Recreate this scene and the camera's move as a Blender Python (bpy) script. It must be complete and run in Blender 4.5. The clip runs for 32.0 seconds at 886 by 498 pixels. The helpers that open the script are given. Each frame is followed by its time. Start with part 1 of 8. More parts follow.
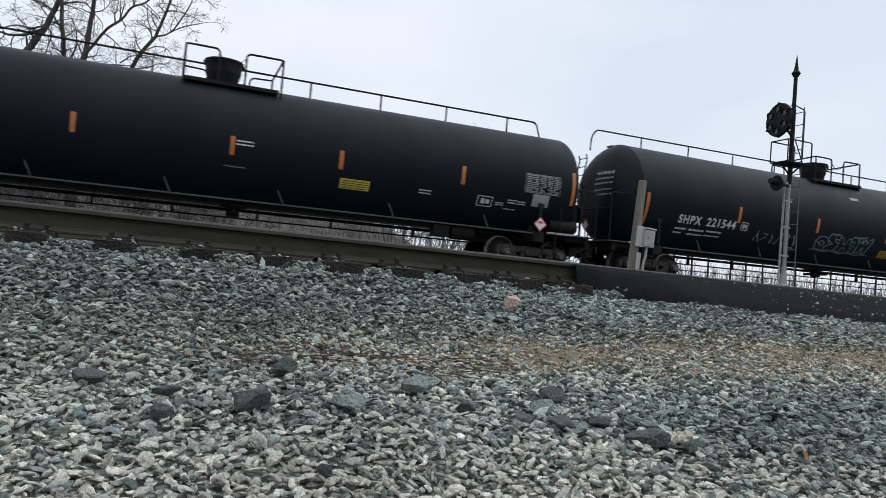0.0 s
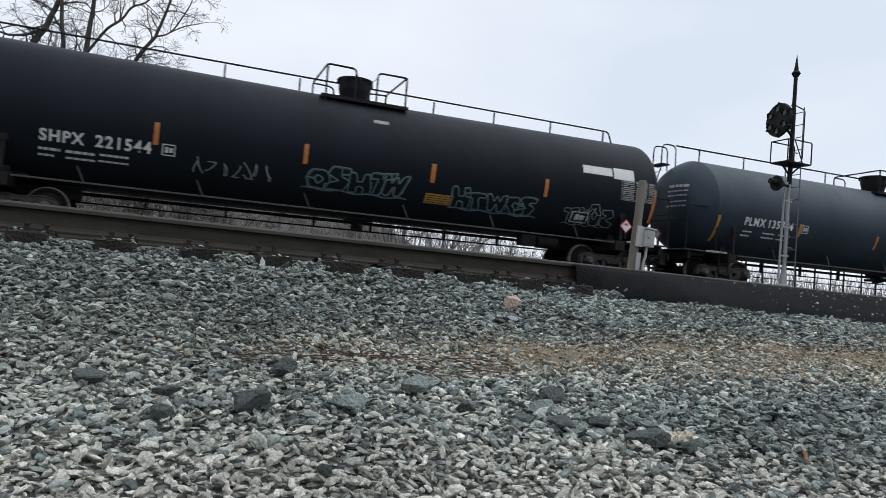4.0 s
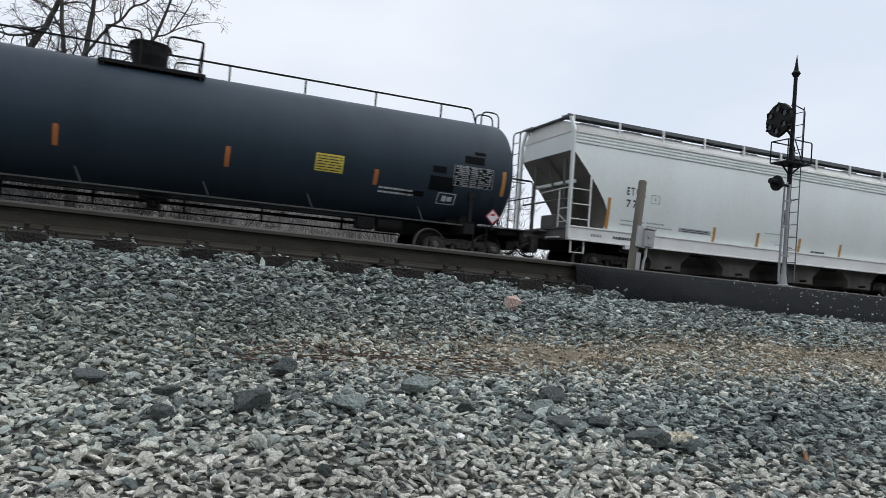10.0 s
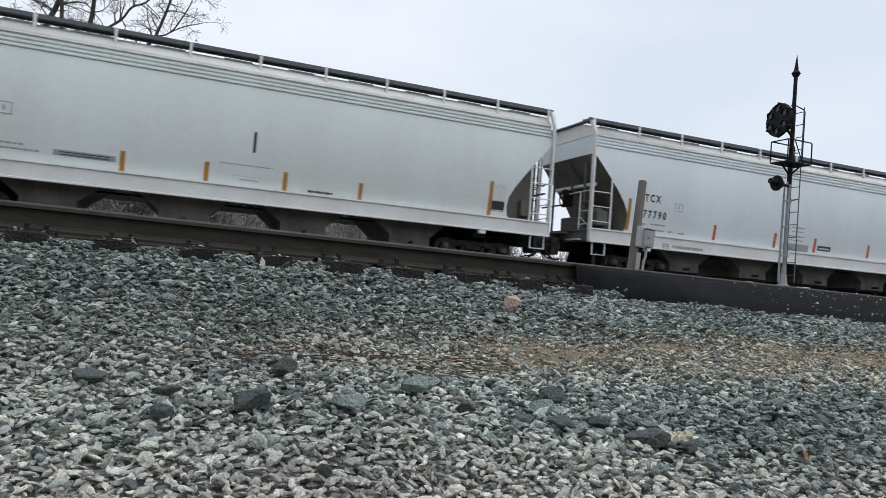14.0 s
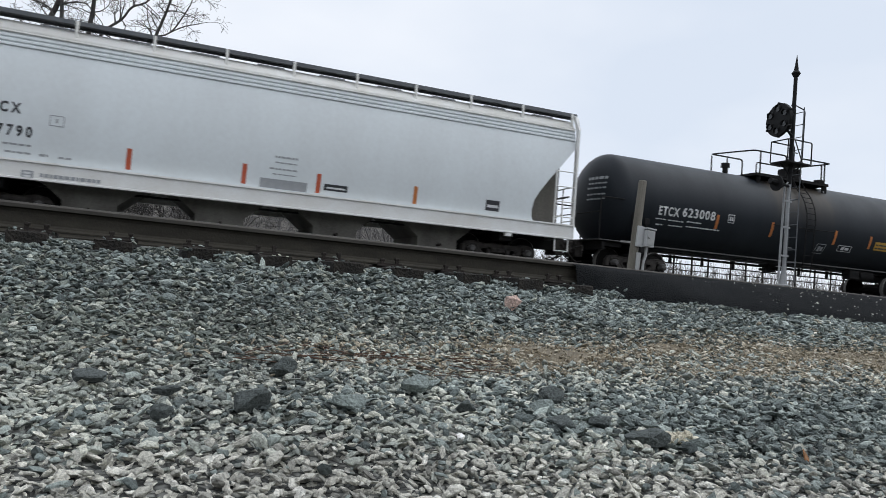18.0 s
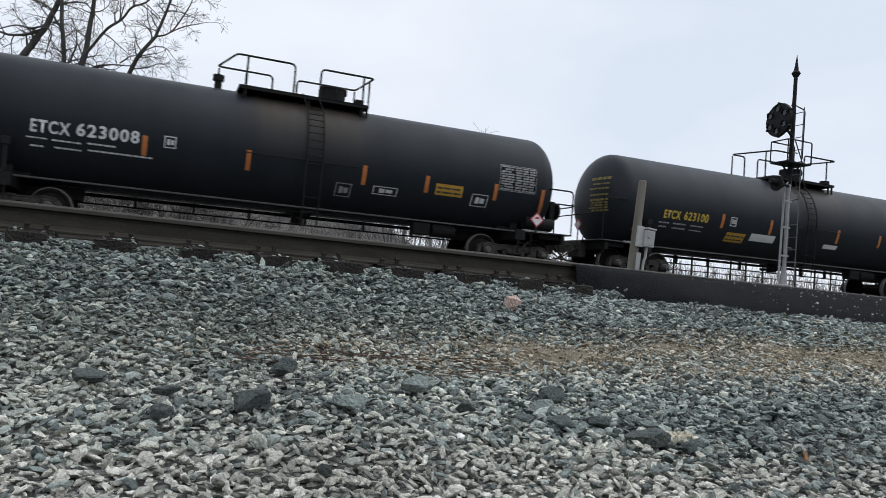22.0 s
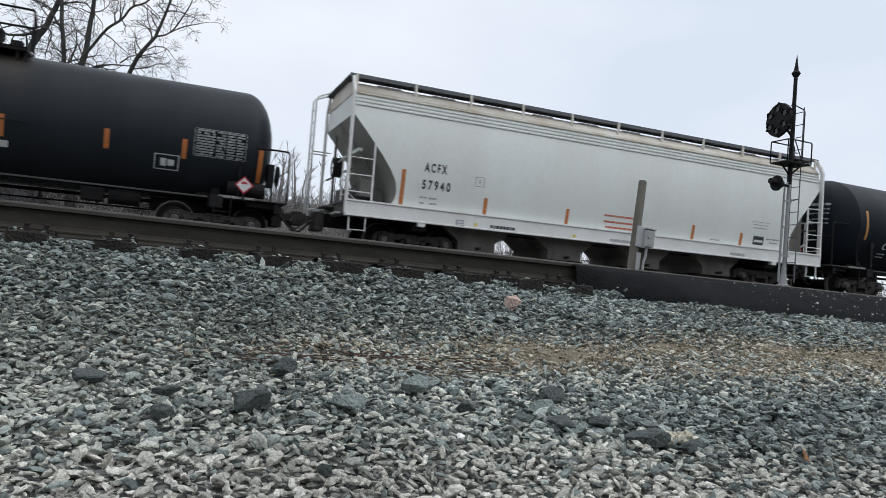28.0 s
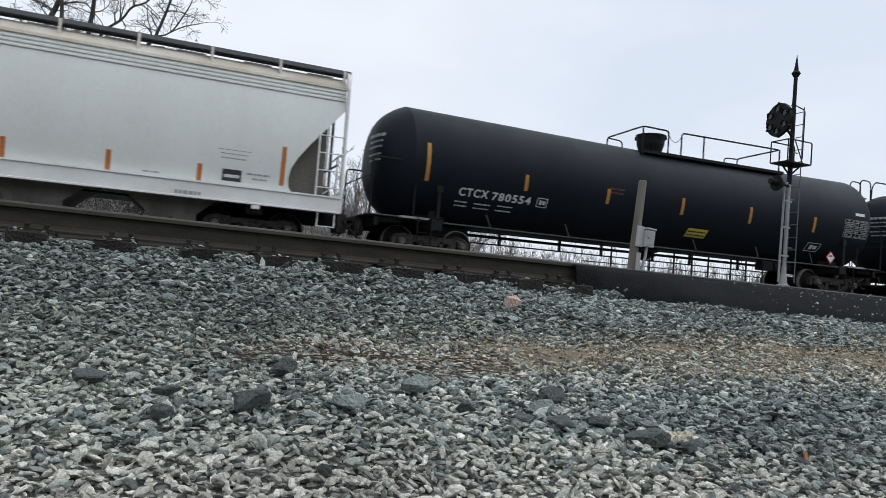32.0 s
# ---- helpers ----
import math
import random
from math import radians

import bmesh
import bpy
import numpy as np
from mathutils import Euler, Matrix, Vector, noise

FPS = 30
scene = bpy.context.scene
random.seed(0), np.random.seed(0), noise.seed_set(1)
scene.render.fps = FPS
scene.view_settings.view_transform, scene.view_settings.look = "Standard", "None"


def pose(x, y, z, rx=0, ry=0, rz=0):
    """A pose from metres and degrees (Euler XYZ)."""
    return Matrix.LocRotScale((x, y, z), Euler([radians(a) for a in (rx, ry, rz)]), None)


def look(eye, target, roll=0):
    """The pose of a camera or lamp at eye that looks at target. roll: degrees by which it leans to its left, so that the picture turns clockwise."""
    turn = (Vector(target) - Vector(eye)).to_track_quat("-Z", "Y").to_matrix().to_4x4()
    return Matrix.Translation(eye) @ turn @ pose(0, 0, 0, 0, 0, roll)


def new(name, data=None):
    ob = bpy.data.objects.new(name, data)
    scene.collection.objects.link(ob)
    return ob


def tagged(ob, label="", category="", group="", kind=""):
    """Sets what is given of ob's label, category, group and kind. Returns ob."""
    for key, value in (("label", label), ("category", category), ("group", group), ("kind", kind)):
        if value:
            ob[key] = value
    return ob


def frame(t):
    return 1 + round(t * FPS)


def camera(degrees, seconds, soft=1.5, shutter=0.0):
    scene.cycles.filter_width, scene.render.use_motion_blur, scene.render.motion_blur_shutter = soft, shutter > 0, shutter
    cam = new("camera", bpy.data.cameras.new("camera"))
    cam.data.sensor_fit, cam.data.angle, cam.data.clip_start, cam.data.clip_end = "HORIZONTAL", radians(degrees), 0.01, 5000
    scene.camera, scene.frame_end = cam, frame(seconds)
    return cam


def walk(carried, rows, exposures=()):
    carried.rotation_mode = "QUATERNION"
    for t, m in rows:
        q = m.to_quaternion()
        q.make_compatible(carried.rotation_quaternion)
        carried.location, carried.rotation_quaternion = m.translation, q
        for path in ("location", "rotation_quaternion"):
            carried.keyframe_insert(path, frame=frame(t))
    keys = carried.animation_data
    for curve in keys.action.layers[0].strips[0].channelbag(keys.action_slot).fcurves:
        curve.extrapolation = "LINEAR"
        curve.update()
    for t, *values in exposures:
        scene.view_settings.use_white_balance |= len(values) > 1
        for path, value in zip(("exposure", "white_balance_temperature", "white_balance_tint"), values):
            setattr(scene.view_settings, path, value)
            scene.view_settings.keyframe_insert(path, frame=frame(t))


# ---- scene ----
# ================= camera =================
cam = camera(64.2, 32.0, soft=0.85, shutter=0.4)
EYE = (0.0, 0.0, -0.24)
YAW, PITCH, ROLL = 21.8, 2.87, 4.4
_d = (math.sin(radians(YAW)) * math.cos(radians(PITCH)), math.cos(radians(YAW)) * math.cos(radians(PITCH)), math.sin(radians(PITCH)))
_aim = (EYE[0] + 10 * _d[0], EYE[1] + 10 * _d[1], EYE[2] + 10 * _d[2])
walk(cam, [(0.0, look(EYE, _aim, ROLL)), (32.0, look(EYE, _aim, ROLL))])

# ================= light =================
world = bpy.data.worlds.new("overcast_sky")
scene.world = world
world.use_nodes = True
_nt = world.node_tree
_nt.nodes.clear()
_out = _nt.nodes.new("ShaderNodeOutputWorld")
_bg = _nt.nodes.new("ShaderNodeBackground")
_sky = _nt.nodes.new("ShaderNodeTexSky")
_sky.sky_type = "NISHITA"
_sky.sun_disc = False
_sky.sun_elevation = radians(74)
_sky.sun_rotation = radians(145)
_skyk = _nt.nodes.new("ShaderNodeMix")
_skyk.data_type = "RGBA"
_skyk.blend_type = "MULTIPLY"
_skyk.inputs["Factor"].default_value = 1.0
_skyk.inputs["B"].default_value = (0.1, 0.1, 0.1, 1)
_co = _nt.nodes.new("ShaderNodeTexCoord")
_map = _nt.nodes.new("ShaderNodeMapping")
_map.inputs["Scale"].default_value = (1.0, 1.0, 2.2)
_cl = _nt.nodes.new("ShaderNodeTexNoise")
_cl.inputs["Scale"].default_value = 2.4
_cl.inputs["Detail"].default_value = 4.0
_cl.inputs["Roughness"].default_value = 0.45
_ramp = _nt.nodes.new("ShaderNodeValToRGB")
_ramp.color_ramp.elements[0].position = 0.32
_ramp.color_ramp.elements[0].color = (0.68, 0.75, 0.86, 1)
_ramp.color_ramp.elements[1].position = 0.66
_ramp.color_ramp.elements[1].color = (0.84, 0.88, 0.95, 1)
_mixw = _nt.nodes.new("ShaderNodeMix")
_mixw.data_type = "RGBA"
_mixw.inputs["Factor"].default_value = 0.93
_nt.links.new(_sky.outputs["Color"], _skyk.inputs["A"])
_nt.links.new(_co.outputs["Generated"], _map.inputs["Vector"])
_nt.links.new(_map.outputs["Vector"], _cl.inputs["Vector"])
_nt.links.new(_cl.outputs["Fac"], _ramp.inputs["Fac"])
_nt.links.new(_skyk.outputs["Result"], _mixw.inputs["A"])
_nt.links.new(_ramp.outputs["Color"], _mixw.inputs["B"])
_nt.links.new(_mixw.outputs["Result"], _bg.inputs["Color"])
_nt.links.new(_bg.outputs["Background"], _out.inputs["Surface"])
_bg.inputs["Strength"].default_value = 1.10

sun = new("sun", bpy.data.lights.new("sun", "SUN"))
sun.data.energy = 1.25
sun.data.angle = radians(70)
sun.data.color = (0.95, 0.98, 1.0)
sun.matrix_world = look((0, 0, 30), (-15, 8, 0))
scene.view_settings.exposure = 0.0


# ================= materials =================
def mat(name, color, rough=0.6, metal=0.0, color2=None, scale=6.0, fine=60.0, amount=0.5, bump=0.15, bump_dist=0.01, streak=1.0, per_object=0.0, per_island=0.0, detail=5.0, spec=0.5):
    """A surface with stains at one scale, grain at another, and relief."""
    m = bpy.data.materials.new(name)
    m.use_nodes = True
    nt = m.node_tree
    b = nt.nodes["Principled BSDF"]
    b.inputs["Roughness"].default_value = rough
    b.inputs["Metallic"].default_value = metal
    b.inputs["Specular IOR Level"].default_value = spec
    co = nt.nodes.new("ShaderNodeTexCoord")
    mp = nt.nodes.new("ShaderNodeMapping")
    mp.inputs["Scale"].default_value = (1, 1, 1 / streak)
    nt.links.new(co.outputs["Object"], mp.inputs["Vector"])
    n1 = nt.nodes.new("ShaderNodeTexNoise")
    n1.inputs["Scale"].default_value = scale
    n1.inputs["Detail"].default_value = detail
    nt.links.new(mp.outputs["Vector"], n1.inputs["Vector"])
    n2 = nt.nodes.new("ShaderNodeTexNoise")
    n2.inputs["Scale"].default_value = fine
    n2.inputs["Detail"].default_value = 3.0
    nt.links.new(co.outputs["Object"], n2.inputs["Vector"])
    c2 = color2 or tuple(c * 0.55 for c in color)
    add = nt.nodes.new("ShaderNodeMath")
    add.operation = "MULTIPLY_ADD"
    nt.links.new(n2.outputs["Fac"], add.inputs[0])
    add.inputs[1].default_value = 0.5
    nt.links.new(n1.outputs["Fac"], add.inputs[2])
    rp = nt.nodes.new("ShaderNodeMapRange")
    rp.inputs["From Min"].default_value = 0.45
    rp.inputs["From Max"].default_value = 1.1
    rp.inputs["To Max"].default_value = 1.0
    nt.links.new(add.outputs[0], rp.inputs["Value"])
    fac = nt.nodes.new("ShaderNodeMath")
    fac.operation = "MULTIPLY"
    fac.inputs[1].default_value = amount * 1.6
    fac.use_clamp = True
    nt.links.new(rp.outputs["Result"], fac.inputs[0])
    mx = nt.nodes.new("ShaderNodeMix")
    mx.data_type = "RGBA"
    mx.inputs["A"].default_value = (*color, 1)
    mx.inputs["B"].default_value = (*c2, 1)
    nt.links.new(fac.outputs[0], mx.inputs["Factor"])
    last = mx.outputs["Result"]
    if per_object or per_island:
        if per_object:
            src = nt.nodes.new("ShaderNodeObjectInfo").outputs["Random"]
        else:
            src = nt.nodes.new("ShaderNodeNewGeometry").outputs["Random Per Island"]
        hs = nt.nodes.new("ShaderNodeHueSaturation")
        r2 = nt.nodes.new("ShaderNodeMapRange")
        k = per_object or per_island
        r2.inputs["To Min"].default_value = 1 - k
        r2.inputs["To Max"].default_value = 1 + k
        nt.links.new(src, r2.inputs["Value"])
        nt.links.new(r2.outputs["Result"], hs.inputs["Value"])
        nt.links.new(last, hs.inputs["Color"])
        last = hs.outputs["Color"]
    nt.links.new(last, b.inputs["Base Color"])
    rr = nt.nodes.new("ShaderNodeMapRange")
    rr.inputs["To Min"].default_value = max(0.02, rough - 0.1)
    rr.inputs["To Max"].default_value = min(1.0, rough + 0.12)
    nt.links.new(n1.outputs["Fac"], rr.inputs["Value"])
    nt.links.new(rr.outputs["Result"], b.inputs["Roughness"])
    if bump:
        bp = nt.nodes.new("ShaderNodeBump")
        bp.inputs["Strength"].default_value = bump
        bp.inputs["Distance"].default_value = bump_dist
        nt.links.new(n2.outputs["Fac"], bp.inputs["Height"])
        nt.links.new(bp.outputs["Normal"], b.inputs["Normal"])
    return m


def spilled(name, x0, x1, z_low):
    """The dusty black tank paint with a brown run of spilled cargo below the hatch, between x0 and x1 of the car."""
    m = mat(name, (0.0215, 0.0255, 0.031), 0.42, color2=(0.0125, 0.015, 0.0185), scale=1.3, fine=16, amount=0.6, bump=0.03, streak=5, spec=0.16)
    nt = m.node_tree
    b = nt.nodes["Principled BSDF"]
    paint = b.inputs["Base Color"].links[0].from_socket
    co = nt.nodes.new("ShaderNodeTexCoord")
    mp = nt.nodes.new("ShaderNodeMapping")
    mp.inputs["Scale"].default_value = (1, 0.15, 0.15)
    nz = nt.nodes.new("ShaderNodeTexNoise")
    nz.inputs["Scale"].default_value = 3.2
    nz.inputs["Detail"].default_value = 6
    sep = nt.nodes.new("ShaderNodeSeparateXYZ")
    nt.links.new(co.outputs["Object"], mp.inputs["Vector"])
    nt.links.new(mp.outputs["Vector"], nz.inputs["Vector"])
    nt.links.new(co.outputs["Object"], sep.inputs["Vector"])
    masks = [nz.outputs["Fac"]]
    for axis, lo, hi in (("X", x0 - 0.35, x0 + 0.45), ("X", x1 + 0.35, x1 - 0.45), ("Z", z_low - 0.5, z_low + 1.0)):
        r = nt.nodes.new("ShaderNodeMapRange")
        r.interpolation_type = "SMOOTHSTEP"
        r.inputs["From Min"].default_value, r.inputs["From Max"].default_value = lo, hi
        nt.links.new(sep.outputs[axis], r.inputs["Value"])
        masks.append(r.outputs["Result"])
    out = masks[0]
    for q in masks[1:]:
        k = nt.nodes.new("ShaderNodeMath")
        k.operation = "MULTIPLY"
        nt.links.new(out, k.inputs[0])
        nt.links.new(q, k.inputs[1])
        out = k.outputs[0]
    k = nt.nodes.new("ShaderNodeMath")
    k.operation, k.use_clamp = "MULTIPLY", True
    k.inputs[1].default_value = 1.7
    nt.links.new(out, k.inputs[0])
    mx = nt.nodes.new("ShaderNodeMix")
    mx.data_type = "RGBA"
    mx.inputs["B"].default_value = (0.050, 0.041, 0.032, 1)
    nt.links.new(k.outputs[0], mx.inputs["Factor"])
    nt.links.new(paint, mx.inputs["A"])
    nt.links.new(mx.outputs["Result"], b.inputs["Base Color"])
    return m


def stone_material(name, stops):
    """Crushed stone: every stone its own tint, with a dry brown drift across the toe of the bank."""
    m = bpy.data.materials.new(name)
    m.use_nodes = True
    nt = m.node_tree
    b = nt.nodes["Principled BSDF"]
    b.inputs["Roughness"].default_value = 0.85
    geo = nt.nodes.new("ShaderNodeNewGeometry")
    rp = nt.nodes.new("ShaderNodeValToRGB")
    el = rp.color_ramp.elements
    while len(el) < len(stops):
        el.new(0.5)
    for e, (p, c) in zip(el, stops):
        e.position = p
        e.color = (*c, 1)
    nt.links.new(geo.outputs["Random Per Island"], rp.inputs["Fac"])
    co = nt.nodes.new("ShaderNodeTexCoord")
    n2 = nt.nodes.new("ShaderNodeTexNoise")
    n2.inputs["Scale"].default_value = 95
    n2.inputs["Detail"].default_value = 6
    n2.inputs["Roughness"].default_value = 0.65
    nt.links.new(co.outputs["Object"], n2.inputs["Vector"])
    mr = nt.nodes.new("ShaderNodeMapRange")
    mr.inputs["From Min"].default_value = 0.3
    mr.inputs["From Max"].default_value = 0.7
    mr.inputs["To Min"].default_value = 0.42
    mr.inputs["To Max"].default_value = 1.46
    nt.links.new(n2.outputs["Fac"], mr.inputs["Value"])
    big = nt.nodes.new("ShaderNodeTexNoise")
    big.inputs["Scale"].default_value = 1.1
    big.inputs["Detail"].default_value = 4
    nt.links.new(co.outputs["Object"], big.inputs["Vector"])
    mb = nt.nodes.new("ShaderNodeMapRange")
    mb.inputs["From Min"].default_value = 0.35
    mb.inputs["From Max"].default_value = 0.65
    mb.inputs["To Min"].default_value = 1.20
    mb.inputs["To Max"].default_value = 1.62
    nt.links.new(big.outputs["Fac"], mb.inputs["Value"])
    mu = nt.nodes.new("ShaderNodeMath")
    mu.operation = "MULTIPLY"
    nt.links.new(mr.outputs["Result"], mu.inputs[0])
    nt.links.new(mb.outputs["Result"], mu.inputs[1])
    hs = nt.nodes.new("ShaderNodeHueSaturation")
    nt.links.new(mu.outputs[0], hs.inputs["Value"])
    nt.links.new(rp.outputs["Color"], hs.inputs["Color"])
    nt.links.new(hs.outputs["Color"], b.inputs["Base Color"])
    bp = nt.nodes.new("ShaderNodeBump")
    bp.inputs["Strength"].default_value = 1.0
    bp.inputs["Distance"].default_value = 0.012
    nt.links.new(n2.outputs["Fac"], bp.inputs["Height"])
    nt.links.new(bp.outputs["Normal"], b.inputs["Normal"])
    return m


def gravel_ground():
    """Packed gravel: small cells of grey stone with dark joints."""
    m = bpy.data.materials.new("gravel_soil")
    m.use_nodes = True
    nt = m.node_tree
    b = nt.nodes["Principled BSDF"]
    b.inputs["Roughness"].default_value = 0.95
    co = nt.nodes.new("ShaderNodeTexCoord")
    vo = nt.nodes.new("ShaderNodeTexVoronoi")
    vo.inputs["Scale"].default_value = 34
    ed = nt.nodes.new("ShaderNodeTexVoronoi")
    ed.feature = "DISTANCE_TO_EDGE"
    ed.inputs["Scale"].default_value = 34
    nz = nt.nodes.new("ShaderNodeTexNoise")
    nz.inputs["Scale"].default_value = 1.2
    nz.inputs["Detail"].default_value = 5
    for n in (vo, ed, nz):
        nt.links.new(co.outputs["Object"], n.inputs["Vector"])
    sep = nt.nodes.new("ShaderNodeSeparateColor")
    nt.links.new(vo.outputs["Color"], sep.inputs["Color"])
    rp = nt.nodes.new("ShaderNodeValToRGB")
    for e, (p, c) in zip(rp.color_ramp.elements, ((0.0, (0.05, 0.054, 0.051)), (1.0, (0.29, 0.292, 0.265)))):
        e.position, e.color = p, (*c, 1)
    nt.links.new(sep.outputs["Red"], rp.inputs["Fac"])
    mr = nt.nodes.new("ShaderNodeMapRange")
    mr.inputs["From Max"].default_value = 0.22
    mr.inputs["To Min"].default_value = 0.12
    nt.links.new(ed.outputs["Distance"], mr.inputs["Value"])
    mn = nt.nodes.new("ShaderNodeMapRange")
    mn.inputs["From Min"].default_value, mn.inputs["From Max"].default_value = 0.3, 0.7
    mn.inputs["To Min"].default_value, mn.inputs["To Max"].default_value = 0.65, 1.1
    nt.links.new(nz.outputs["Fac"], mn.inputs["Value"])
    mu = nt.nodes.new("ShaderNodeMath")
    mu.operation = "MULTIPLY"
    nt.links.new(mr.outputs["Result"], mu.inputs[0])
    nt.links.new(mn.outputs["Result"], mu.inputs[1])
    hs = nt.nodes.new("ShaderNodeHueSaturation")
    nt.links.new(mu.outputs[0], hs.inputs["Value"])
    nt.links.new(rp.outputs["Color"], hs.inputs["Color"])
    nt.links.new(hs.outputs["Color"], b.inputs["Base Color"])
    bp = nt.nodes.new("ShaderNodeBump")
    bp.inputs["Strength"].default_value = 1.0
    bp.inputs["Distance"].default_value = 0.02
    nt.links.new(ed.outputs["Distance"], bp.inputs["Height"])
    nt.links.new(bp.outputs["Normal"], b.inputs["Normal"])
    return m


STONE = stone_material("crushed_stone", [(0.0, (0.128, 0.139, 0.126)), (0.2, (0.219, 0.234, 0.210)), (0.45, (0.321, 0.336, 0.296)), (0.7, (0.403, 0.409, 0.355)), (0.9, (0.474, 0.468, 0.401)), (1.0, (0.541, 0.525, 0.454))])
PALEGRAVEL = stone_material("pale_tan_gravel", [(0.0, (0.181, 0.175, 0.153)), (0.2, (0.311, 0.303, 0.267)), (0.5, (0.424, 0.410, 0.356)), (0.8, (0.520, 0.499, 0.437)), (1.0, (0.621, 0.605, 0.549))])
BANKSTONE = stone_material("grey_bank_stone", [(0.0, (0.034, 0.039, 0.034)), (0.3, (0.102, 0.116, 0.101)), (0.6, (0.170, 0.186, 0.160)), (0.85, (0.243, 0.255, 0.215)), (1.0, (0.332, 0.335, 0.280))])
SLATE = stone_material("dark_stone", [(0.0, (0.044, 0.053, 0.051)), (0.35, (0.113, 0.133, 0.126)), (0.75, (0.201, 0.230, 0.215)), (1.0, (0.323, 0.357, 0.327))])
ROCKDARK = stone_material("dark_rock", [(0.0, (0.035, 0.043, 0.042)), (1.0, (0.08, 0.09, 0.086))])
CLOD = stone_material("crusted_clod", [(0.0, (0.34, 0.31, 0.23)), (0.5, (0.48, 0.44, 0.34)), (1.0, (0.56, 0.53, 0.44))])
DRYDIRT = stone_material("brown_gravel", [(0.0, (0.172, 0.147, 0.107)), (0.5, (0.295, 0.257, 0.190)), (0.9, (0.40, 0.36, 0.282)), (1.0, (0.52, 0.49, 0.43))])
GROUND = gravel_ground()
ASPHALT = mat("old_asphalt", (0.0095, 0.0105, 0.0118), 0.9, color2=(0.021, 0.0215, 0.022), scale=6, fine=75, amount=0.6, bump=0.9, bump_dist=0.02, spec=0.05)
RAILSTEEL = mat("rusty_rail", (0.042, 0.036, 0.0245), 0.8, 0.1, color2=(0.022, 0.019, 0.0135), scale=4, fine=60, amount=0.8, bump=0.3, streak=0.3)
RAILTOP = mat("worn_rail_head", (0.075, 0.069, 0.060), 0.55, 0.5, color2=(0.045, 0.040, 0.034), scale=4, fine=70, amount=0.6, bump=0.1)
TIEWOOD = mat("creosoted_wood", (0.036, 0.029, 0.022), 0.9, color2=(0.011, 0.0095, 0.008), scale=7, fine=60, amount=0.9, bump=0.9, bump_dist=0.02)
RUST = mat("rusty_iron", (0.034, 0.026, 0.021), 0.85, 0.1, color2=(0.018, 0.0145, 0.012), scale=15, fine=120, amount=0.7, bump=0.4)
TANKBLACK = mat("black_tank_paint", (0.0115, 0.0152, 0.0215), 0.46, color2=(0.0078, 0.0104, 0.0148), scale=1.1, fine=14, amount=0.6, bump=0.02, streak=4, spec=0.1)
TANKBLUE = mat("faded_blue_black_paint", (0.027, 0.042, 0.058), 0.45, color2=(0.018, 0.028, 0.040), scale=1.1, fine=14, amount=0.6, bump=0.02, streak=4, spec=0.2)
TANKSPILL = spilled("dusty_black_spilled_paint", -1.2, 1.7, 2.5)
TANKDUSTY = spilled("dusty_black_stained_paint", -0.7, 2.2, 2.9)
BLACKSTEEL = mat("black_steel", (0.009, 0.0092, 0.010), 0.7, spec=0.15, color2=(0.019, 0.0175, 0.016), scale=6, fine=60, amount=0.6, bump=0.1)
TRUCKSTEEL = mat("grimy_truck_steel", (0.075, 0.068, 0.062), 0.85, color2=(0.028, 0.025, 0.023), scale=7, fine=70, amount=0.8, bump=0.3, spec=0.2)
WHEELSTEEL = mat("wheel_steel", (0.012, 0.011, 0.0105), 0.8, 0.0, spec=0.15, color2=(0.008, 0.0075, 0.007), scale=6, fine=60, amount=0.7, bump=0.15)
TREADSTEEL = mat("bright_tread", (0.20, 0.19, 0.18), 0.6, 0.4, scale=8, fine=90, amount=0.4, bump=0.05)
HOPPERGREY = mat("hopper_grey_paint", (0.715, 0.76, 0.738), 0.5, color2=(0.605, 0.635, 0.60), scale=0.8, fine=9, amount=0.6, bump=0.02, streak=4)
HOPPERPALE = mat("hopper_pale_paint", (0.735, 0.78, 0.795), 0.5, color2=(0.615, 0.64, 0.645), scale=0.8, fine=9, amount=0.55, bump=0.02, streak=4)
HOPPERWARM = mat("hopper_warm_grey_paint", (0.74, 0.77, 0.74), 0.5, color2=(0.635, 0.645, 0.605), scale=0.8, fine=9, amount=0.6, bump=0.02, streak=4)
ROOFDIRT = mat("dirty_roof_paint", (0.76, 0.76, 0.74), 0.7, color2=(0.60, 0.57, 0.51), scale=2.0, fine=25, amount=0.5, bump=0.05, streak=3)
ROOFRUST = mat("rust_stained_roof_paint", (0.68, 0.66, 0.60), 0.7, color2=(0.44, 0.34, 0.23), scale=1.6, fine=22, amount=0.5, bump=0.05, streak=3)
SILLWHITE = mat("sill_paint", (0.78, 0.79, 0.78), 0.5, color2=(0.60, 0.57, 0.52), scale=1.5, fine=30, amount=0.5, bump=0.03)
GRATE = mat("dark_steel_grating", (0.125, 0.132, 0.142), 0.6, 0.0, color2=(0.07, 0.075, 0.082), scale=5, fine=60, amount=0.5, bump=0.1)
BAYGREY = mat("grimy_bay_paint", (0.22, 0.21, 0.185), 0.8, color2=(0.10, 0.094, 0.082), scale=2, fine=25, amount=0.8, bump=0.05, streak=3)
# hopper slope sheets: grime and the shade of the end bay in one colour
SLOPESHADE = mat("shaded_grimy_slope_sheet", (0.20, 0.188, 0.16), 0.8, color2=(0.10, 0.093, 0.08), scale=1.5, fine=18, amount=0.8, bump=0.05, streak=3)
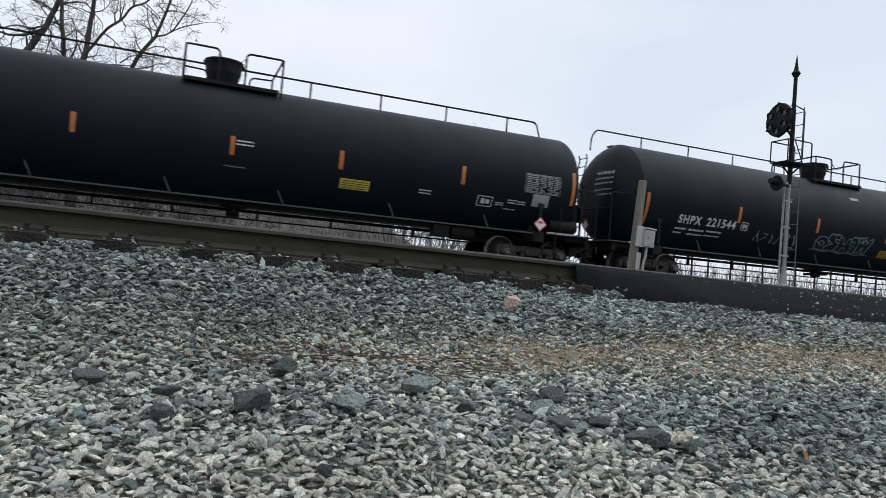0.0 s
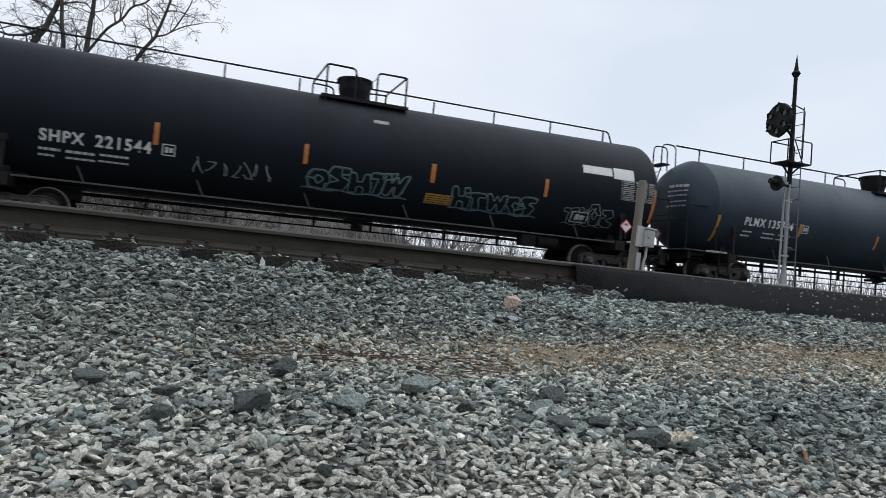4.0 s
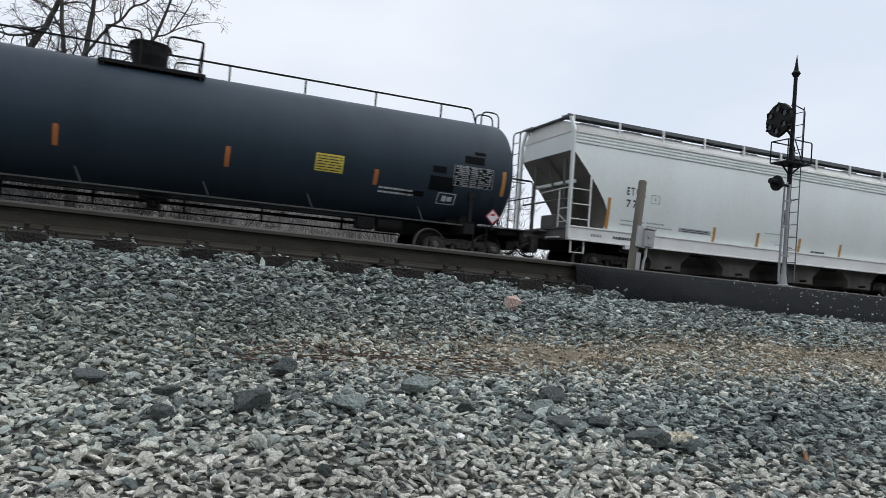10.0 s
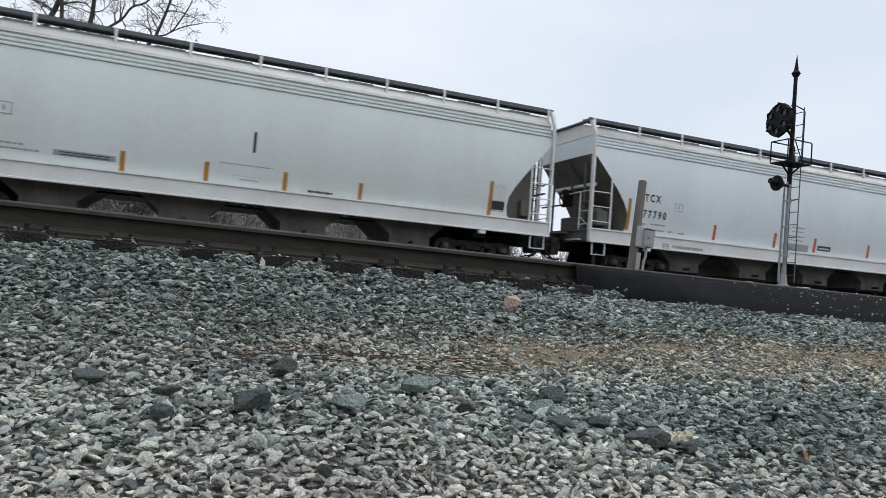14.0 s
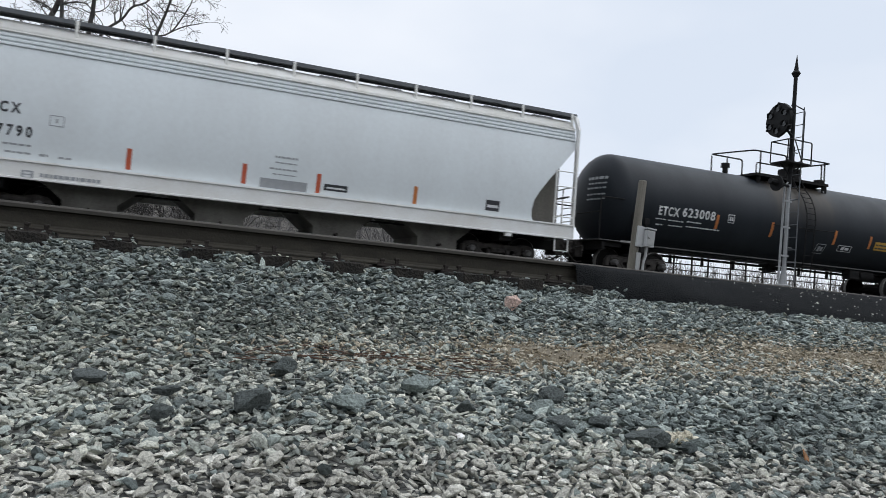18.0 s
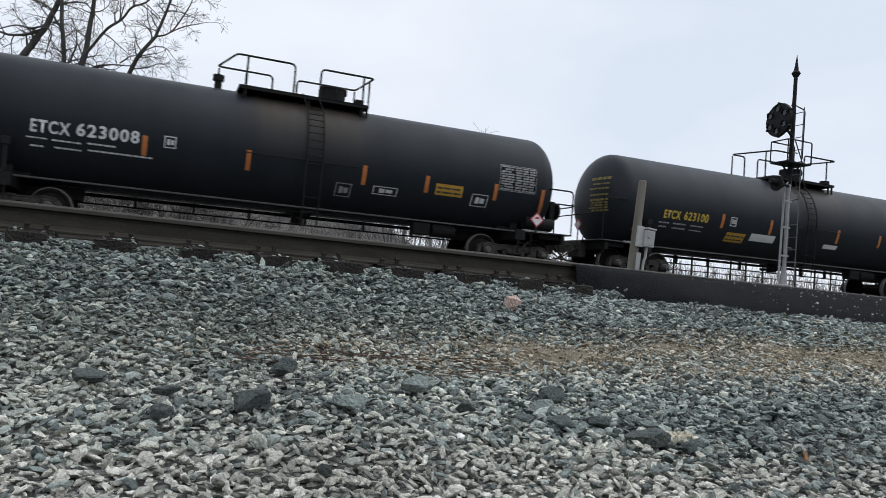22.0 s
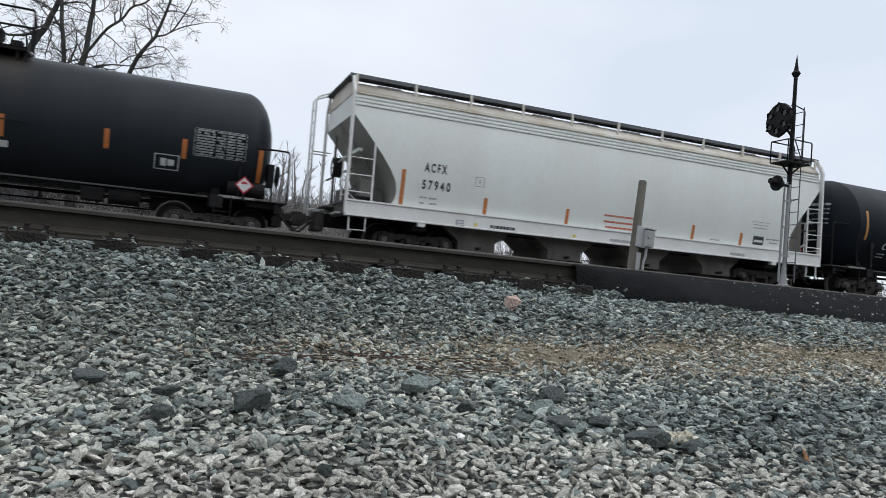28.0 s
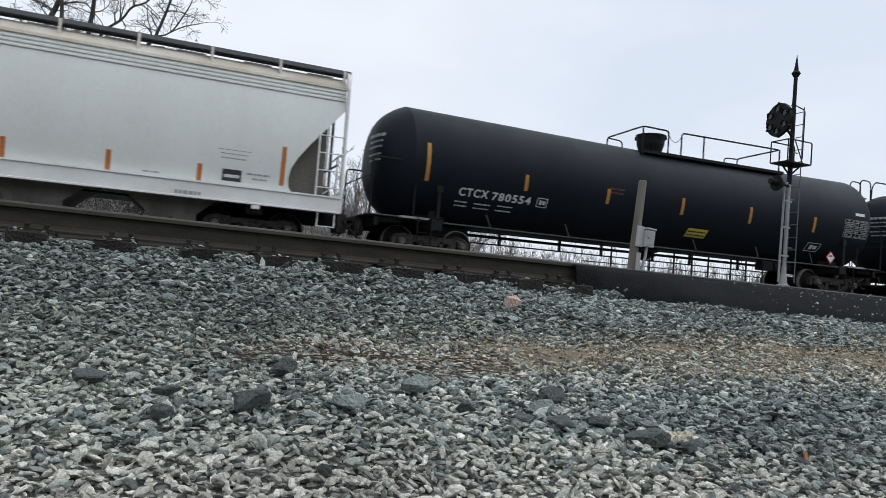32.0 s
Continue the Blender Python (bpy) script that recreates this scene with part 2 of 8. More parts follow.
SLOPEGREY = mat("shaded_dusty_slope_sheet", (0.40, 0.395, 0.37), 0.8, color2=(0.26, 0.25, 0.225), scale=1.5, fine=18, amount=0.8, bump=0.05, streak=3)
ORANGE = mat("orange_reflector", (0.52, 0.17, 0.035), 0.45, color2=(0.34, 0.12, 0.045), scale=9, fine=40, amount=0.5, bump=0)
AMBER = mat("amber_reflector", (0.46, 0.21, 0.03), 0.45, color2=(0.30, 0.15, 0.045), scale=9, fine=40, amount=0.5, bump=0)
REDREF = mat("red_reflector", (0.52, 0.09, 0.04), 0.45, color2=(0.38, 0.1, 0.05), scale=9, fine=40, amount=0.5, bump=0)
YELLOW = mat("yellow_sticker", (0.74, 0.61, 0.08), 0.5, color2=(0.45, 0.36, 0.06), scale=8, fine=40, amount=0.4, bump=0)
OCHRE = mat("ochre_sticker", (0.50, 0.29, 0.03), 0.5, color2=(0.35, 0.2, 0.04), scale=8, fine=40, amount=0.4, bump=0)
WHITEPAINT = mat("white_lettering", (0.70, 0.71, 0.71), 0.5, color2=(0.45, 0.45, 0.45), scale=8, fine=50, amount=0.4, bump=0)
YELLOWPAINT = mat("yellow_lettering", (0.60, 0.42, 0.05), 0.5, color2=(0.40, 0.28, 0.05), scale=8, fine=50, amount=0.4, bump=0)
DARKPAINT = mat("dark_lettering", (0.022, 0.024, 0.028), 0.5, color2=(0.06, 0.06, 0.066), scale=8, fine=50, amount=0.4, bump=0)
GREYPAINT = mat("grey_lettering", (0.27, 0.28, 0.29), 0.5, color2=(0.36, 0.37, 0.38), scale=8, fine=50, amount=0.5, bump=0)
PLACARDRED = mat("red_placard", (0.42, 0.03, 0.05), 0.45, scale=12, fine=60, amount=0.2, bump=0)
GRAFFITI = mat("pale_spray_paint", (0.33, 0.36, 0.37), 0.6, color2=(0.16, 0.18, 0.19), scale=5, fine=30, amount=0.7, bump=0)
GRAFFITEAL = mat("teal_spray_paint", (0.05, 0.14, 0.15), 0.6, color2=(0.03, 0.06, 0.065), scale=4, fine=30, amount=0.7, bump=0)
POSTWOOD = mat("weathered_grey_wood", (0.215, 0.198, 0.165), 0.9, color2=(0.11, 0.10, 0.08), scale=5, fine=50, amount=0.8, bump=0.6, streak=6)
BOXGREY = mat("grey_meter_box", (0.46, 0.47, 0.47), 0.5, color2=(0.34, 0.34, 0.33), scale=6, fine=40, amount=0.4, bump=0.03)
CONDUIT = mat("galvanised_conduit", (0.46, 0.46, 0.45), 0.45, 0.5, scale=6, fine=40, amount=0.4, bump=0.03)
MASTSILVER = mat("aluminium_mast_paint", (0.36, 0.37, 0.375), 0.45, 0.35, color2=(0.2, 0.2, 0.2), scale=4, fine=30, amount=0.6, bump=0.05, streak=5)
SIGNALBLACK = mat("signal_black_paint", (0.0065, 0.0068, 0.0075), 0.65, color2=(0.014, 0.014, 0.014), scale=6, fine=40, amount=0.4, bump=0.05, spec=0.2)
PLATEDARK = mat("dull_black_panel", (0.006, 0.0065, 0.0075), 0.8, color2=(0.012, 0.0125, 0.0135), scale=5, fine=30, amount=0.5, bump=0, spec=0.05)
PLATEPRINT = mat("worn_white_print", (0.40, 0.41, 0.42), 0.6, color2=(0.14, 0.145, 0.15), scale=14, fine=60, amount=0.75, bump=0)
LENS = mat("dark_signal_lens", (0.02, 0.022, 0.022), 0.15, scale=9, fine=40, amount=0.2, bump=0)
BARK = mat("grey_bark", (0.085, 0.081, 0.074), 0.95, color2=(0.03, 0.028, 0.026), scale=6, fine=40, amount=0.8, bump=0.6, streak=3)
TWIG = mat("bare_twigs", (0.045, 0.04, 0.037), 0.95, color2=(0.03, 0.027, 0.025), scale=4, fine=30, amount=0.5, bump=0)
# haze of distance put into the colour: far wood paler than near twigs
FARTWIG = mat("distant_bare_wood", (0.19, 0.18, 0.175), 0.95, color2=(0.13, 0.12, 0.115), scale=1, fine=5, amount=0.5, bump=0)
SILLGREY = mat("dusty_sill_edge", (0.06, 0.059, 0.057), 0.6, color2=(0.03, 0.03, 0.03), scale=4, fine=30, amount=0.7, bump=0.05)
EDGEPALE = mat("worn_pale_edge", (0.40, 0.40, 0.39), 0.6, color2=(0.14, 0.135, 0.13), scale=5, fine=40, amount=0.8, bump=0.05)
CAPSTEEL = mat("bearing_cap_steel", (0.17, 0.165, 0.16), 0.65, 0.2, color2=(0.045, 0.042, 0.04), scale=9, fine=60, amount=0.6, bump=0.1)
# grime of the end gear; on end ladders it also carries painted shade
GRIMESHADE = mat("grimy_shaded_grey_paint", (0.15, 0.146, 0.135), 0.7, color2=(0.08, 0.075, 0.066), scale=3, fine=30, amount=0.7, bump=0.05, streak=3)
DARKRED = mat("faded_red_print", (0.11, 0.018, 0.015), 0.6, color2=(0.05, 0.012, 0.012), scale=10, fine=50, amount=0.6, bump=0)
DIRT = mat("dry_dirt", (0.27, 0.225, 0.155), 0.95, color2=(0.14, 0.118, 0.085), scale=9, fine=130, amount=0.8, bump=1.0, bump_dist=0.012)
WORNYELLOW = mat("worn_yellow_print", (0.30, 0.22, 0.045), 0.6, color2=(0.09, 0.075, 0.03), scale=14, fine=60, amount=0.7, bump=0)
BANKBRUSH = mat("winter_brush", (0.20, 0.185, 0.165), 0.95, color2=(0.075, 0.07, 0.06), scale=1.6, fine=11, amount=0.9, bump=0.8, bump_dist=0.2, streak=3)
DEADGRASS = mat("dead_grass", (0.30, 0.23, 0.13), 0.9, color2=(0.20, 0.145, 0.08), scale=3, fine=40, amount=0.6, bump=0, per_island=0.3)
STICK = mat("reddish_dry_wood", (0.12, 0.068, 0.045), 0.9, color2=(0.06, 0.036, 0.027), scale=20, fine=90, amount=0.6, bump=0.1)
SIDING = mat("house_siding", (0.52, 0.52, 0.5), 0.7, color2=(0.42, 0.42, 0.4), scale=2, fine=20, amount=0.4, bump=0.05)
SHINGLE = mat("roof_shingles", (0.10, 0.10, 0.105), 0.9, color2=(0.06, 0.06, 0.06), scale=4, fine=40, amount=0.7, bump=0.3)
LEAFBROWN = mat("dead_leaf", (0.28, 0.12, 0.035), 0.7, color2=(0.18, 0.08, 0.03), scale=30, fine=120, amount=0.6, bump=0.3)
WINDOWGLASS = mat("window_glass", (0.03, 0.035, 0.04), 0.08, scale=3, fine=9, amount=0.2, bump=0)


# ================= mesh helpers =================
def part(name, bm, material, parent=None, label="", smooth=False):
    me = bpy.data.meshes.new(name)
    bm.to_mesh(me)
    bm.free()
    me.materials.append(material)
    if smooth:
        me.shade_smooth()
    ob = new(name, me)
    if parent is not None:
        ob.parent = parent
    if label:
        ob["label"] = label
    return ob


def fromdata(name, verts, faces, material, parent=None, label="", smooth=False):
    me = bpy.data.meshes.new(name)
    me.from_pydata(verts, [], faces)
    me.update()
    me.materials.append(material)
    if smooth:
        me.shade_smooth()
    ob = new(name, me)
    if parent is not None:
        ob.parent = parent
    if label:
        ob["label"] = label
    return ob


def again(ob, parent, m=None):
    """The same mesh once more, as an object of its own."""
    o = ob.copy()
    scene.collection.objects.link(o)
    o.parent = parent
    o.matrix_basis = m if m is not None else Matrix.Identity(4)
    return o


def base(name, m=None):
    e = new(name)
    e.empty_display_size = 0.3
    if m is not None:
        e.matrix_basis = m
    return e


def box(bm, x0, x1, y0, y1, z0, z1, bev=0.0):
    v = [bm.verts.new(p) for p in ((x0, y0, z0), (x1, y0, z0), (x1, y1, z0), (x0, y1, z0), (x0, y0, z1), (x1, y0, z1), (x1, y1, z1), (x0, y1, z1))]
    fs = [bm.faces.new([v[i] for i in q]) for q in ((3, 2, 1, 0), (4, 5, 6, 7), (0, 1, 5, 4), (1, 2, 6, 5), (2, 3, 7, 6), (3, 0, 4, 7))]
    if bev:
        es = list({e for f in fs for e in f.edges})
        bmesh.ops.bevel(bm, geom=es, offset=bev, segments=2, profile=0.5, affect="EDGES")
    return bm


def rod(bm, a, b, r, seg=8, r2=None):
    a, b = Vector(a), Vector(b)
    r2 = r if r2 is None else r2
    d = (b - a).normalized()
    u = d.orthogonal().normalized()
    w = d.cross(u)
    ra, rb = [], []
    for i in range(seg):
        t = 2 * math.pi * i / seg
        o = u * math.cos(t) + w * math.sin(t)
        ra.append(bm.verts.new(a + o * r))
        rb.append(bm.verts.new(b + o * r2))
    for i in range(seg):
        j = (i + 1) % seg
        bm.faces.new((ra[i], ra[j], rb[j], rb[i]))
    bm.faces.new(ra[::-1])
    bm.faces.new(rb)
    return bm


def pipe(bm, pts, r, seg=6):
    """A bent pipe through the points."""
    pts = [Vector(p) for p in pts]
    rings = []
    u = None
    for i, p in enumerate(pts):
        d = (pts[min(i + 1, len(pts) - 1)] - pts[max(i - 1, 0)]).normalized()
        u = d.orthogonal().normalized() if u is None else (u - d * u.dot(d)).normalized()
        w = d.cross(u)
        rings.append([bm.verts.new(p + (u * math.cos(2 * math.pi * k / seg) + w * math.sin(2 * math.pi * k / seg)) * r) for k in range(seg)])
    for a, b in zip(rings, rings[1:]):
        for k in range(seg):
            j = (k + 1) % seg
            bm.faces.new((a[k], a[j], b[j], b[k]))
    bm.faces.new(rings[0][::-1])
    bm.faces.new(rings[-1])
    return bm


def bend(pts, r, n=4):
    """Rounds the corners of a line of points with radius r."""
    pts = [Vector(p) for p in pts]
    out = [pts[0]]
    for a, b, c in zip(pts, pts[1:], pts[2:]):
        k = min(r, (a - b).length * 0.45, (c - b).length * 0.45)
        p, q = b + (a - b).normalized() * k, b + (c - b).normalized() * k
        for i in range(n + 1):
            t = i / n
            out.append(p * (1 - t) ** 2 + b * 2 * t * (1 - t) + q * t ** 2)
    out.append(pts[-1])
    return out


def extrude(bm, outline, y0, y1):
    """A plate: an outline in x and z, from y0 to y1."""
    a = [bm.verts.new((x, y0, z)) for x, z in outline]
    b = [bm.verts.new((x, y1, z)) for x, z in outline]
    n = len(a)
    bm.faces.new(a)
    bm.faces.new(b[::-1])
    for i in range(n):
        j = (i + 1) % n
        bm.faces.new((a[j], a[i], b[i], b[j]))
    return bm


def lathe_x(bm, profile, seg=48, cz=0.0, cy=0.0):
    """A body turned round an axis along x: profile of (x, radius)."""
    rings = []
    for x, r in profile:
        if r < 1e-4:
            rings.append([bm.verts.new((x, cy, cz))])
        else:
            rings.append([bm.verts.new((x, cy + r * math.sin(2 * math.pi * k / seg), cz + r * math.cos(2 * math.pi * k / seg))) for k in range(seg)])
    for a, b in zip(rings, rings[1:]):
        for k in range(seg):
            j = (k + 1) % seg
            if len(a) == 1 and len(b) == 1:
                continue
            if len(a) == 1:
                bm.faces.new((a[0], b[j], b[k]))
            elif len(b) == 1:
                bm.faces.new((a[k], a[j], b[0]))
            else:
                bm.faces.new((a[k], a[j], b[j], b[k]))
    return bm


def B():
    return bmesh.new()


# ================= ground and track =================
RAIL_Y = 5.5          # near rail of the near track
GAUGE = 1.51
TRAIN_Y, TRAIN_Z = 19.28, 0.39


def ground_z(x, y):
    """The lie of the land: a gravel flat, the bank of the near track, the level beyond it and the higher track bed."""
    prof = ((-400, -1.6), (-6, -0.98), (0.0, -0.86), (1.5, -0.74), (3.2, -0.53), (3.9, -0.40), (4.55, -0.235), (4.9, -0.24), (8.0, -0.22), (9.5, -0.06), (12.0, 0.02), (15.5, 0.05), (17.2, 0.17), (22.0, 0.17), (24.0, -0.1), (30.0, -0.8), (60.0, -2.2), (400.0, -3.0), (3000.0, -3.0))
    z = prof[-1][1]
    for (ya, za), (yb, zb) in zip(prof, prof[1:]):
        if y <= yb:
            t = max(0.0, (y - ya) / (yb - ya))
            z = za + (zb - za) * t
            break
    if 3.9 < y < 9.0:
        z -= 0.0115 * min(max(x, -8.0), 9.0) * min(1.0, (y - 3.9) / 0.7)
    if -6 < y < 4.8:
        z += 0.025 * noise.noise((x * 1.3, y * 1.3, 0)) + 0.05 * noise.noise((x * 0.4 + 9, y * 0.4, 3))
    return z


def bank_z(x, y):
    """A brushy bank behind the tracks, falling away towards the crossing."""
    up = min(1.0, max(0.0, (y - 36) / 26))
    side = min(1.0, max(0.0, (30 * y / 60 - x) / 17))
    return ground_z(x, y) - 0.15 + 8.2 * up * up * (3 - 2 * up) * side * side * (3 - 2 * side) + 0.5 * noise.noise((x * 0.15, y * 0.15, 5)) * up


def build_bank():
    xs = [-60 + 1.6 * i for i in range(66)]
    ys = [36 + 1.3 * i for i in range(40)]
    verts = [(x, y, bank_z(x, y)) for y in ys for x in xs]
    n = len(xs)
    faces = [(j * n + i, j * n + i + 1, (j + 1) * n + i + 1, (j + 1) * n + i) for j in range(len(ys) - 1) for i in range(n - 1)]
    tagged(fromdata("bank", verts, faces, BANKBRUSH, smooth=True), "brown winter bank overgrown with brush", "bank", kind="structure")


def build_unseen_backdrop():
    """Unseen backdrop added on the near side, for the tanks to mirror something dark."""
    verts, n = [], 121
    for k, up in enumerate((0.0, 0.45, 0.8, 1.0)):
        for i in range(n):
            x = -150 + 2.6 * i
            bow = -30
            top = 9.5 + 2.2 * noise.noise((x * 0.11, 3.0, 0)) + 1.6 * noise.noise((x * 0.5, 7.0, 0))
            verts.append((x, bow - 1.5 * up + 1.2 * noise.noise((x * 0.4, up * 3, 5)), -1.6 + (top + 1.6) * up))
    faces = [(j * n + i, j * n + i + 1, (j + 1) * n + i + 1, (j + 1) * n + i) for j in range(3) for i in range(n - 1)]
    tagged(fromdata("backdrop", verts, faces, BANKBRUSH), "unseen brush-coloured wall added to darken reflections in the tanks", "backdrop", kind="structure")


def build_ground():
    xs = [-3000, -800, -200, -100, -60, -40, -25, -16, -10] + [-6 + 0.2 * i for i in range(106)] + [17.5, 20, 23, 26, 30, 35, 40, 50, 65, 80, 120, 200, 800, 3000]
    ys = [-400, -80, -20, -8] + [-4 + 0.15 * i for i in range(64)] + [5.7, 6, 7, 8, 9.5, 11, 12, 13.5, 15.5, 16.3, 17.2, 19, 22, 24, 27, 30, 36, 40, 44, 48, 52, 56, 60, 66, 74, 90, 120, 400, 1200, 3000]
    verts = [(x, y, ground_z(x, y)) for y in ys for x in xs]
    n = len(xs)
    faces = [(j * n + i, j * n + i + 1, (j + 1) * n + i + 1, (j + 1) * n + i) for j in range(len(ys) - 1) for i in range(n - 1)]
    g = fromdata("ground", verts, faces, GROUND, smooth=True)
    tagged(g, "grey gravel ground rising to a railway bank", "ground", kind="structure")


def rail_profile():
    half = [(0.0, 0.0), (0.076, 0.0), (0.076, 0.010), (0.028, 0.026), (0.011, 0.045), (0.009, 0.12), (0.014, 0.140), (0.036, 0.148), (0.037, 0.172), (0.030, 0.183), (0.0, 0.186)]
    return half[1:-1] + [(0.0, 0.186)] + [(-y, z) for y, z in half[1:-1][::-1]]


def near_top(x):
    """Height of the near track's rail head: it falls gently towards the crossing."""
    return 0.088 - 0.0115 * min(max(x, -8.0), 9.0)


def sweep(bm, profile, y, xs, top, closed):
    rings = [[bm.verts.new((x, y + p, z + top(x) - 0.186)) for p, z in profile] for x in xs]
    n = len(profile)
    for a, b in zip(rings, rings[1:]):
        for i in range(n if closed else n - 1):
            j = (i + 1) % n
            bm.faces.new((a[i], a[j], b[j], b[i]))


def rail(name, y, xs, top, label):
    bm = B()
    sweep(bm, rail_profile(), y, xs, top, True)
    bmesh.ops.recalc_face_normals(bm, faces=bm.faces)
    ob = part(name, bm, RAILSTEEL)
    tagged(ob, label, "rail", kind="structure")
    bm = B()
    sweep(bm, [(-0.0385, 0.149), (-0.0385, 0.172), (-0.031, 0.1845), (0.0, 0.1875), (0.031, 0.1845), (0.0385, 0.172)], y, xs, top, False)
    part("rail_head", bm, RAILTOP, ob, "worn grey head of the rail")
    return ob


def build_tracks():
    xs = [-60, -8, -4, 0, 4, 9, 90]
    rail("rail", RAIL_Y, xs, near_top, "brown rusty steel rail spiked to wooden ties")
    rail("rail", RAIL_Y + GAUGE, xs, near_top, "brown rusty steel rail of the near track")
    rail("rail", TRAIN_Y - GAUGE / 2, [-90, 160], lambda x: TRAIN_Z, "rusty steel rail under the freight train")
    rail("rail", TRAIN_Y + GAUGE / 2, [-90, 160], lambda x: TRAIN_Z, "rusty steel rail under the freight train")
    rng = random.Random(5)
    meshes = []
    for k in range(4):
        bm = B()
        box(bm, -0.115, 0.115, -1.3, 1.3, -0.18, 0.0, 0.012)
        for v in bm.verts:
            v.co += Vector((rng.uniform(-1, 1), rng.uniform(-1, 1), rng.uniform(-1, 1))) * 0.006
        meshes.append(part("tie", bm, TIEWOOD))
    plate = B()
    box(plate, -0.10, 0.10, -0.18, 0.18, 0.0, 0.014, 0.003)
    box(plate, -0.10, 0.10, -0.100, -0.080, 0.014, 0.030)
    box(plate, -0.10, 0.10, 0.080, 0.100, 0.014, 0.030)
    plate = part("tie_plate", plate, RUST)
    spike = B()
    box(spike, -0.012, 0.012, -0.012, 0.012, -0.02, 0.045)
    box(spike, -0.018, 0.018, -0.016, 0.028, 0.030, 0.050, 0.004)
    spike = part("spike", spike, RUST)
    for i in range(-6, 40):
        x = -0.78 + i * 0.505 + rng.uniform(-0.03, 0.03)
        t = again(meshes[i % 4], None, Matrix.Translation((x, RAIL_Y + GAUGE / 2 + rng.uniform(-0.06, 0.06), near_top(x) - 0.204 + rng.uniform(-0.008, 0.004))) @ pose(0, 0, 0, 0, 0, rng.uniform(-1.5, 1.5)))
        if 3.3 < x < 9.0:
            bpy.data.objects.remove(t)
            continue
        tagged(t, "dark creosoted wooden railway tie in the ballast", "railway tie", "ties of the near track")
        if i > 8:
            continue
        p = again(plate, None, pose(x, RAIL_Y, near_top(x) - 0.203, 0, 0, rng.uniform(-2, 2)))
        tagged(p, "rusty iron tie plate under the rail", "tie plate", "tie plates")
        for sx, sy in ((-0.06, -1), (0.06, -1), (0.03, 1)):
            s = again(spike, p, Matrix.Translation((sx, sy * 0.088, 0.012 + rng.uniform(0, 0.015))) @ pose(0, 0, 0, rng.uniform(-5, 5), rng.uniform(-6, 6), 0 if sy < 0 else 180))
    for o in meshes + [plate, spike]:
        bpy.data.objects.remove(o)


def stone_cloud(name, material, spots, rng, flat=0.62):
    """Angular stones, each a jittered low polyhedron of its own: spots of (x, y, z, size)."""
    g = (1 + 5 ** 0.5) / 2
    iv = np.array([(-1, g, 0), (1, g, 0), (-1, -g, 0), (1, -g, 0), (0, -1, g), (0, 1, g), (0, -1, -g), (0, 1, -g), (g, 0, -1), (g, 0, 1), (-g, 0, -1), (-g, 0, 1)]) / math.sqrt(1 + g * g)
    fc = np.array([(0, 11, 5), (0, 5, 1), (0, 1, 7), (0, 7, 10), (0, 10, 11), (1, 5, 9), (5, 11, 4), (11, 10, 2), (10, 7, 6), (7, 1, 8), (3, 9, 4), (3, 4, 2), (3, 2, 6), (3, 6, 8), (3, 8, 9), (4, 9, 5), (2, 4, 11), (6, 2, 10), (8, 6, 7), (9, 8, 1)])
    n = len(spots)
    sp = np.array(spots)
    v = np.repeat(iv[None], n, 0)
    v = v * (1 + rng.uniform(-0.38, 0.28, (n, 12, 1)))
    v = v * np.stack([rng.uniform(0.85, 1.75, n), rng.uniform(0.60, 1.05, n), rng.uniform(0.30, 0.80, n) * flat / 0.62], -1)[:, None]
    # turn about z, and tip a little
    a, b, c = rng.uniform(0, 6.283, n), rng.normal(0, 0.38, n), rng.normal(0, 0.38, n)

    def turn(v, ang, i, j):
        ca, sa = np.cos(ang)[:, None], np.sin(ang)[:, None]
        vi, vj = v[..., i].copy(), v[..., j].copy()
        v[..., i], v[..., j] = vi * ca - vj * sa, vi * sa + vj * ca
    turn(v, b, 1, 2), turn(v, c, 0, 2), turn(v, a, 0, 1)
    v = v * (sp[:, 3] / 2)[:, None, None] + sp[:, None, :3]
    f = fc[None] + (np.arange(n) * 12)[:, None, None]
    me = bpy.data.meshes.new(name)
    me.vertices.add(n * 12)
    me.vertices.foreach_set("co", v.reshape(-1).astype(np.float32))
    me.loops.add(n * 60)
    me.loops.foreach_set("vertex_index", f.reshape(-1).astype(np.int32))
    me.polygons.add(n * 20)
    me.polygons.foreach_set("loop_start", np.arange(0, n * 60, 3, dtype=np.int32))
    me.polygons.foreach_set("loop_total", np.full(n * 20, 3, dtype=np.int32))
    me.update(calc_edges=True)
    me.shade_flat()
    me.materials.append(material)
    return new(name, me)


def drift_at(x, y):
    """How much brown dirt lies along the toe of the bank."""
    centre = 2.91 + 0.10 * min(1.6, x - 0.95)
    wide = 0.17 + 0.085 * max(0.0, x)
    return math.exp(-((y - centre) / wide) ** 2) * min(1.0, max(0.0, (x + 0.5) / 2.4))


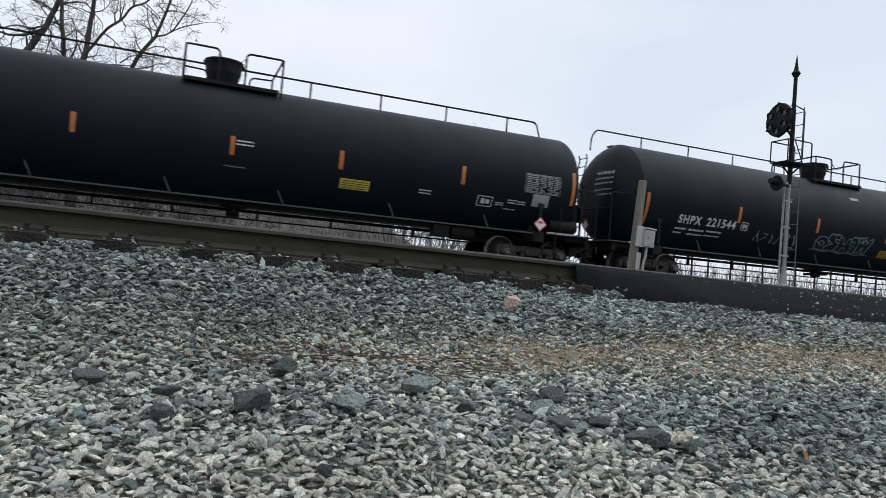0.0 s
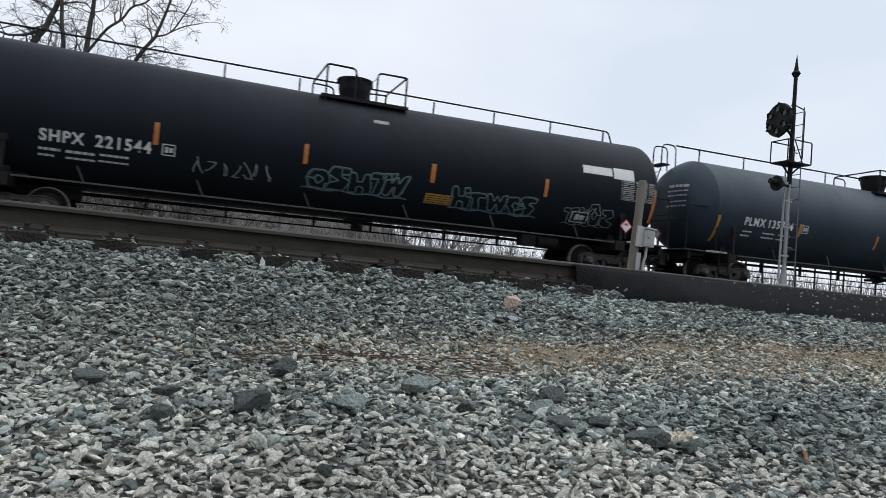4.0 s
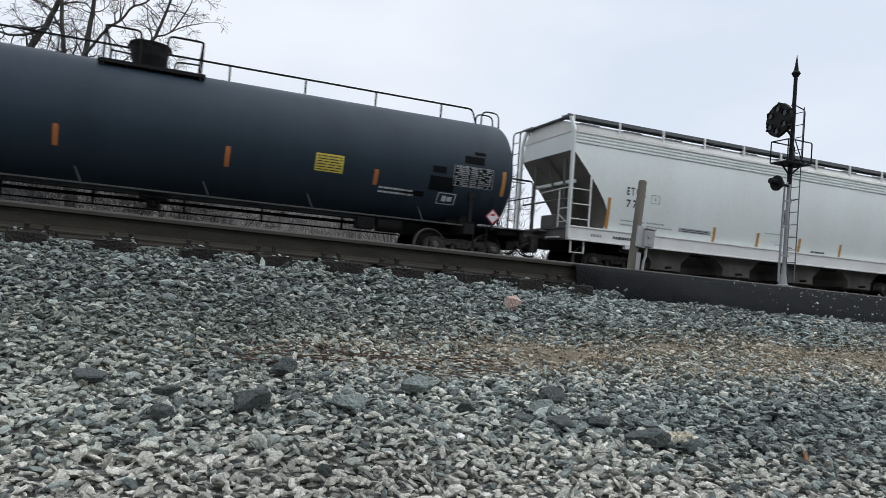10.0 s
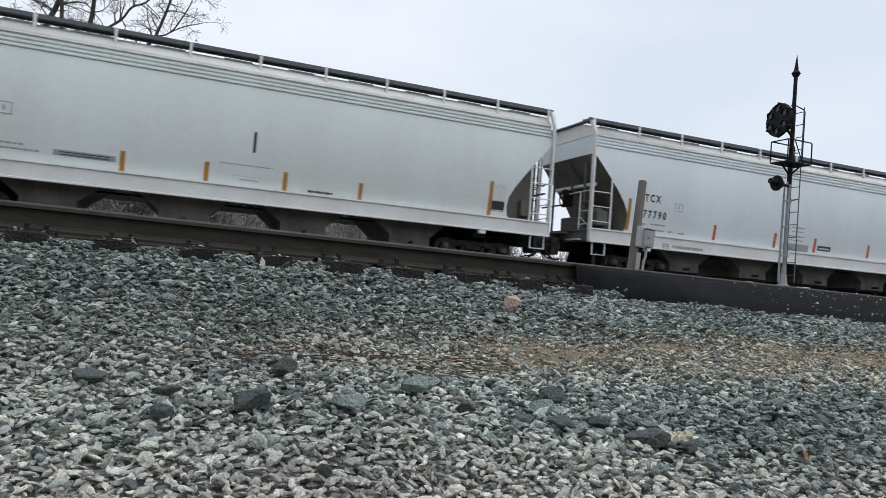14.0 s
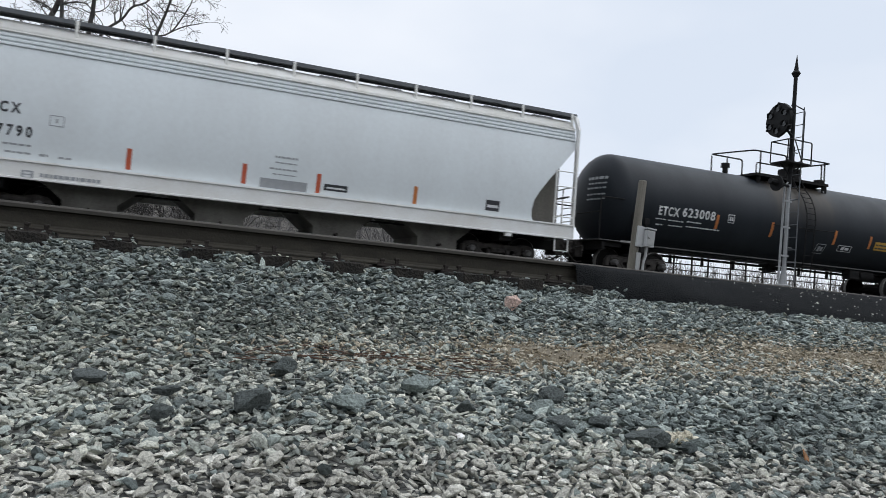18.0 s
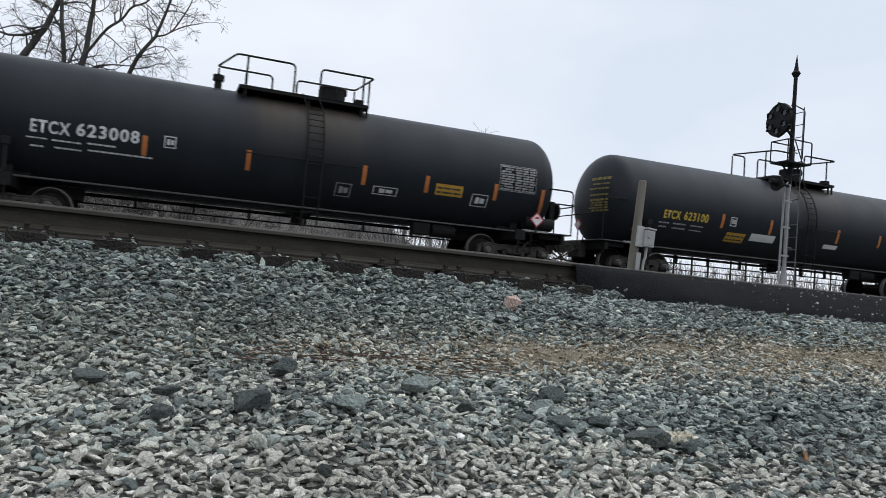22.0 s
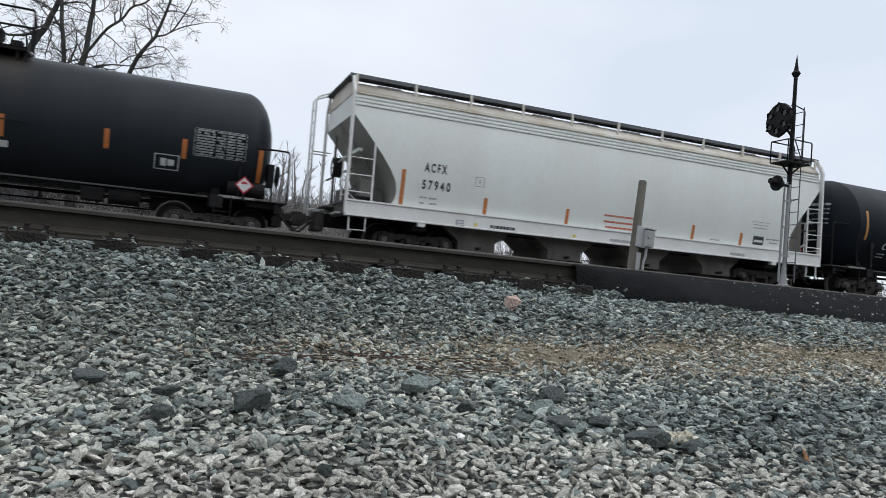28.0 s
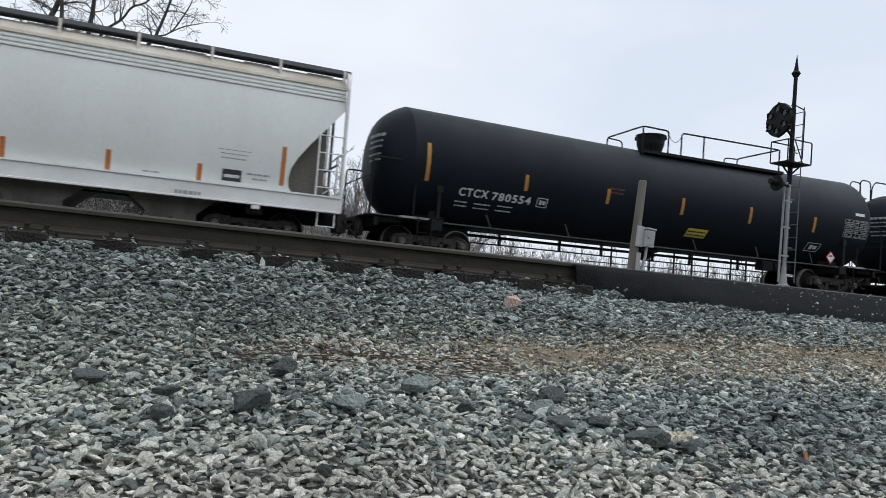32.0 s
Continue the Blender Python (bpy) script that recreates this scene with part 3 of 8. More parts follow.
def build_dirt():
    xs = [0.2 + 0.04 * i for i in range(125)]
    ys = [2.2 + 0.035 * i for i in range(45)]
    verts = []
    for y in ys:
        for x in xs:
            d = drift_at(x, y) * (0.75 + 0.9 * noise.noise((x * 1.5, y * 3.5, 1)))
            verts.append((x, y, ground_z(x, y) - 0.022 + 0.036 * max(0.0, d) + 0.006 * noise.noise((x * 12, y * 12, 4))))
    n = len(xs)
    faces = [(j * n + i, j * n + i + 1, (j + 1) * n + i + 1, (j + 1) * n + i) for j in range(len(ys) - 1) for i in range(n - 1)]
    tagged(fromdata("dirt", verts, faces, DIRT, smooth=True), "dry brown dirt drifted along the toe of the bank", "dirt", kind="structure")


def rock_mesh(rng, s, tall):
    """An angular rock: a ball cut flat by many planes, then roughened."""
    bm = B()
    bmesh.ops.create_icosphere(bm, subdivisions=3, radius=1.0)
    planes = []
    for _ in range(10):
        n = Vector((rng.normal(), rng.normal(), rng.normal())).normalized()
        planes.append((n, rng.uniform(0.48, 0.78)))
    sx, sy = rng.uniform(0.9, 1.15), rng.uniform(0.6, 0.85)
    for v in bm.verts:
        d = v.co.normalized()
        k = 1.0
        for n, dist in planes:
            q = n.dot(d)
            if q > 0.05:
                k = min(k, dist / q)
        k *= 1 + 0.05 * noise.noise(d * 2.6 + Vector((s * 90, 0, 0))) + 0.03 * noise.noise(d * 7)
        v.co = Vector((d.x * sx, d.y * sy, d.z * tall * 0.72)) * (k * s * 0.62)
    return bm


def build_ballast():
    rng = np.random.default_rng(11)
    main, dark, brown, pale, mid = [], [], [], [], []
    for layer in (0, 1):
        y = 0.1
        while y < 5.44:
            xa, xb = -0.62 * y - 1.3, 1.62 * y + 1.5
            step = 0.0235 if y < 2.6 else 0.0255
            if y > 3.7:
                step = 0.029
            step *= 1.06 if layer else 1.12
            x = xa
            while x < xb:
                if y < 1.1 or not -0.62 * y - 0.25 < x < 1.62 * y + 0.6:
                    x += step * 1.2
                    far = max(1.1 - y, -0.62 * y - 0.25 - x, x - 1.62 * y - 0.6, 0.0)
                    if rng.random() < 0.25 * (1 - layer) + 0.42 * far:
                        continue
                px, py = x + rng.uniform(-0.7, 0.7) * step, y + rng.uniform(-0.7, 0.7) * step
                x += step
                size = step * (rng.uniform(0.8, 1.3) if layer == 0 else rng.uniform(0.5, 1.36))
                if layer and rng.random() < 0.05:
                    size *= 1.45
                if px > 3.75 and py > 4.66 - 0.16 * min(1.0, (px - 3.75) / 0.8):
                    continue
                base_z = ground_z(px, py)
                if py > 4.93:
                    near_tie = abs((px + 0.78) / 0.505 - round((px + 0.78) / 0.505)) * 0.505
                    if (near_tie < 0.12 and rng.random() < 0.97) or (layer and rng.random() < 0.25):
                        continue
                    base_z = near_top(px) - (0.205 if near_tie < 0.12 else 0.264) + (0.0 if near_tie < 0.12 else 0.025) * noise.noise((px * 3, py * 3, 8))
                z = base_z + (rng.uniform(-0.60, 0.0) if layer == 0 else rng.uniform(0.0, 0.75)) * size
                d = noise.noise((px * 0.6 + 4, py * 1.8, 2.0)) + 0.6 * noise.noise((px * 1.7, py * 4.5, 7.0))
                bank = min(1.0, max(0.0, (py - 3.4) / 0.4))
                band = math.exp(-((py - 2.04 - 0.03 * px) / (0.20 + 0.14 * min(1.0, max(0.0, px)))) ** 2) * (0.16 + 0.50 * min(1.0, max(0.0, (px - 0.9) / 0.8)))
                # brown dirt drifted along the toe of the bank
                drift = drift_at(px, py)
                if rng.random() < drift * (0.86 + 0.9 * noise.noise((px * 1.5, py * 3.5, 1))):
                    brown.append((px, py, z + 0.004, size * 0.74))
                elif rng.random() < 0.06 + 0.42 * max(0.0, d) + 0.44 * bank + band + 0.14 * min(1.0, max(0.0, px - 1.0)):
                    dark.append((px, py, z + 0.002, size * (1.15 if layer else 1.0)))
                elif rng.random() < (1.98 - 0.11 * max(0.0, px) - py) / 0.32:
                    pale.append((px, py, z, size))
                elif rng.random() < 0.95 * min(1.0, max(0.0, (py - 2.9 + 0.55 * min(1.0, max(0.0, 1.2 - px))) / 0.7)):
                    mid.append((px, py, z, size))
                else:
                    main.append((px, py, z, size))
            y += step * 0.72
    for nm, mt, sp, lb in (("ballast", STONE, main, "pale grey crushed stone ballast covering the bank"), ("ballast", SLATE, dark, "dark blue-grey crushed stone among the ballast"), ("ballast", BANKSTONE, mid, "grey crushed stone on the slope below the track"), ("gravel", PALEGRAVEL, pale, "pale tan gravel nearest to the road"), ("gravel", DRYDIRT, brown, "brown gravel and dirt along the toe of the bank")):
        tagged(stone_cloud(nm, mt, sp, rng, 0.50), lb, "gravel", kind="stuff")


# ================= rail cars =================
def decal(name, x0, x1, a0, a1, r, zc, material, parent, label="", lift=0.004, skew=0.0):
    """A sticker that follows the tank shell: along x, between two angles above the horizontal (degrees)."""
    bm = B()
    n = max(2, int(abs(a1 - a0) / 3) + 1)
    rows = []
    for i in range(n + 1):
        t = i / n
        a = radians(a0 + (a1 - a0) * t)
        y, z = -(r + lift) * math.cos(a), zc + (r + lift) * math.sin(a)
        rows.append((bm.verts.new((x0 + skew * t, y, z)), bm.verts.new((x1 + skew * t, y, z))))
    for (p, q), (s, t) in zip(rows, rows[1:]):
        bm.faces.new((p, q, t, s))
    return part(name, bm, material, parent, label)


def letters(text, width, cap, material, parent, place, bold=0.0, spacing=1.05):
    """Lettering fitted to a width and a cap height: place maps (u along the car, v up) to a point of the car's space."""
    cu = bpy.data.curves.new("lettering", "FONT")
    cu.body, cu.offset, cu.resolution_u, cu.space_character = text, bold, 3, spacing
    tmp = bpy.data.objects.new("lettering", cu)
    scene.collection.objects.link(tmp)
    me = bpy.data.meshes.new_from_object(tmp.evaluated_get(bpy.context.evaluated_depsgraph_get()))
    bpy.data.objects.remove(tmp)
    bpy.data.curves.remove(cu)
    me.name = "lettering"
    co = [v.co.copy() for v in me.vertices]
    ua, ub = min(c.x for c in co), max(c.x for c in co)
    va, vb = min(c.y for c in co), max(c.y for c in co)
    for v, c in zip(me.vertices, co):
        v.co = place((c.x - ua) / (ub - ua) * width, (c.y - va) / (vb - va) * cap)
    me.materials.clear()
    me.materials.append(material)
    ob = new("lettering", me)
    ob.parent = parent
    return ob


def side_y(z):
    """Half the width of a hopper at a height: its sides are bowed."""
    return HOPPER_W - 0.075 * (z - 2.7) ** 2


def side_plate(bm, x0, x1, z0, z1, up):
    """A thin plate lying on the bowed side."""
    n = max(1, int((z1 - z0) / 0.25))
    zs = [z0 + (z1 - z0) * k / n for k in range(n + 1)]
    rings = [[bm.verts.new(p) for p in ((x0, -side_y(z) - up, z), (x1, -side_y(z) - up, z), (x1, -side_y(z) + 0.01, z), (x0, -side_y(z) + 0.01, z))] for z in zs]
    for a, b in zip(rings, rings[1:]):
        for i in range(4):
            j = (i + 1) % 4
            bm.faces.new((a[i], a[j], b[j], b[i]))
    bm.faces.new(rings[0][::-1])
    bm.faces.new(rings[-1])


def bar_x(bm, ring, xa, xb):
    """A bar along x of the section ring, points of (y, z)."""
    a = [bm.verts.new((xa, y, z)) for y, z in ring]
    b = [bm.verts.new((xb, y, z)) for y, z in ring]
    for i in range(len(a)):
        j = (i + 1) % len(a)
        bm.faces.new((a[i], a[j], b[j], b[i]))
    bm.faces.new(a[::-1])
    bm.faces.new(b)
    bmesh.ops.recalc_face_normals(bm, faces=bm.faces)


def tank_mark(text, car, x0, x1, ang, cap, material):
    r, zc = car["r"], car["zc"]

    def place(u, v):
        a = radians(ang) + v / r
        return Vector((x0 + u, -(r + 0.006) * math.cos(a), zc + (r + 0.006) * math.sin(a)))
    letters(text, x1 - x0, cap, material, car, place, 0.026, 1.18)


def side_mark(text, car, x0, x1, z, cap, material):
    """Stencilled letters on a flat hopper side, with gaps where the stencil bridges."""
    letters(text, x1 - x0, cap, material, car, lambda u, v: Vector((x0 + u, -side_y(z + v) - 0.006, z + v)), 0.035, 1.5)


def strip(car, x, a0, a1, material):
    decal("reflector", x - 0.055, x + 0.055, a0, a1, car["r"], car["zc"], material, car)


def side_strip(car, x, z0, z1, material):
    bm = B()
    side_plate(bm, x - 0.055, x + 0.055, z0, z1, 0.006)
    part("reflector", bm, material, car)


def patch(name, car, x0, x1, a0, a1, material, lines=0, frame_only=False):
    """A sticker, plate or stencil on the tank shell; lines: rows of unreadable marks; frame_only: an outlined box."""
    r, zc = car["r"], car["zc"]
    if name == "stencil":
        n = max(1, lines)
        bm = B()
        rng = random.Random(int(abs(x0) * 100) + int(abs(a0)))
        da = (a1 - a0) / n
        for k in range(n):
            u = x0
            while u < x1 - 0.02:
                w = min(rng.uniform(0.05, 0.16), x1 - u)
                b0, b1 = radians(a0 + da * (k + 0.28)), radians(a0 + da * (k + 0.72))
                q = [(u, b0), (u + w, b0), (u + w, b1), (u, b1)]
                bm.faces.new([bm.verts.new((px, -(r + 0.004) * math.cos(pa), zc + (r + 0.004) * math.sin(pa))) for px, pa in q])
                u += w + 0.022
        tagged(part("stencil_lines", bm, material, car), kind="stuff")
        return
    if frame_only:
        t = 0.022
        ta = math.degrees(t / r)
        d = decal(name, x0, x1, a0, a0 + ta, r, zc, material, car)
        for u0, u1, b0, b1 in ((x0, x1, a1 - ta, a1), (x0, x0 + t, a0 + ta, a1 - ta), (x1 - t, x1, a0 + ta, a1 - ta)):
            decal("border", u0, u1, b0, b1, r, zc, material, d)
        m = (x0 + x1) / 2
        h = (a1 - a0)
        decal("mark", x0 + 0.25 * (x1 - x0), m - 0.01, a0 + h * 0.25, a0 + h * 0.75, r, zc, material, d)
        decal("mark", m + 0.02, x1 - 0.2 * (x1 - x0), a0 + h * 0.3, a0 + h * 0.7, r, zc, material, d)
        return
    if name == "data_plate":
        d = decal(name, x0, x1, a0, a1, r, zc, PLATEDARK, car, "black panel of worn white print")
        rng = random.Random(int(abs(x0) * 100))
        wd, rows = x1 - x0, 10
        da = (a1 - a0) / rows
        ta = math.degrees(0.016 / r)
        for u0, u1, b0, b1 in ((x0, x1, a0 - ta, a0), (x0, x1, a1, a1 + ta), (x0 - 0.016, x0, a0, a1), (x1, x1 + 0.016, a0, a1)):
            decal("border", u0, u1, b0, b1, r, zc, PLATEPRINT, d)
        bm = B()
        for k in range(rows):
            b0, b1 = radians(a0 + da * (k + 0.17)), radians(a0 + da * (k + 0.83))
            for c0, c1 in ((0.03, 0.38), (0.42, 0.60), (0.63, 0.79), (0.82, 0.97)):
                u = x0 + wd * c0
                while u < x0 + wd * c1 - 0.02:
                    w = min(rng.uniform(0.03, 0.10), x0 + wd * c1 - u)
                    if rng.random() < 0.93:
                        bm.faces.new([bm.verts.new((px, -(r + 0.008) * math.cos(pa), zc + (r + 0.008) * math.sin(pa))) for px, pa in ((u, b0), (u + w, b0), (u + w, b1), (u, b1))])
                    u += w + 0.014
        tagged(part("print", bm, PLATEPRINT, d), kind="stuff")
        return
    d = decal(name, x0, x1, a0, a1, r, zc, material, car)
    if lines:
        ink = WHITEPAINT if material is GREYPAINT else DARKPAINT
        rng = random.Random(int(abs(x0) * 100))
        da = (a1 - a0) / (2 * lines + 0.6)
        for k in range(2 * lines):
            b = a0 + da * (k + 0.5)
            u = x0 + 0.05 * (x1 - x0)
            while u < x1 - 0.08 * (x1 - x0):
                w = min(rng.uniform(0.12, 0.4) * (x1 - x0), x1 - 0.05 * (x1 - x0) - u)
                decal("print", u, u + w, b, b + da * 0.42, r, zc, ink, d, lift=0.008)
                u += w + 0.03


def side_patch(name, car, x0, x1, z0, z1, material, lines=0, frame_only=False):
    """The same on a flat hopper side."""

    def bar(nm, u0, u1, v0, v1, mt, par, up=0.006):
        bm = B()
        side_plate(bm, u0, u1, v0, v1, up)
        return part(nm, bm, mt, par)
    if name == "stencil":
        rng = random.Random(int(abs(x0) * 100))
        bm = B()
        u = x0
        while u < x1 - 0.02:
            w = min(rng.uniform(0.05, 0.16), x1 - u)
            side_plate(bm, u, u + w, z0 + 0.2 * (z1 - z0), z0 + 0.8 * (z1 - z0), 0.005)
            u += w + 0.02
        tagged(part("stencil_lines", bm, material, car), kind="stuff")
        return
    if frame_only:
        t = 0.018
        d = bar(name, x0, x1, z0, z0 + t, material, car)
        for q in ((x0, x1, z1 - t, z1), (x0, x0 + t, z0 + t, z1 - t), (x1 - t, x1, z0 + t, z1 - t)):
            bar("border", *q, material, d)
        bar("mark", (x0 + x1) / 2 - 0.02, (x0 + x1) / 2 + 0.02, z0 + 0.3 * (z1 - z0), z0 + 0.7 * (z1 - z0), material, d)
        return
    d = bar(name, x0, x1, z0, z1, material, car)
    for k in range(lines):
        w = (z1 - z0) / (lines + 0.5)
        bar("print", x0 + 0.1 * (x1 - x0), x1 - 0.1 * (x1 - x0), z0 + w * (k + 0.45), z0 + w * (k + 0.85), WHITEPAINT if material is DARKPAINT else DARKPAINT, d, 0.009)


def placard(car, x, ang):
    a = radians(ang)
    diamond(car, x - 0.10, -1.50, car["zc"] + car["r"] * math.sin(a) - 0.03, 0.22)


def scrawl(car, x0, x1, a0, a1, material, seed, loops=6, thick=0.016, style="tag"):
    """Spray-painted lines that follow the shell: rounded letter outlines, or a quick tag."""
    r, zc = car["r"], car["zc"]
    rng = random.Random(seed)
    bm = B()
    w, h = (x1 - x0) / loops, a1 - a0
    # the runs of the spray can, in a unit square: angular and rounded bubble outlines
    forms = (((-1, 1), (-0.7, -0.8), (-0.2, -0.9), (0.0, 0.1), (0.3, -0.9), (0.75, -0.8), (1, 1), (0.5, 0.9), (0.3, 0.2), (0, 0.9), (-0.3, 0.2), (-0.5, 0.9), (-1, 1)),
             ((-0.9, 0.1), (-0.6, -0.9), (0.5, -1), (0.95, 0), (0.6, 0.95), (-0.5, 1), (-0.9, 0.1), (-0.35, 0.1), (0, -0.45), (0.4, 0), (0, 0.5), (-0.35, 0.1)),
             ((0.8, 0.9), (-0.6, 1), (-0.9, 0.3), (0.2, -0.1), (-0.9, -0.5), (-0.6, -1), (0.7, -0.9), (0.95, -0.1), (0.1, 0.35), (0.8, 0.5), (0.8, 0.9)),
             ((-0.9, -1), (-0.8, 1), (-0.3, 1), (-0.2, 0.2), (0.25, 0.2), (0.3, 1), (0.85, 1), (0.9, -1), (0.3, -1), (0.25, -0.3), (-0.25, -0.3), (-0.3, -1), (-0.9, -1)),
             ((-1, 0.95), (1, 0.8), (0.9, 0.35), (0.3, 0.4), (0.35, -1), (-0.3, -0.95), (-0.25, 0.45), (-0.95, 0.5), (-1, 0.95)))

    def stroke(pts, th):
        q = []
        for (u, a), (u2, a2) in zip(pts, pts[1:] + [(2 * pts[-1][0] - pts[-2][0], 2 * pts[-1][1] - pts[-2][1])]):
            du, dv = u2 - u, radians(a2 - a) * r
            n = math.hypot(du, dv) or 1.0
            ox, oa = -dv / n * th, math.degrees(du / n * th / r)
            q.append([bm.verts.new((uu, -(r + 0.005) * math.cos(radians(aa)), zc + (r + 0.005) * math.sin(radians(aa)))) for uu, aa in ((u - ox, a - oa), (u + ox, a + oa))])
        for p1, p2 in zip(q, q[1:]):
            bm.faces.new((p1[0], p1[1], p2[1], p2[0]))
    for k in range(loops):
        cx = x0 + w * (k + 0.5 + rng.uniform(-0.22, 0.22))
        ph = rng.uniform(0, 6.28)
        if style == "tag":
            pts = [(cx + w * rng.uniform(-0.5, 0.5), a0 + h * rng.choice((0.05, 0.25, 0.5, 0.75, 0.95))) for _ in range(4)]
            fine = []
            for i in range(19):
                t = i / 6
                j = min(2, int(t))
                f = t - j
                f = f * f * (3 - 2 * f)
                fine.append((pts[j][0] + (pts[j + 1][0] - pts[j][0]) * f + 0.02 * math.sin(i + ph), pts[j][1] + (pts[j + 1][1] - pts[j][1]) * f))
            stroke(fine, thick)
            continue
        form = forms[(k + seed) % len(forms)]
        lean, flip = 0.35 * rng.uniform(-1, 1), rng.choice((-1, 1))
        tall = rng.uniform(0.72, 0.98)
        raw = [(cx + w * 0.62 * (flip * u + lean * v), a0 + h * (0.06 + tall * 0.5 * (v + 1))) for u, v in form]
        pts = []
        for (ua, va), (ub, vb) in zip(raw, raw[1:]):
            for i in range(5):
                t = i / 5
                pts.append((ua + (ub - ua) * t + 0.012 * math.sin(9 * t + ph), va + (vb - va) * t + 0.5 * math.sin(7 * t + ph)))
        pts.append(raw[-1])
        pts = [pts[0]] + [((p[0] + 2 * q[0] + n[0]) / 4, (p[1] + 2 * q[1] + n[1]) / 4) for p, q, n in zip(pts, pts[1:], pts[2:])] + [pts[-1]]
        stroke(pts, thick)
        if rng.random() < 0.6:
            stroke([(pts[3][0] + 0.03, pts[3][1]), (pts[3][0] + 0.05, pts[3][1] - 0.22 * h)], thick * 0.6)
    if style != "tag":
        stroke([(x0 - 0.05 + (x1 - x0 + 0.1) * i / 20, a0 + h * (0.04 + 0.04 * math.sin(i * 1.1))) for i in range(21)], thick * 0.8)
    tagged(part("graffiti", bm, material, car, "pale spray-painted graffiti"), kind="stuff")


def head_lines(car, material, rows=5, low_rows=0):
    """Rows of small unreadable lettering on the left head of a tank."""
    r, zc, h = car["r"], car["zc"], car["h"]
    rng = random.Random(int(h * 100))
    z = zc + 0.55
    for k in range(rows + low_rows):
        bm = B()
        y, hh = -0.95, 0.09 if k == 0 else 0.05
        if k == rows:
            z = zc - 0.12
        while y < -0.25:
            w = rng.uniform(0.07, 0.18)
            q = []
            for yy, zz in ((y, z), (y + w, z), (y + w, z + hh), (y, z + hh)):
                rho = min(1.0, math.hypot(yy, zz - zc) / r)
                q.append(bm.verts.new((-h - head_out(car, rho) - 0.02, yy, zz)))
            bm.faces.new(q)
            y += w + 0.035
        z -= 0.15 if k != 2 else 0.20
        if k >= rows:
            z += 0.07
        tagged(part("lettering_row", bm, material, car), kind="stuff")


def head_placard(car, y, z):
    """A diamond placard standing at the left head."""
    x = -car["h"] - car["hd"] * 1.25 - 0.06
    bm = B()
    for half, up in ((0.21, 0.0), (0.14, 0.006)):
        v = [bm.verts.new((x - up, y + dy * half, z + dz * half)) for dy, dz in ((-1, 0), (0, 1), (1, 0), (0, -1))]
        f = bm.faces.new(v)
        f.material_index = 1 if up else 0
    box(bm, x + 0.004, x + 0.012, y - 0.03, y + 0.03, 1.1, z)
    o = part("placard", bm, PLACARDRED, car, "red diamond hazard placard")
    o.data.materials.append(WHITEPAINT)


HOPPER_W = 1.62
WHEEL_R = 0.457
_protos = {}


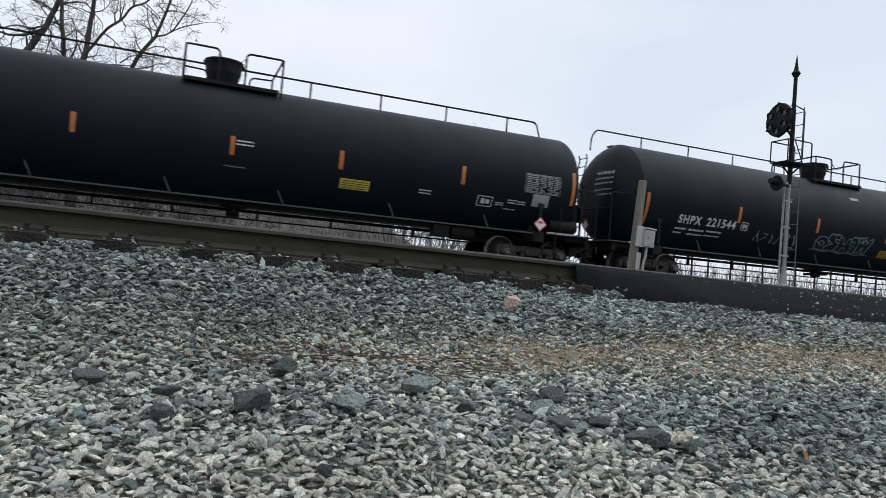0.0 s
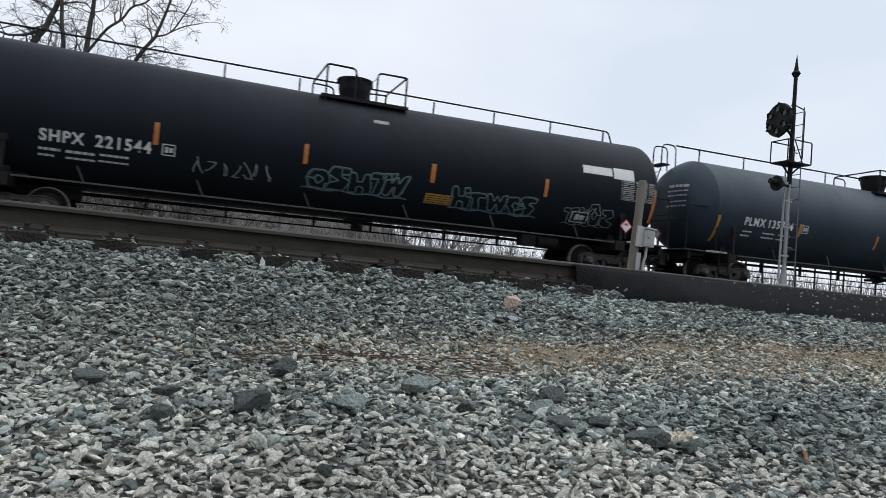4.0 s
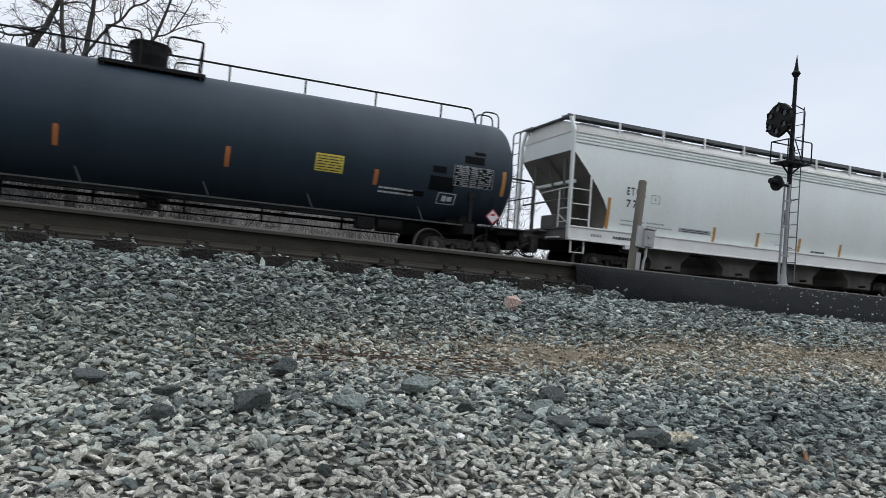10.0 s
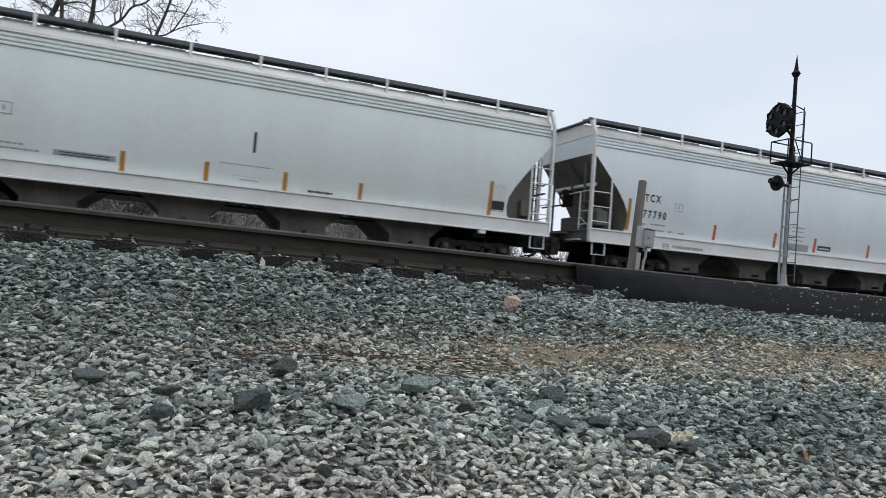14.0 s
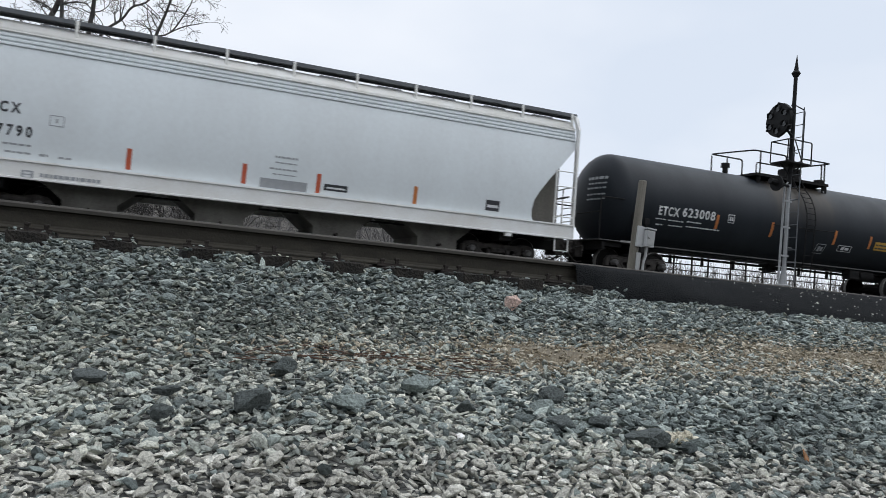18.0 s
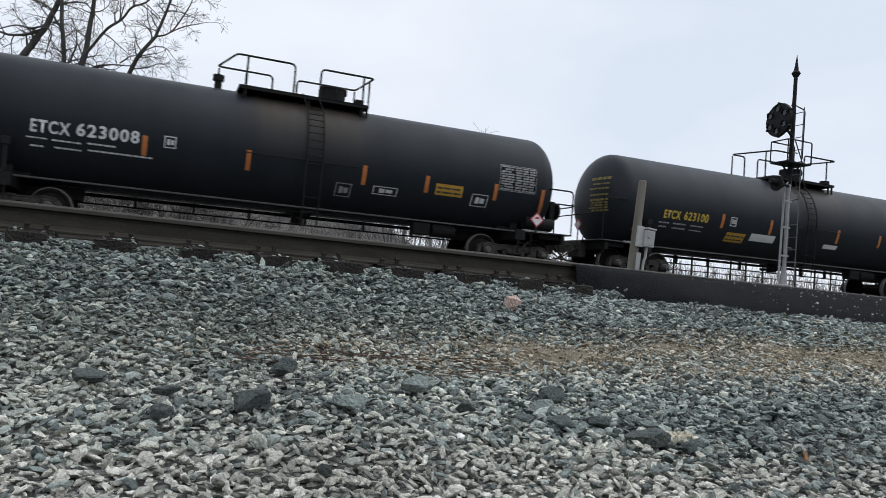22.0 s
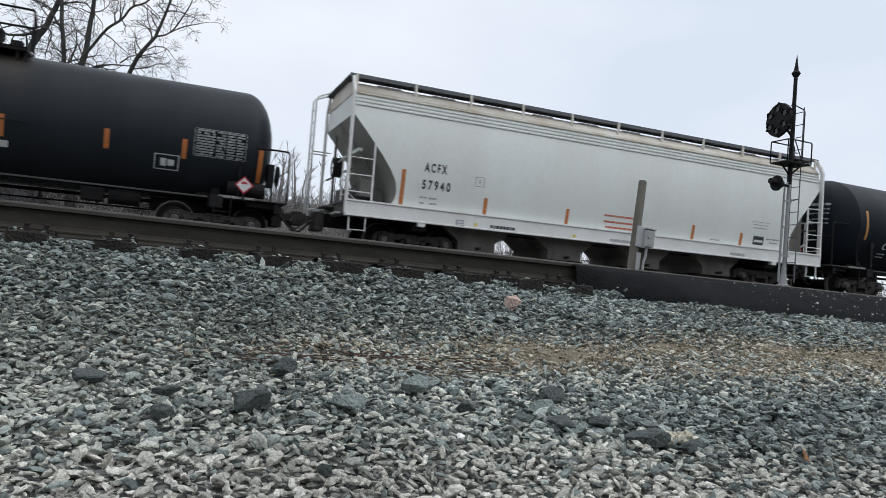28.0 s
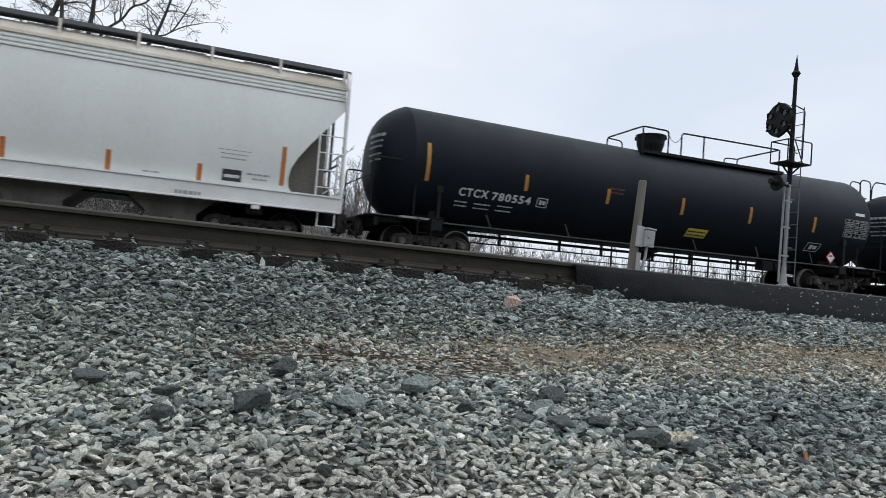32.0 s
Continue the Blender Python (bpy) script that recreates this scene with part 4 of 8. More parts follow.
def proto_meshes():
    """Meshes that all the trucks share."""
    # wheelset: turned about y
    bm = B()
    prof = [(-1.30, 0.0), (-1.30, 0.075), (-1.24, 0.095), (-1.08, 0.095), (-1.06, 0.075), (-0.86, 0.078), (-0.82, 0.14), (-0.78, 0.33), (-0.815, 0.385), (-0.818, 0.435), (-0.80, 0.455), (-0.70, 0.462), (-0.68, 0.485), (-0.66, 0.485), (-0.655, 0.40), (-0.69, 0.32), (-0.68, 0.15), (-0.62, 0.13), (-0.55, 0.08), (0.0, 0.08)]
    prof = prof + [(-a, b) for a, b in prof[::-1][1:]]
    rings, seg = [], 28
    for y, r in prof:
        rings.append([bm.verts.new((0, y, 0))] if r == 0 else [bm.verts.new((r * math.cos(2 * math.pi * k / seg), y, r * math.sin(2 * math.pi * k / seg))) for k in range(seg)])
    for a, b in zip(rings, rings[1:]):
        for k in range(seg):
            j = (k + 1) % seg
            if len(a) == 1:
                bm.faces.new((a[0], b[k], b[j]))
            elif len(b) == 1:
                bm.faces.new((a[k], b[0], a[j]))
            else:
                bm.faces.new((a[k], b[k], b[j], a[j]))
    for k in range(3):
        a = 2 * math.pi * k / 3
        for s in (-1, 1):
            rod(bm, (0.05 * math.cos(a), s * 1.295, 0.05 * math.sin(a)), (0.05 * math.cos(a), s * 1.325, 0.05 * math.sin(a)), 0.018, 6)
    bmesh.ops.recalc_face_normals(bm, faces=bm.faces)
    for f in bm.faces:
        c = f.calc_center_median()
        rad = max(math.hypot(v.co.x, v.co.z) for v in f.verts)
        low = min(math.hypot(v.co.x, v.co.z) for v in f.verts)
        if abs(c.y) > 1.06 and rad < 0.12:
            f.material_index = 2
        elif low > 0.43 and rad < 0.47:
            f.material_index = 1
    ws = part("wheelset", bm, WHEELSTEEL)
    ws.data.materials.append(TREADSTEEL)
    ws.data.materials.append(CAPSTEEL)
    _protos["wheelset"] = ws
    # cast side frames, with their openings, and the bolster between them
    bm = B()
    for s in (-1, 1):
        ya, yb = sorted((s * 0.95, s * 1.10))
        yc, yd = sorted((s * 0.97, s * 1.07))
        extrude(bm, [(-1.12, 0.56), (-1.02, 0.66), (-0.80, 0.69), (-0.58, 0.655), (-0.42, 0.63), (0.42, 0.63), (0.58, 0.655), (0.80, 0.69), (1.02, 0.66), (1.14, 0.54), (1.16, 0.36), (1.04, 0.34), (1.01, 0.54), (0.77, 0.54), (0.73, 0.36), (0.60, 0.38), (0.50, 0.49), (-0.50, 0.49), (-0.60, 0.38), (-0.73, 0.36), (-0.77, 0.54), (-1.01, 0.54), (-1.04, 0.34), (-1.16, 0.36), (-1.14, 0.54)], ya, yb)
        for q in (-1, 1):
            extrude(bm, [(q * 0.74, 0.46), (q * 0.61, 0.50), (q * 0.33, 0.26), (q * 0.36, 0.12), (q * 0.47, 0.14), (q * 0.74, 0.35)], *sorted((s * 0.96, s * 1.09)))
            extrude(bm, [(q * 0.25, 0.24), (q * 0.36, 0.24), (q * 0.36, 0.535), (q * 0.25, 0.535)], ya, yb)
            # bearing adapter and the ribs of the casting
            box(bm, q * 0.889 - 0.125, q * 0.889 + 0.125, *sorted((s * 0.98, s * 1.17)), 0.50, 0.60, 0.02)
            pipe(bm, [(q * 0.36, s * 1.10, 0.17), (q * 0.64, s * 1.10, 0.47), (q * 0.74, s * 1.10, 0.60), (q * 1.05, s * 1.10, 0.62)], 0.02, 6)
        extrude(bm, [(-0.36, 0.14), (0.36, 0.14), (0.36, 0.25), (-0.36, 0.25)], yc, yd)
        pipe(bm, [(-1.05, s * 1.10, 0.63), (-0.80, s * 1.10, 0.67), (-0.5, s * 1.10, 0.625), (0.5, s * 1.10, 0.625), (0.80, s * 1.10, 0.67), (1.05, s * 1.10, 0.63)], 0.018, 6)
        box(bm, -0.2, 0.2, *sorted((s * 0.9, s * 1.13)), 0.40, 0.52, 0.02)
    box(bm, -0.20, 0.20, -1.0, 1.0, 0.42, 0.68, 0.03)
    bmesh.ops.recalc_face_normals(bm, faces=bm.faces)
    _protos["truck"] = part("truck", bm, TRUCKSTEEL)
    bm = B()
    for sx in (-0.16, -0.055, 0.055, 0.16):
        pts = [(sx + 0.045 * math.cos(k * 1.0), -1.03 + 0.045 * math.sin(k * 1.0), 0.25 + 0.008 * k) for k in range(28)]
        pipe(bm, pts, 0.012, 4)
    _protos["springs"] = part("springs", bm, RUST)
    bm = B()
    for s in (-1, 1):
        box(bm, s * 0.42 - 0.03, s * 0.42 + 0.03, -0.85, 0.85, 0.30, 0.40, 0.01)
    _protos["brake_beam"] = part("brake_beam", bm, BLACKSTEEL)
    # coupler with knuckle
    bm = B()
    box(bm, -0.02, 0.5, -0.08, 0.08, -0.09, 0.09, 0.02)
    box(bm, 0.45, 0.72, -0.18, 0.16, -0.20, 0.18, 0.04)
    box(bm, -0.12, 0.16, -0.34, 0.34, -0.30, 0.22, 0.03)
    pipe(bm, bend([(0.05, -0.38, 0.05), (0.3, -0.42, -0.25), (0.6, -0.36, -0.48), (0.9, -0.22, -0.42)], 0.2), 0.03, 6)
    box(bm, 0.62, 0.84, -0.16, -0.02, -0.14, 0.14, 0.04)
    pipe(bm, bend([(0.1, 0.25, 0.0), (0.45, 0.30, -0.15), (0.75, 0.22, -0.42), (0.95, 0.12, -0.40)], 0.2), 0.022, 6)
    pipe(bm, bend([(0.30, -0.1, 0.0), (0.33, -0.5, -0.06), (0.30, -1.2, 0.0), (0.22, -1.3, -0.2)], 0.08), 0.016, 6)
    _protos["coupler"] = part("coupler", bm, TRUCKSTEEL)
    for o in _protos.values():
        o.location = (0, 0, -500)


WHEELS = []
def add_truck(car, x):
    t = again(_protos["truck"], car, Matrix.Translation((x, 0, 0)))
    for sx in (-0.889, 0.889):
        WHEELS.append((again(_protos["wheelset"], t, Matrix.Translation((sx, 0, WHEEL_R))), sx))
    again(_protos["springs"], t)
    again(_protos["brake_beam"], t)
    return t


def add_coupler(car, x, side):
    again(_protos["coupler"], car, Matrix.Translation((x, 0, 0.86)) @ pose(0, 0, 0, 0, 0, 0 if side > 0 else 180))


def diamond(car, x, y, z, half, name="placard", tilt=0.0):
    """A diamond hazard placard, red edge and pale middle."""
    bm = B()
    extrude(bm, [(x - half, z), (x, z - half), (x + half, z), (x, z + half)], y - 0.006, y)
    p = part(name, bm, PLACARDRED, car, "red diamond hazard placard")
    bm = B()
    h = half * 0.80
    extrude(bm, [(x - h, z), (x, z - h), (x + h, z), (x, z + h)], y - 0.010, y - 0.0065)
    bmesh.ops.recalc_face_normals(bm, faces=bm.faces)
    part("placard_mark", bm, WHITEPAINT, p)
    bm = B()
    extrude(bm, [(x - h * 0.5, z + h * 0.12), (x + h * 0.5, z + h * 0.12), (x + h * 0.28, z + h * 0.5), (x - h * 0.28, z + h * 0.5)], y - 0.013, y - 0.0105)
    bmesh.ops.recalc_face_normals(bm, faces=bm.faces)
    part("placard_number", bm, PLACARDRED, p)
    bm = B()
    box(bm, x - 0.03, x + 0.03, y + 0.004, y + 0.02, z - half - 0.15, z)
    part("placard_holder", bm, BLACKSTEEL, p)
    return p


def head_out(car, rho):
    """How far a tank head bulges past the shell at a share of the radius: a dished sheet folded over the jacket's edge, or a plain round head."""
    if car["jacket"]:
        return car["hd"] * 1.10 * (1 - rho ** 4.2)
    return car["hd"] * math.sqrt(max(0.0, 1 - rho ** 2.33))


def tank_car(name, x0, x1, r, zc, paint, label, head=0.5, truck_in=0.8, jacket=True):
    """A tank car: shell from x0 to x1 along the train (where it stands at 16 s), with its heads, frame and trucks. Its own space has x = 0 midway."""
    mid, h = (x0 + x1) / 2, (x1 - x0) / 2
    car = base(name)
    car["home"] = mid
    tagged(car, label, "tank car", "cars of the freight train")
    hd = r * head
    car["r"], car["zc"], car["h"], car["hd"], car["jacket"] = r, zc, h, hd, int(jacket)
    bm = B()
    prof = [(-h - head_out(car, q), r * q) for q in (math.sin(k * math.pi / 28) for k in range(15))]
    nb = 12
    for k in range(1, nb):
        prof.append((-h + 2 * h * k / nb, r))
    if jacket:
        prof += [(h + 0.22 + 0.40 * math.cos(k * math.pi / 20) ** 1.1, r * math.sin(k * math.pi / 20) ** 0.55) for k in range(10, -1, -1)]
    else:
        prof += [(-x, q) for x, q in prof[:15][::-1]]
    lathe_x(bm, prof, 72, zc)
    bmesh.ops.recalc_face_normals(bm, faces=bm.faces)
    for f in bm.faces:
        f.smooth = True
    for e in bm.edges:
        e.smooth = e.calc_face_angle(0.0) < 0.30 or not jacket
    part("tank", bm, paint, car)
    te = h - truck_in
    for s in (-1, 1):
        add_truck(car, s * te)
        # stub sill, bolster saddle, striker and coupler
        end = h + hd + 0.28
        bm = B()
        xa, xb = sorted((s * (te - 1.5), s * end))
        box(bm, xa, xb, -0.17, 0.17, 0.72, 1.08, 0.02)
        box(bm, s * te - 0.16, s * te + 0.16, -1.45, 1.45, 0.80, 1.10, 0.02)
        for q in (-1, 1):
            extrude(bm, [(s * te - 0.14, 1.0), (s * te + 0.14, 1.0), (s * te + 0.05, 1.55), (s * te - 0.05, 1.55)], q * 0.95 - 0.02, q * 0.95 + 0.02)
        box(bm, s * te - 0.45, s * te + 0.45, -0.8, 0.8, 1.06, zc - r + 0.26, 0.02)
        part("stub_sill", bm, BLACKSTEEL, car)
        if jacket or s < 0:
            bm = B()
            box(bm, s * te - 0.05, s * te + 0.05, -1.47, -1.43, 1.12, zc - r * 0.42, 0.008)
            box(bm, s * te - 0.09, s * te + 0.09, -1.49, -1.44, zc - r * 0.52, zc - r * 0.40, 0.008)
            part("jacking_post", bm, BLACKSTEEL, car)
        add_coupler(car, s * (end - 0.02), s)
        bm = B()
        box(bm, *sorted((s * (end - 0.24), s * (end - 0.12))), -1.36, 1.36, 0.80, 1.06, 0.015)
        for y in (-1.2, -0.6, 0.6, 1.2):
            box(bm, *sorted((s * (end - 0.9), s * (end - 0.24))), y - 0.05, y + 0.05, 0.92, 1.06)
        part("end_sill", bm, BLACKSTEEL, car)
        # end platform and its rails
        bm = B()
        xa, xb = sorted((s * (h - 0.3), s * (h + hd + 0.36)))
        box(bm, xa, xb, -1.42, 1.42, 1.07, 1.105, 0.008)
        part("end_platform", bm, SILLGREY, car)
        bm = B()
        xa, xb = sorted((s * (h - 0.55), s * (h + 0.30)))
        box(bm, xa, xb, -1.445, -1.425, 1.065, 1.125, 0.004)
        part("platform_edge", bm, EDGEPALE, car, "pale worn edge of the platform")
        bm = B()
        zr = zc - 0.1
        for q in (-1, 1):
            pipe(bm, bend([(s * (h - 0.1), q * 1.42, 1.12), (s * (h - 0.1), q * 1.42, zr), (s * (h + hd + 0.32), q * 1.42, zr), (s * (h + hd + 0.32), q * 1.42, 1.10)], 0.12), 0.024, 6)
        pipe(bm, [(s * (h + hd + 0.32), -1.42, zr - 0.45), (s * (h + hd + 0.32), 1.42, zr - 0.45)], 0.018, 6)
        part("end_railing", bm, BLACKSTEEL, car)
        bm = B()
        xl = s * (h - 0.45)
        for dx in (-0.2, 0.2):
            box(bm, xl + dx - 0.012, xl + dx + 0.012, -1.45, -1.40, 0.42, 1.12)
        for z in (0.44, 0.72):
            rod(bm, (xl - 0.2, -1.43, z), (xl + 0.2, -1.43, z), 0.012, 6)
        part("sill_step", bm, BLACKSTEEL, car)
    # running rail along the foot of the shell, with the pipes below it
    for q in (-1, 1):
        bm = B()
        box(bm, -te + 0.2, te - 0.2, q * 1.42 - 0.025, q * 1.42 + 0.025, 1.02, 1.06, 0.005)
        part("side_sill", bm, BLACKSTEEL if q > 0 else SILLGREY, car)
    for y, z, pr in ((0.55, 0.93, 0.03), (0.75, 0.74, 0.022), (-0.5, 0.99, 0.02)):
        bm = B()
        pipe(bm, [(-te + 0.9, y, z), (te - 0.9, y, z)], pr, 6)
        part("brake_pipe", bm, BLACKSTEEL, car)
    rng = random.Random(int(abs(mid) * 10))
    nh = 7
    for k in range(1, nh):
        x = -te + 1.1 + (2 * te - 2.2) * k / nh + rng.uniform(-0.2, 0.2)
        bm = B()
        box(bm, x - 0.03, x + 0.03, 0.5, 0.6, 0.70, zc - r + 0.12)
        part("pipe_hanger", bm, BLACKSTEEL, car)
    for k in range(6 if jacket else 0):
        x = -te + 1.6 + (2 * te - 3.2) * k / 5 + rng.uniform(-0.15, 0.15)
        bm = B()
        extrude(bm, [(x + 0.07, 1.05), (x + 0.10, 1.05), (x - 0.06, 1.40), (x - 0.09, 1.40)], -1.47, -1.44)
        bmesh.ops.recalc_face_normals(bm, faces=bm.faces)
        part("jacket_lug", bm, SILLGREY, car)
    # bottom outlet and valve gear under the middle
    bm = B()
    rod(bm, (0.3, 0, zc - r + 0.05), (0.3, 0, 0.72), 0.17, 14)
    box(bm, -0.05, 0.65, -0.25, 0.25, 0.95, 1.12, 0.03)
    rod(bm, (0.3, -0.5, 0.82), (0.3, 0.5, 0.82), 0.05, 8)
    part("bottom_outlet", bm, BLACKSTEEL, car)
    bm = B()
    rod(bm, (te - 2.4, -0.55, 0.88), (te - 1.7, -0.55, 0.88), 0.19, 14)
    box(bm, te - 3.0, te - 2.5, -0.75, -0.4, 0.72, 1.05, 0.03)
    part("brake_reservoir", bm, BLACKSTEEL, car)
    return car


def platform(car, d0, d1, rails, hatch_x, tall=0.65, hatch_r=0.47, hatch_h=0.64, posts=()):
    """The top platform with its hatch: decks from d0 to d1 and a guard rail round each end. rails: ends of the two guards along the car."""
    r, zc = car["r"], car["zc"]
    top = zc + r
    for q in (-1, 1):
        bm = B()
        box(bm, d0, d1, q * 0.78 - 0.22, q * 0.78 + 0.22, top - 0.20, top - 0.16)
        box(bm, d0, d1, q * 0.99 - 0.012, q * 0.99 + 0.012, top - 0.23, top - 0.14)
        for k in range(5):
            x = d0 + 0.06 + (d1 - d0 - 0.12) * k / 4
            box(bm, x - 0.025, x + 0.025, *sorted((q * 0.62, q * 0.98)), top - 0.25, top - 0.20)
            rod(bm, (x, q * 0.95, top - 0.2), (x, q * 0.9, top - 0.36), 0.02, 6)
        part("hatch_platform", bm, BLACKSTEEL, car)
    x0, xb, xa, x1 = rails
    dz, tz, ya = top - 0.2, top + tall, 0.97
    for xe, xi, s in ((x0, xb, 1), (x1, xa, -1)):
        bm = B()
        pipe(bm, bend([(xi, -ya, dz), (xi, -ya, tz), (xe, -ya, tz), (xe, ya, tz - 0.05), (xe, ya, dz)], 0.13), 0.027, 7)
        rod(bm, (xe, -ya, dz - 0.12), (xe, -ya, tz), 0.027, 7)
        part("guard_rail", bm, BLACKSTEEL, car)
        bm = B()
        pipe(bm, bend([(xe + s * 0.02, ya, tz - 0.06), (xe + s * 0.62, ya, tz - 0.08), (xe + s * 0.62, ya, dz)], 0.16), 0.024, 7)
        part("guard_rail", bm, BLACKSTEEL, car)
    for x in posts:
        bm = B()
        rod(bm, (x, -ya, dz - 0.12), (x, -ya, tz), 0.027, 7)
        part("guard_post", bm, BLACKSTEEL, car)
    bm = B()
    links = [(xb + (xa - xb) * k / 8, -ya, tz - 0.12 - 0.22 * (1 - (k / 4 - 1) ** 2)) for k in range(9)]
    pipe(bm, links, 0.009, 5)
    part("gate_chain", bm, BLACKSTEEL, car)
    bm = B()
    rod(bm, (hatch_x, 0, top - 0.05), (hatch_x, 0, top + hatch_h * 0.45), hatch_r * 0.72, 22, hatch_r * 0.95)
    rod(bm, (hatch_x, 0, top + hatch_h * 0.45), (hatch_x, 0, top + hatch_h * 0.88), hatch_r * 0.95, 22, hatch_r)
    rod(bm, (hatch_x, 0, top + hatch_h * 0.88), (hatch_x, 0, top + hatch_h * 0.95), hatch_r * 1.06, 22)
    rod(bm, (hatch_x, 0, top + hatch_h * 0.95), (hatch_x, 0, top + hatch_h), hatch_r * 1.0, 22, hatch_r * 0.8)
    for k in range(8):
        a = 2 * math.pi * k / 8
        rod(bm, (hatch_x + hatch_r * 1.05 * math.cos(a), hatch_r * 1.05 * math.sin(a), top + hatch_h * 0.72), (hatch_x + hatch_r * 1.05 * math.cos(a), hatch_r * 1.05 * math.sin(a), top + hatch_h * 0.9), 0.03, 6)
    part("hatch", bm, BLACKSTEEL, car)


def raised_platform(car, d0, d1, near, far, tall, posts, end_post=False):
    """A full-width hatch deck carried above the shell on struts, with a guard rail round each end.
    near, far: where the four rail ends stand along the near and the far edge."""
    r, zc = car["r"], car["zc"]
    dz = zc + r + 0.01
    tz, ya, yb = dz + tall, 0.96, 0.72
    bm = B()
    box(bm, d0, d1, -1.0, yb + 0.05, dz - 0.03, dz, 0.004)
    for y in (-0.98, yb + 0.03):
        box(bm, d0, d1, y - 0.02, y + 0.02, dz - 0.09, dz + 0.004, 0.004)
    for x in (d0 + 0.02, d1 - 0.02):
        box(bm, x - 0.02, x + 0.02, -0.96, yb, dz - 0.085, dz + 0.003)
    part("hatch_platform", bm, BLACKSTEEL, car)
    shell = zc + math.sqrt(r * r - 0.9 * 0.9)
    for x in (d0 + 0.14, (d0 + d1) / 2 + 0.1, d1 - 0.20, d1 - 0.03):
        bm = B()
        box(bm, x - 0.03, x + 0.03, -0.93, -0.89, shell - 0.05, dz - 0.03)
        part("deck_strut", bm, BLACKSTEEL, car)
    (n0, n1, n2, n3), (f0, f1, f2, f3) = near, far
    for pts in ([(n1, -ya, dz), (n1, -ya, tz), (n0, -ya, tz), (f0, yb, tz + 0.05), (f1, yb, tz + 0.05), (f1, yb, dz)], [(n2, -ya, dz), (n2, -ya, tz), (n3, -ya, tz), (f3, yb, tz + 0.05), (f2, yb, tz + 0.05), (f2, yb, dz)]):
        bm = B()
        pipe(bm, bend(pts, 0.13), 0.027, 7)
        part("guard_rail", bm, BLACKSTEEL, car)
    for x in posts:
        bm = B()
        rod(bm, (x, -ya, dz - 0.25), (x, -ya, tz), 0.027, 7)
        part("guard_post", bm, BLACKSTEEL, car)
    for x, k in ((n0 + (f0 - n0) * 0.2 if end_post else d0 + 0.3, -0.62 if end_post else yb), (f0 + 0.04, yb), (f3 - 0.02, yb), (n3 - 0.03, -0.62)):
        bm = B()
        rod(bm, (x, k, dz), (x, k, tz), 0.025, 7)
        part("guard_post", bm, BLACKSTEEL, car)
    bm = B()
    rod(bm, (0.98, 0, dz - 0.06), (0.98, 0, dz + 0.49), 0.345, 22, 0.36)
    rod(bm, (0.98, 0, dz + 0.49), (0.98, 0, dz + 0.54), 0.385, 22, 0.37)
    rod(bm, (0.98, 0, dz + 0.54), (0.98, 0, dz + 0.57), 0.36, 22, 0.2)
    for k in range(6):
        a = 2 * math.pi * (k + 0.5) / 6
        rod(bm, (0.98 + 0.385 * math.cos(a), 0.385 * math.sin(a), dz + 0.34), (0.98 + 0.385 * math.cos(a), 0.385 * math.sin(a), dz + 0.52), 0.025, 6)
    part("hatch", bm, BLACKSTEEL, car)
    bm = B()
    box(bm, d1 - 0.36, d1 - 0.12, -0.9, -0.66, dz, dz + 0.15, 0.02)
    part("valve_box", bm, BLACKSTEEL, car)


def top_rail(car, x0, x1, n, up=0.52, y=0.42, left_loop=False, right_loop=True, phase=0.5):
    """The running handrail along the top of the shell, with its posts."""
    top = car["zc"] + car["r"]
    foot = car["zc"] + math.sqrt(car["r"] ** 2 - y * y)
    pts = [(x0, y, top + up), (x1, y, top + up)]
    if left_loop:
        pts = [(x0 - 0.20, y, foot - 0.15), (x0 - 0.17, y, top + up - 0.25), (x0, y, top + up)] + pts[1:]
    if right_loop:
        pts = pts[:-1] + [(x1, y, top + up), (x1 + 0.22, y, foot - 0.04)]
    bm = B()
    pipe(bm, bend(pts, 0.14), 0.027, 6)
    part("handrail", bm, BLACKSTEEL, car)
    for k in range(n):
        x = x0 + (x1 - x0) * (k + phase) / n
        bm = B()
        rod(bm, (x, y, foot - 0.03), (x, y, top + up), 0.026, 6)
        part("handrail_post", bm, BLACKSTEEL, car)
    bm = B()
    box(bm, x0 + 0.4, x1, y - 0.34, y - 0.05, top - 0.035, top + 0.005)
    part("walkway", bm, BLACKSTEEL, car)


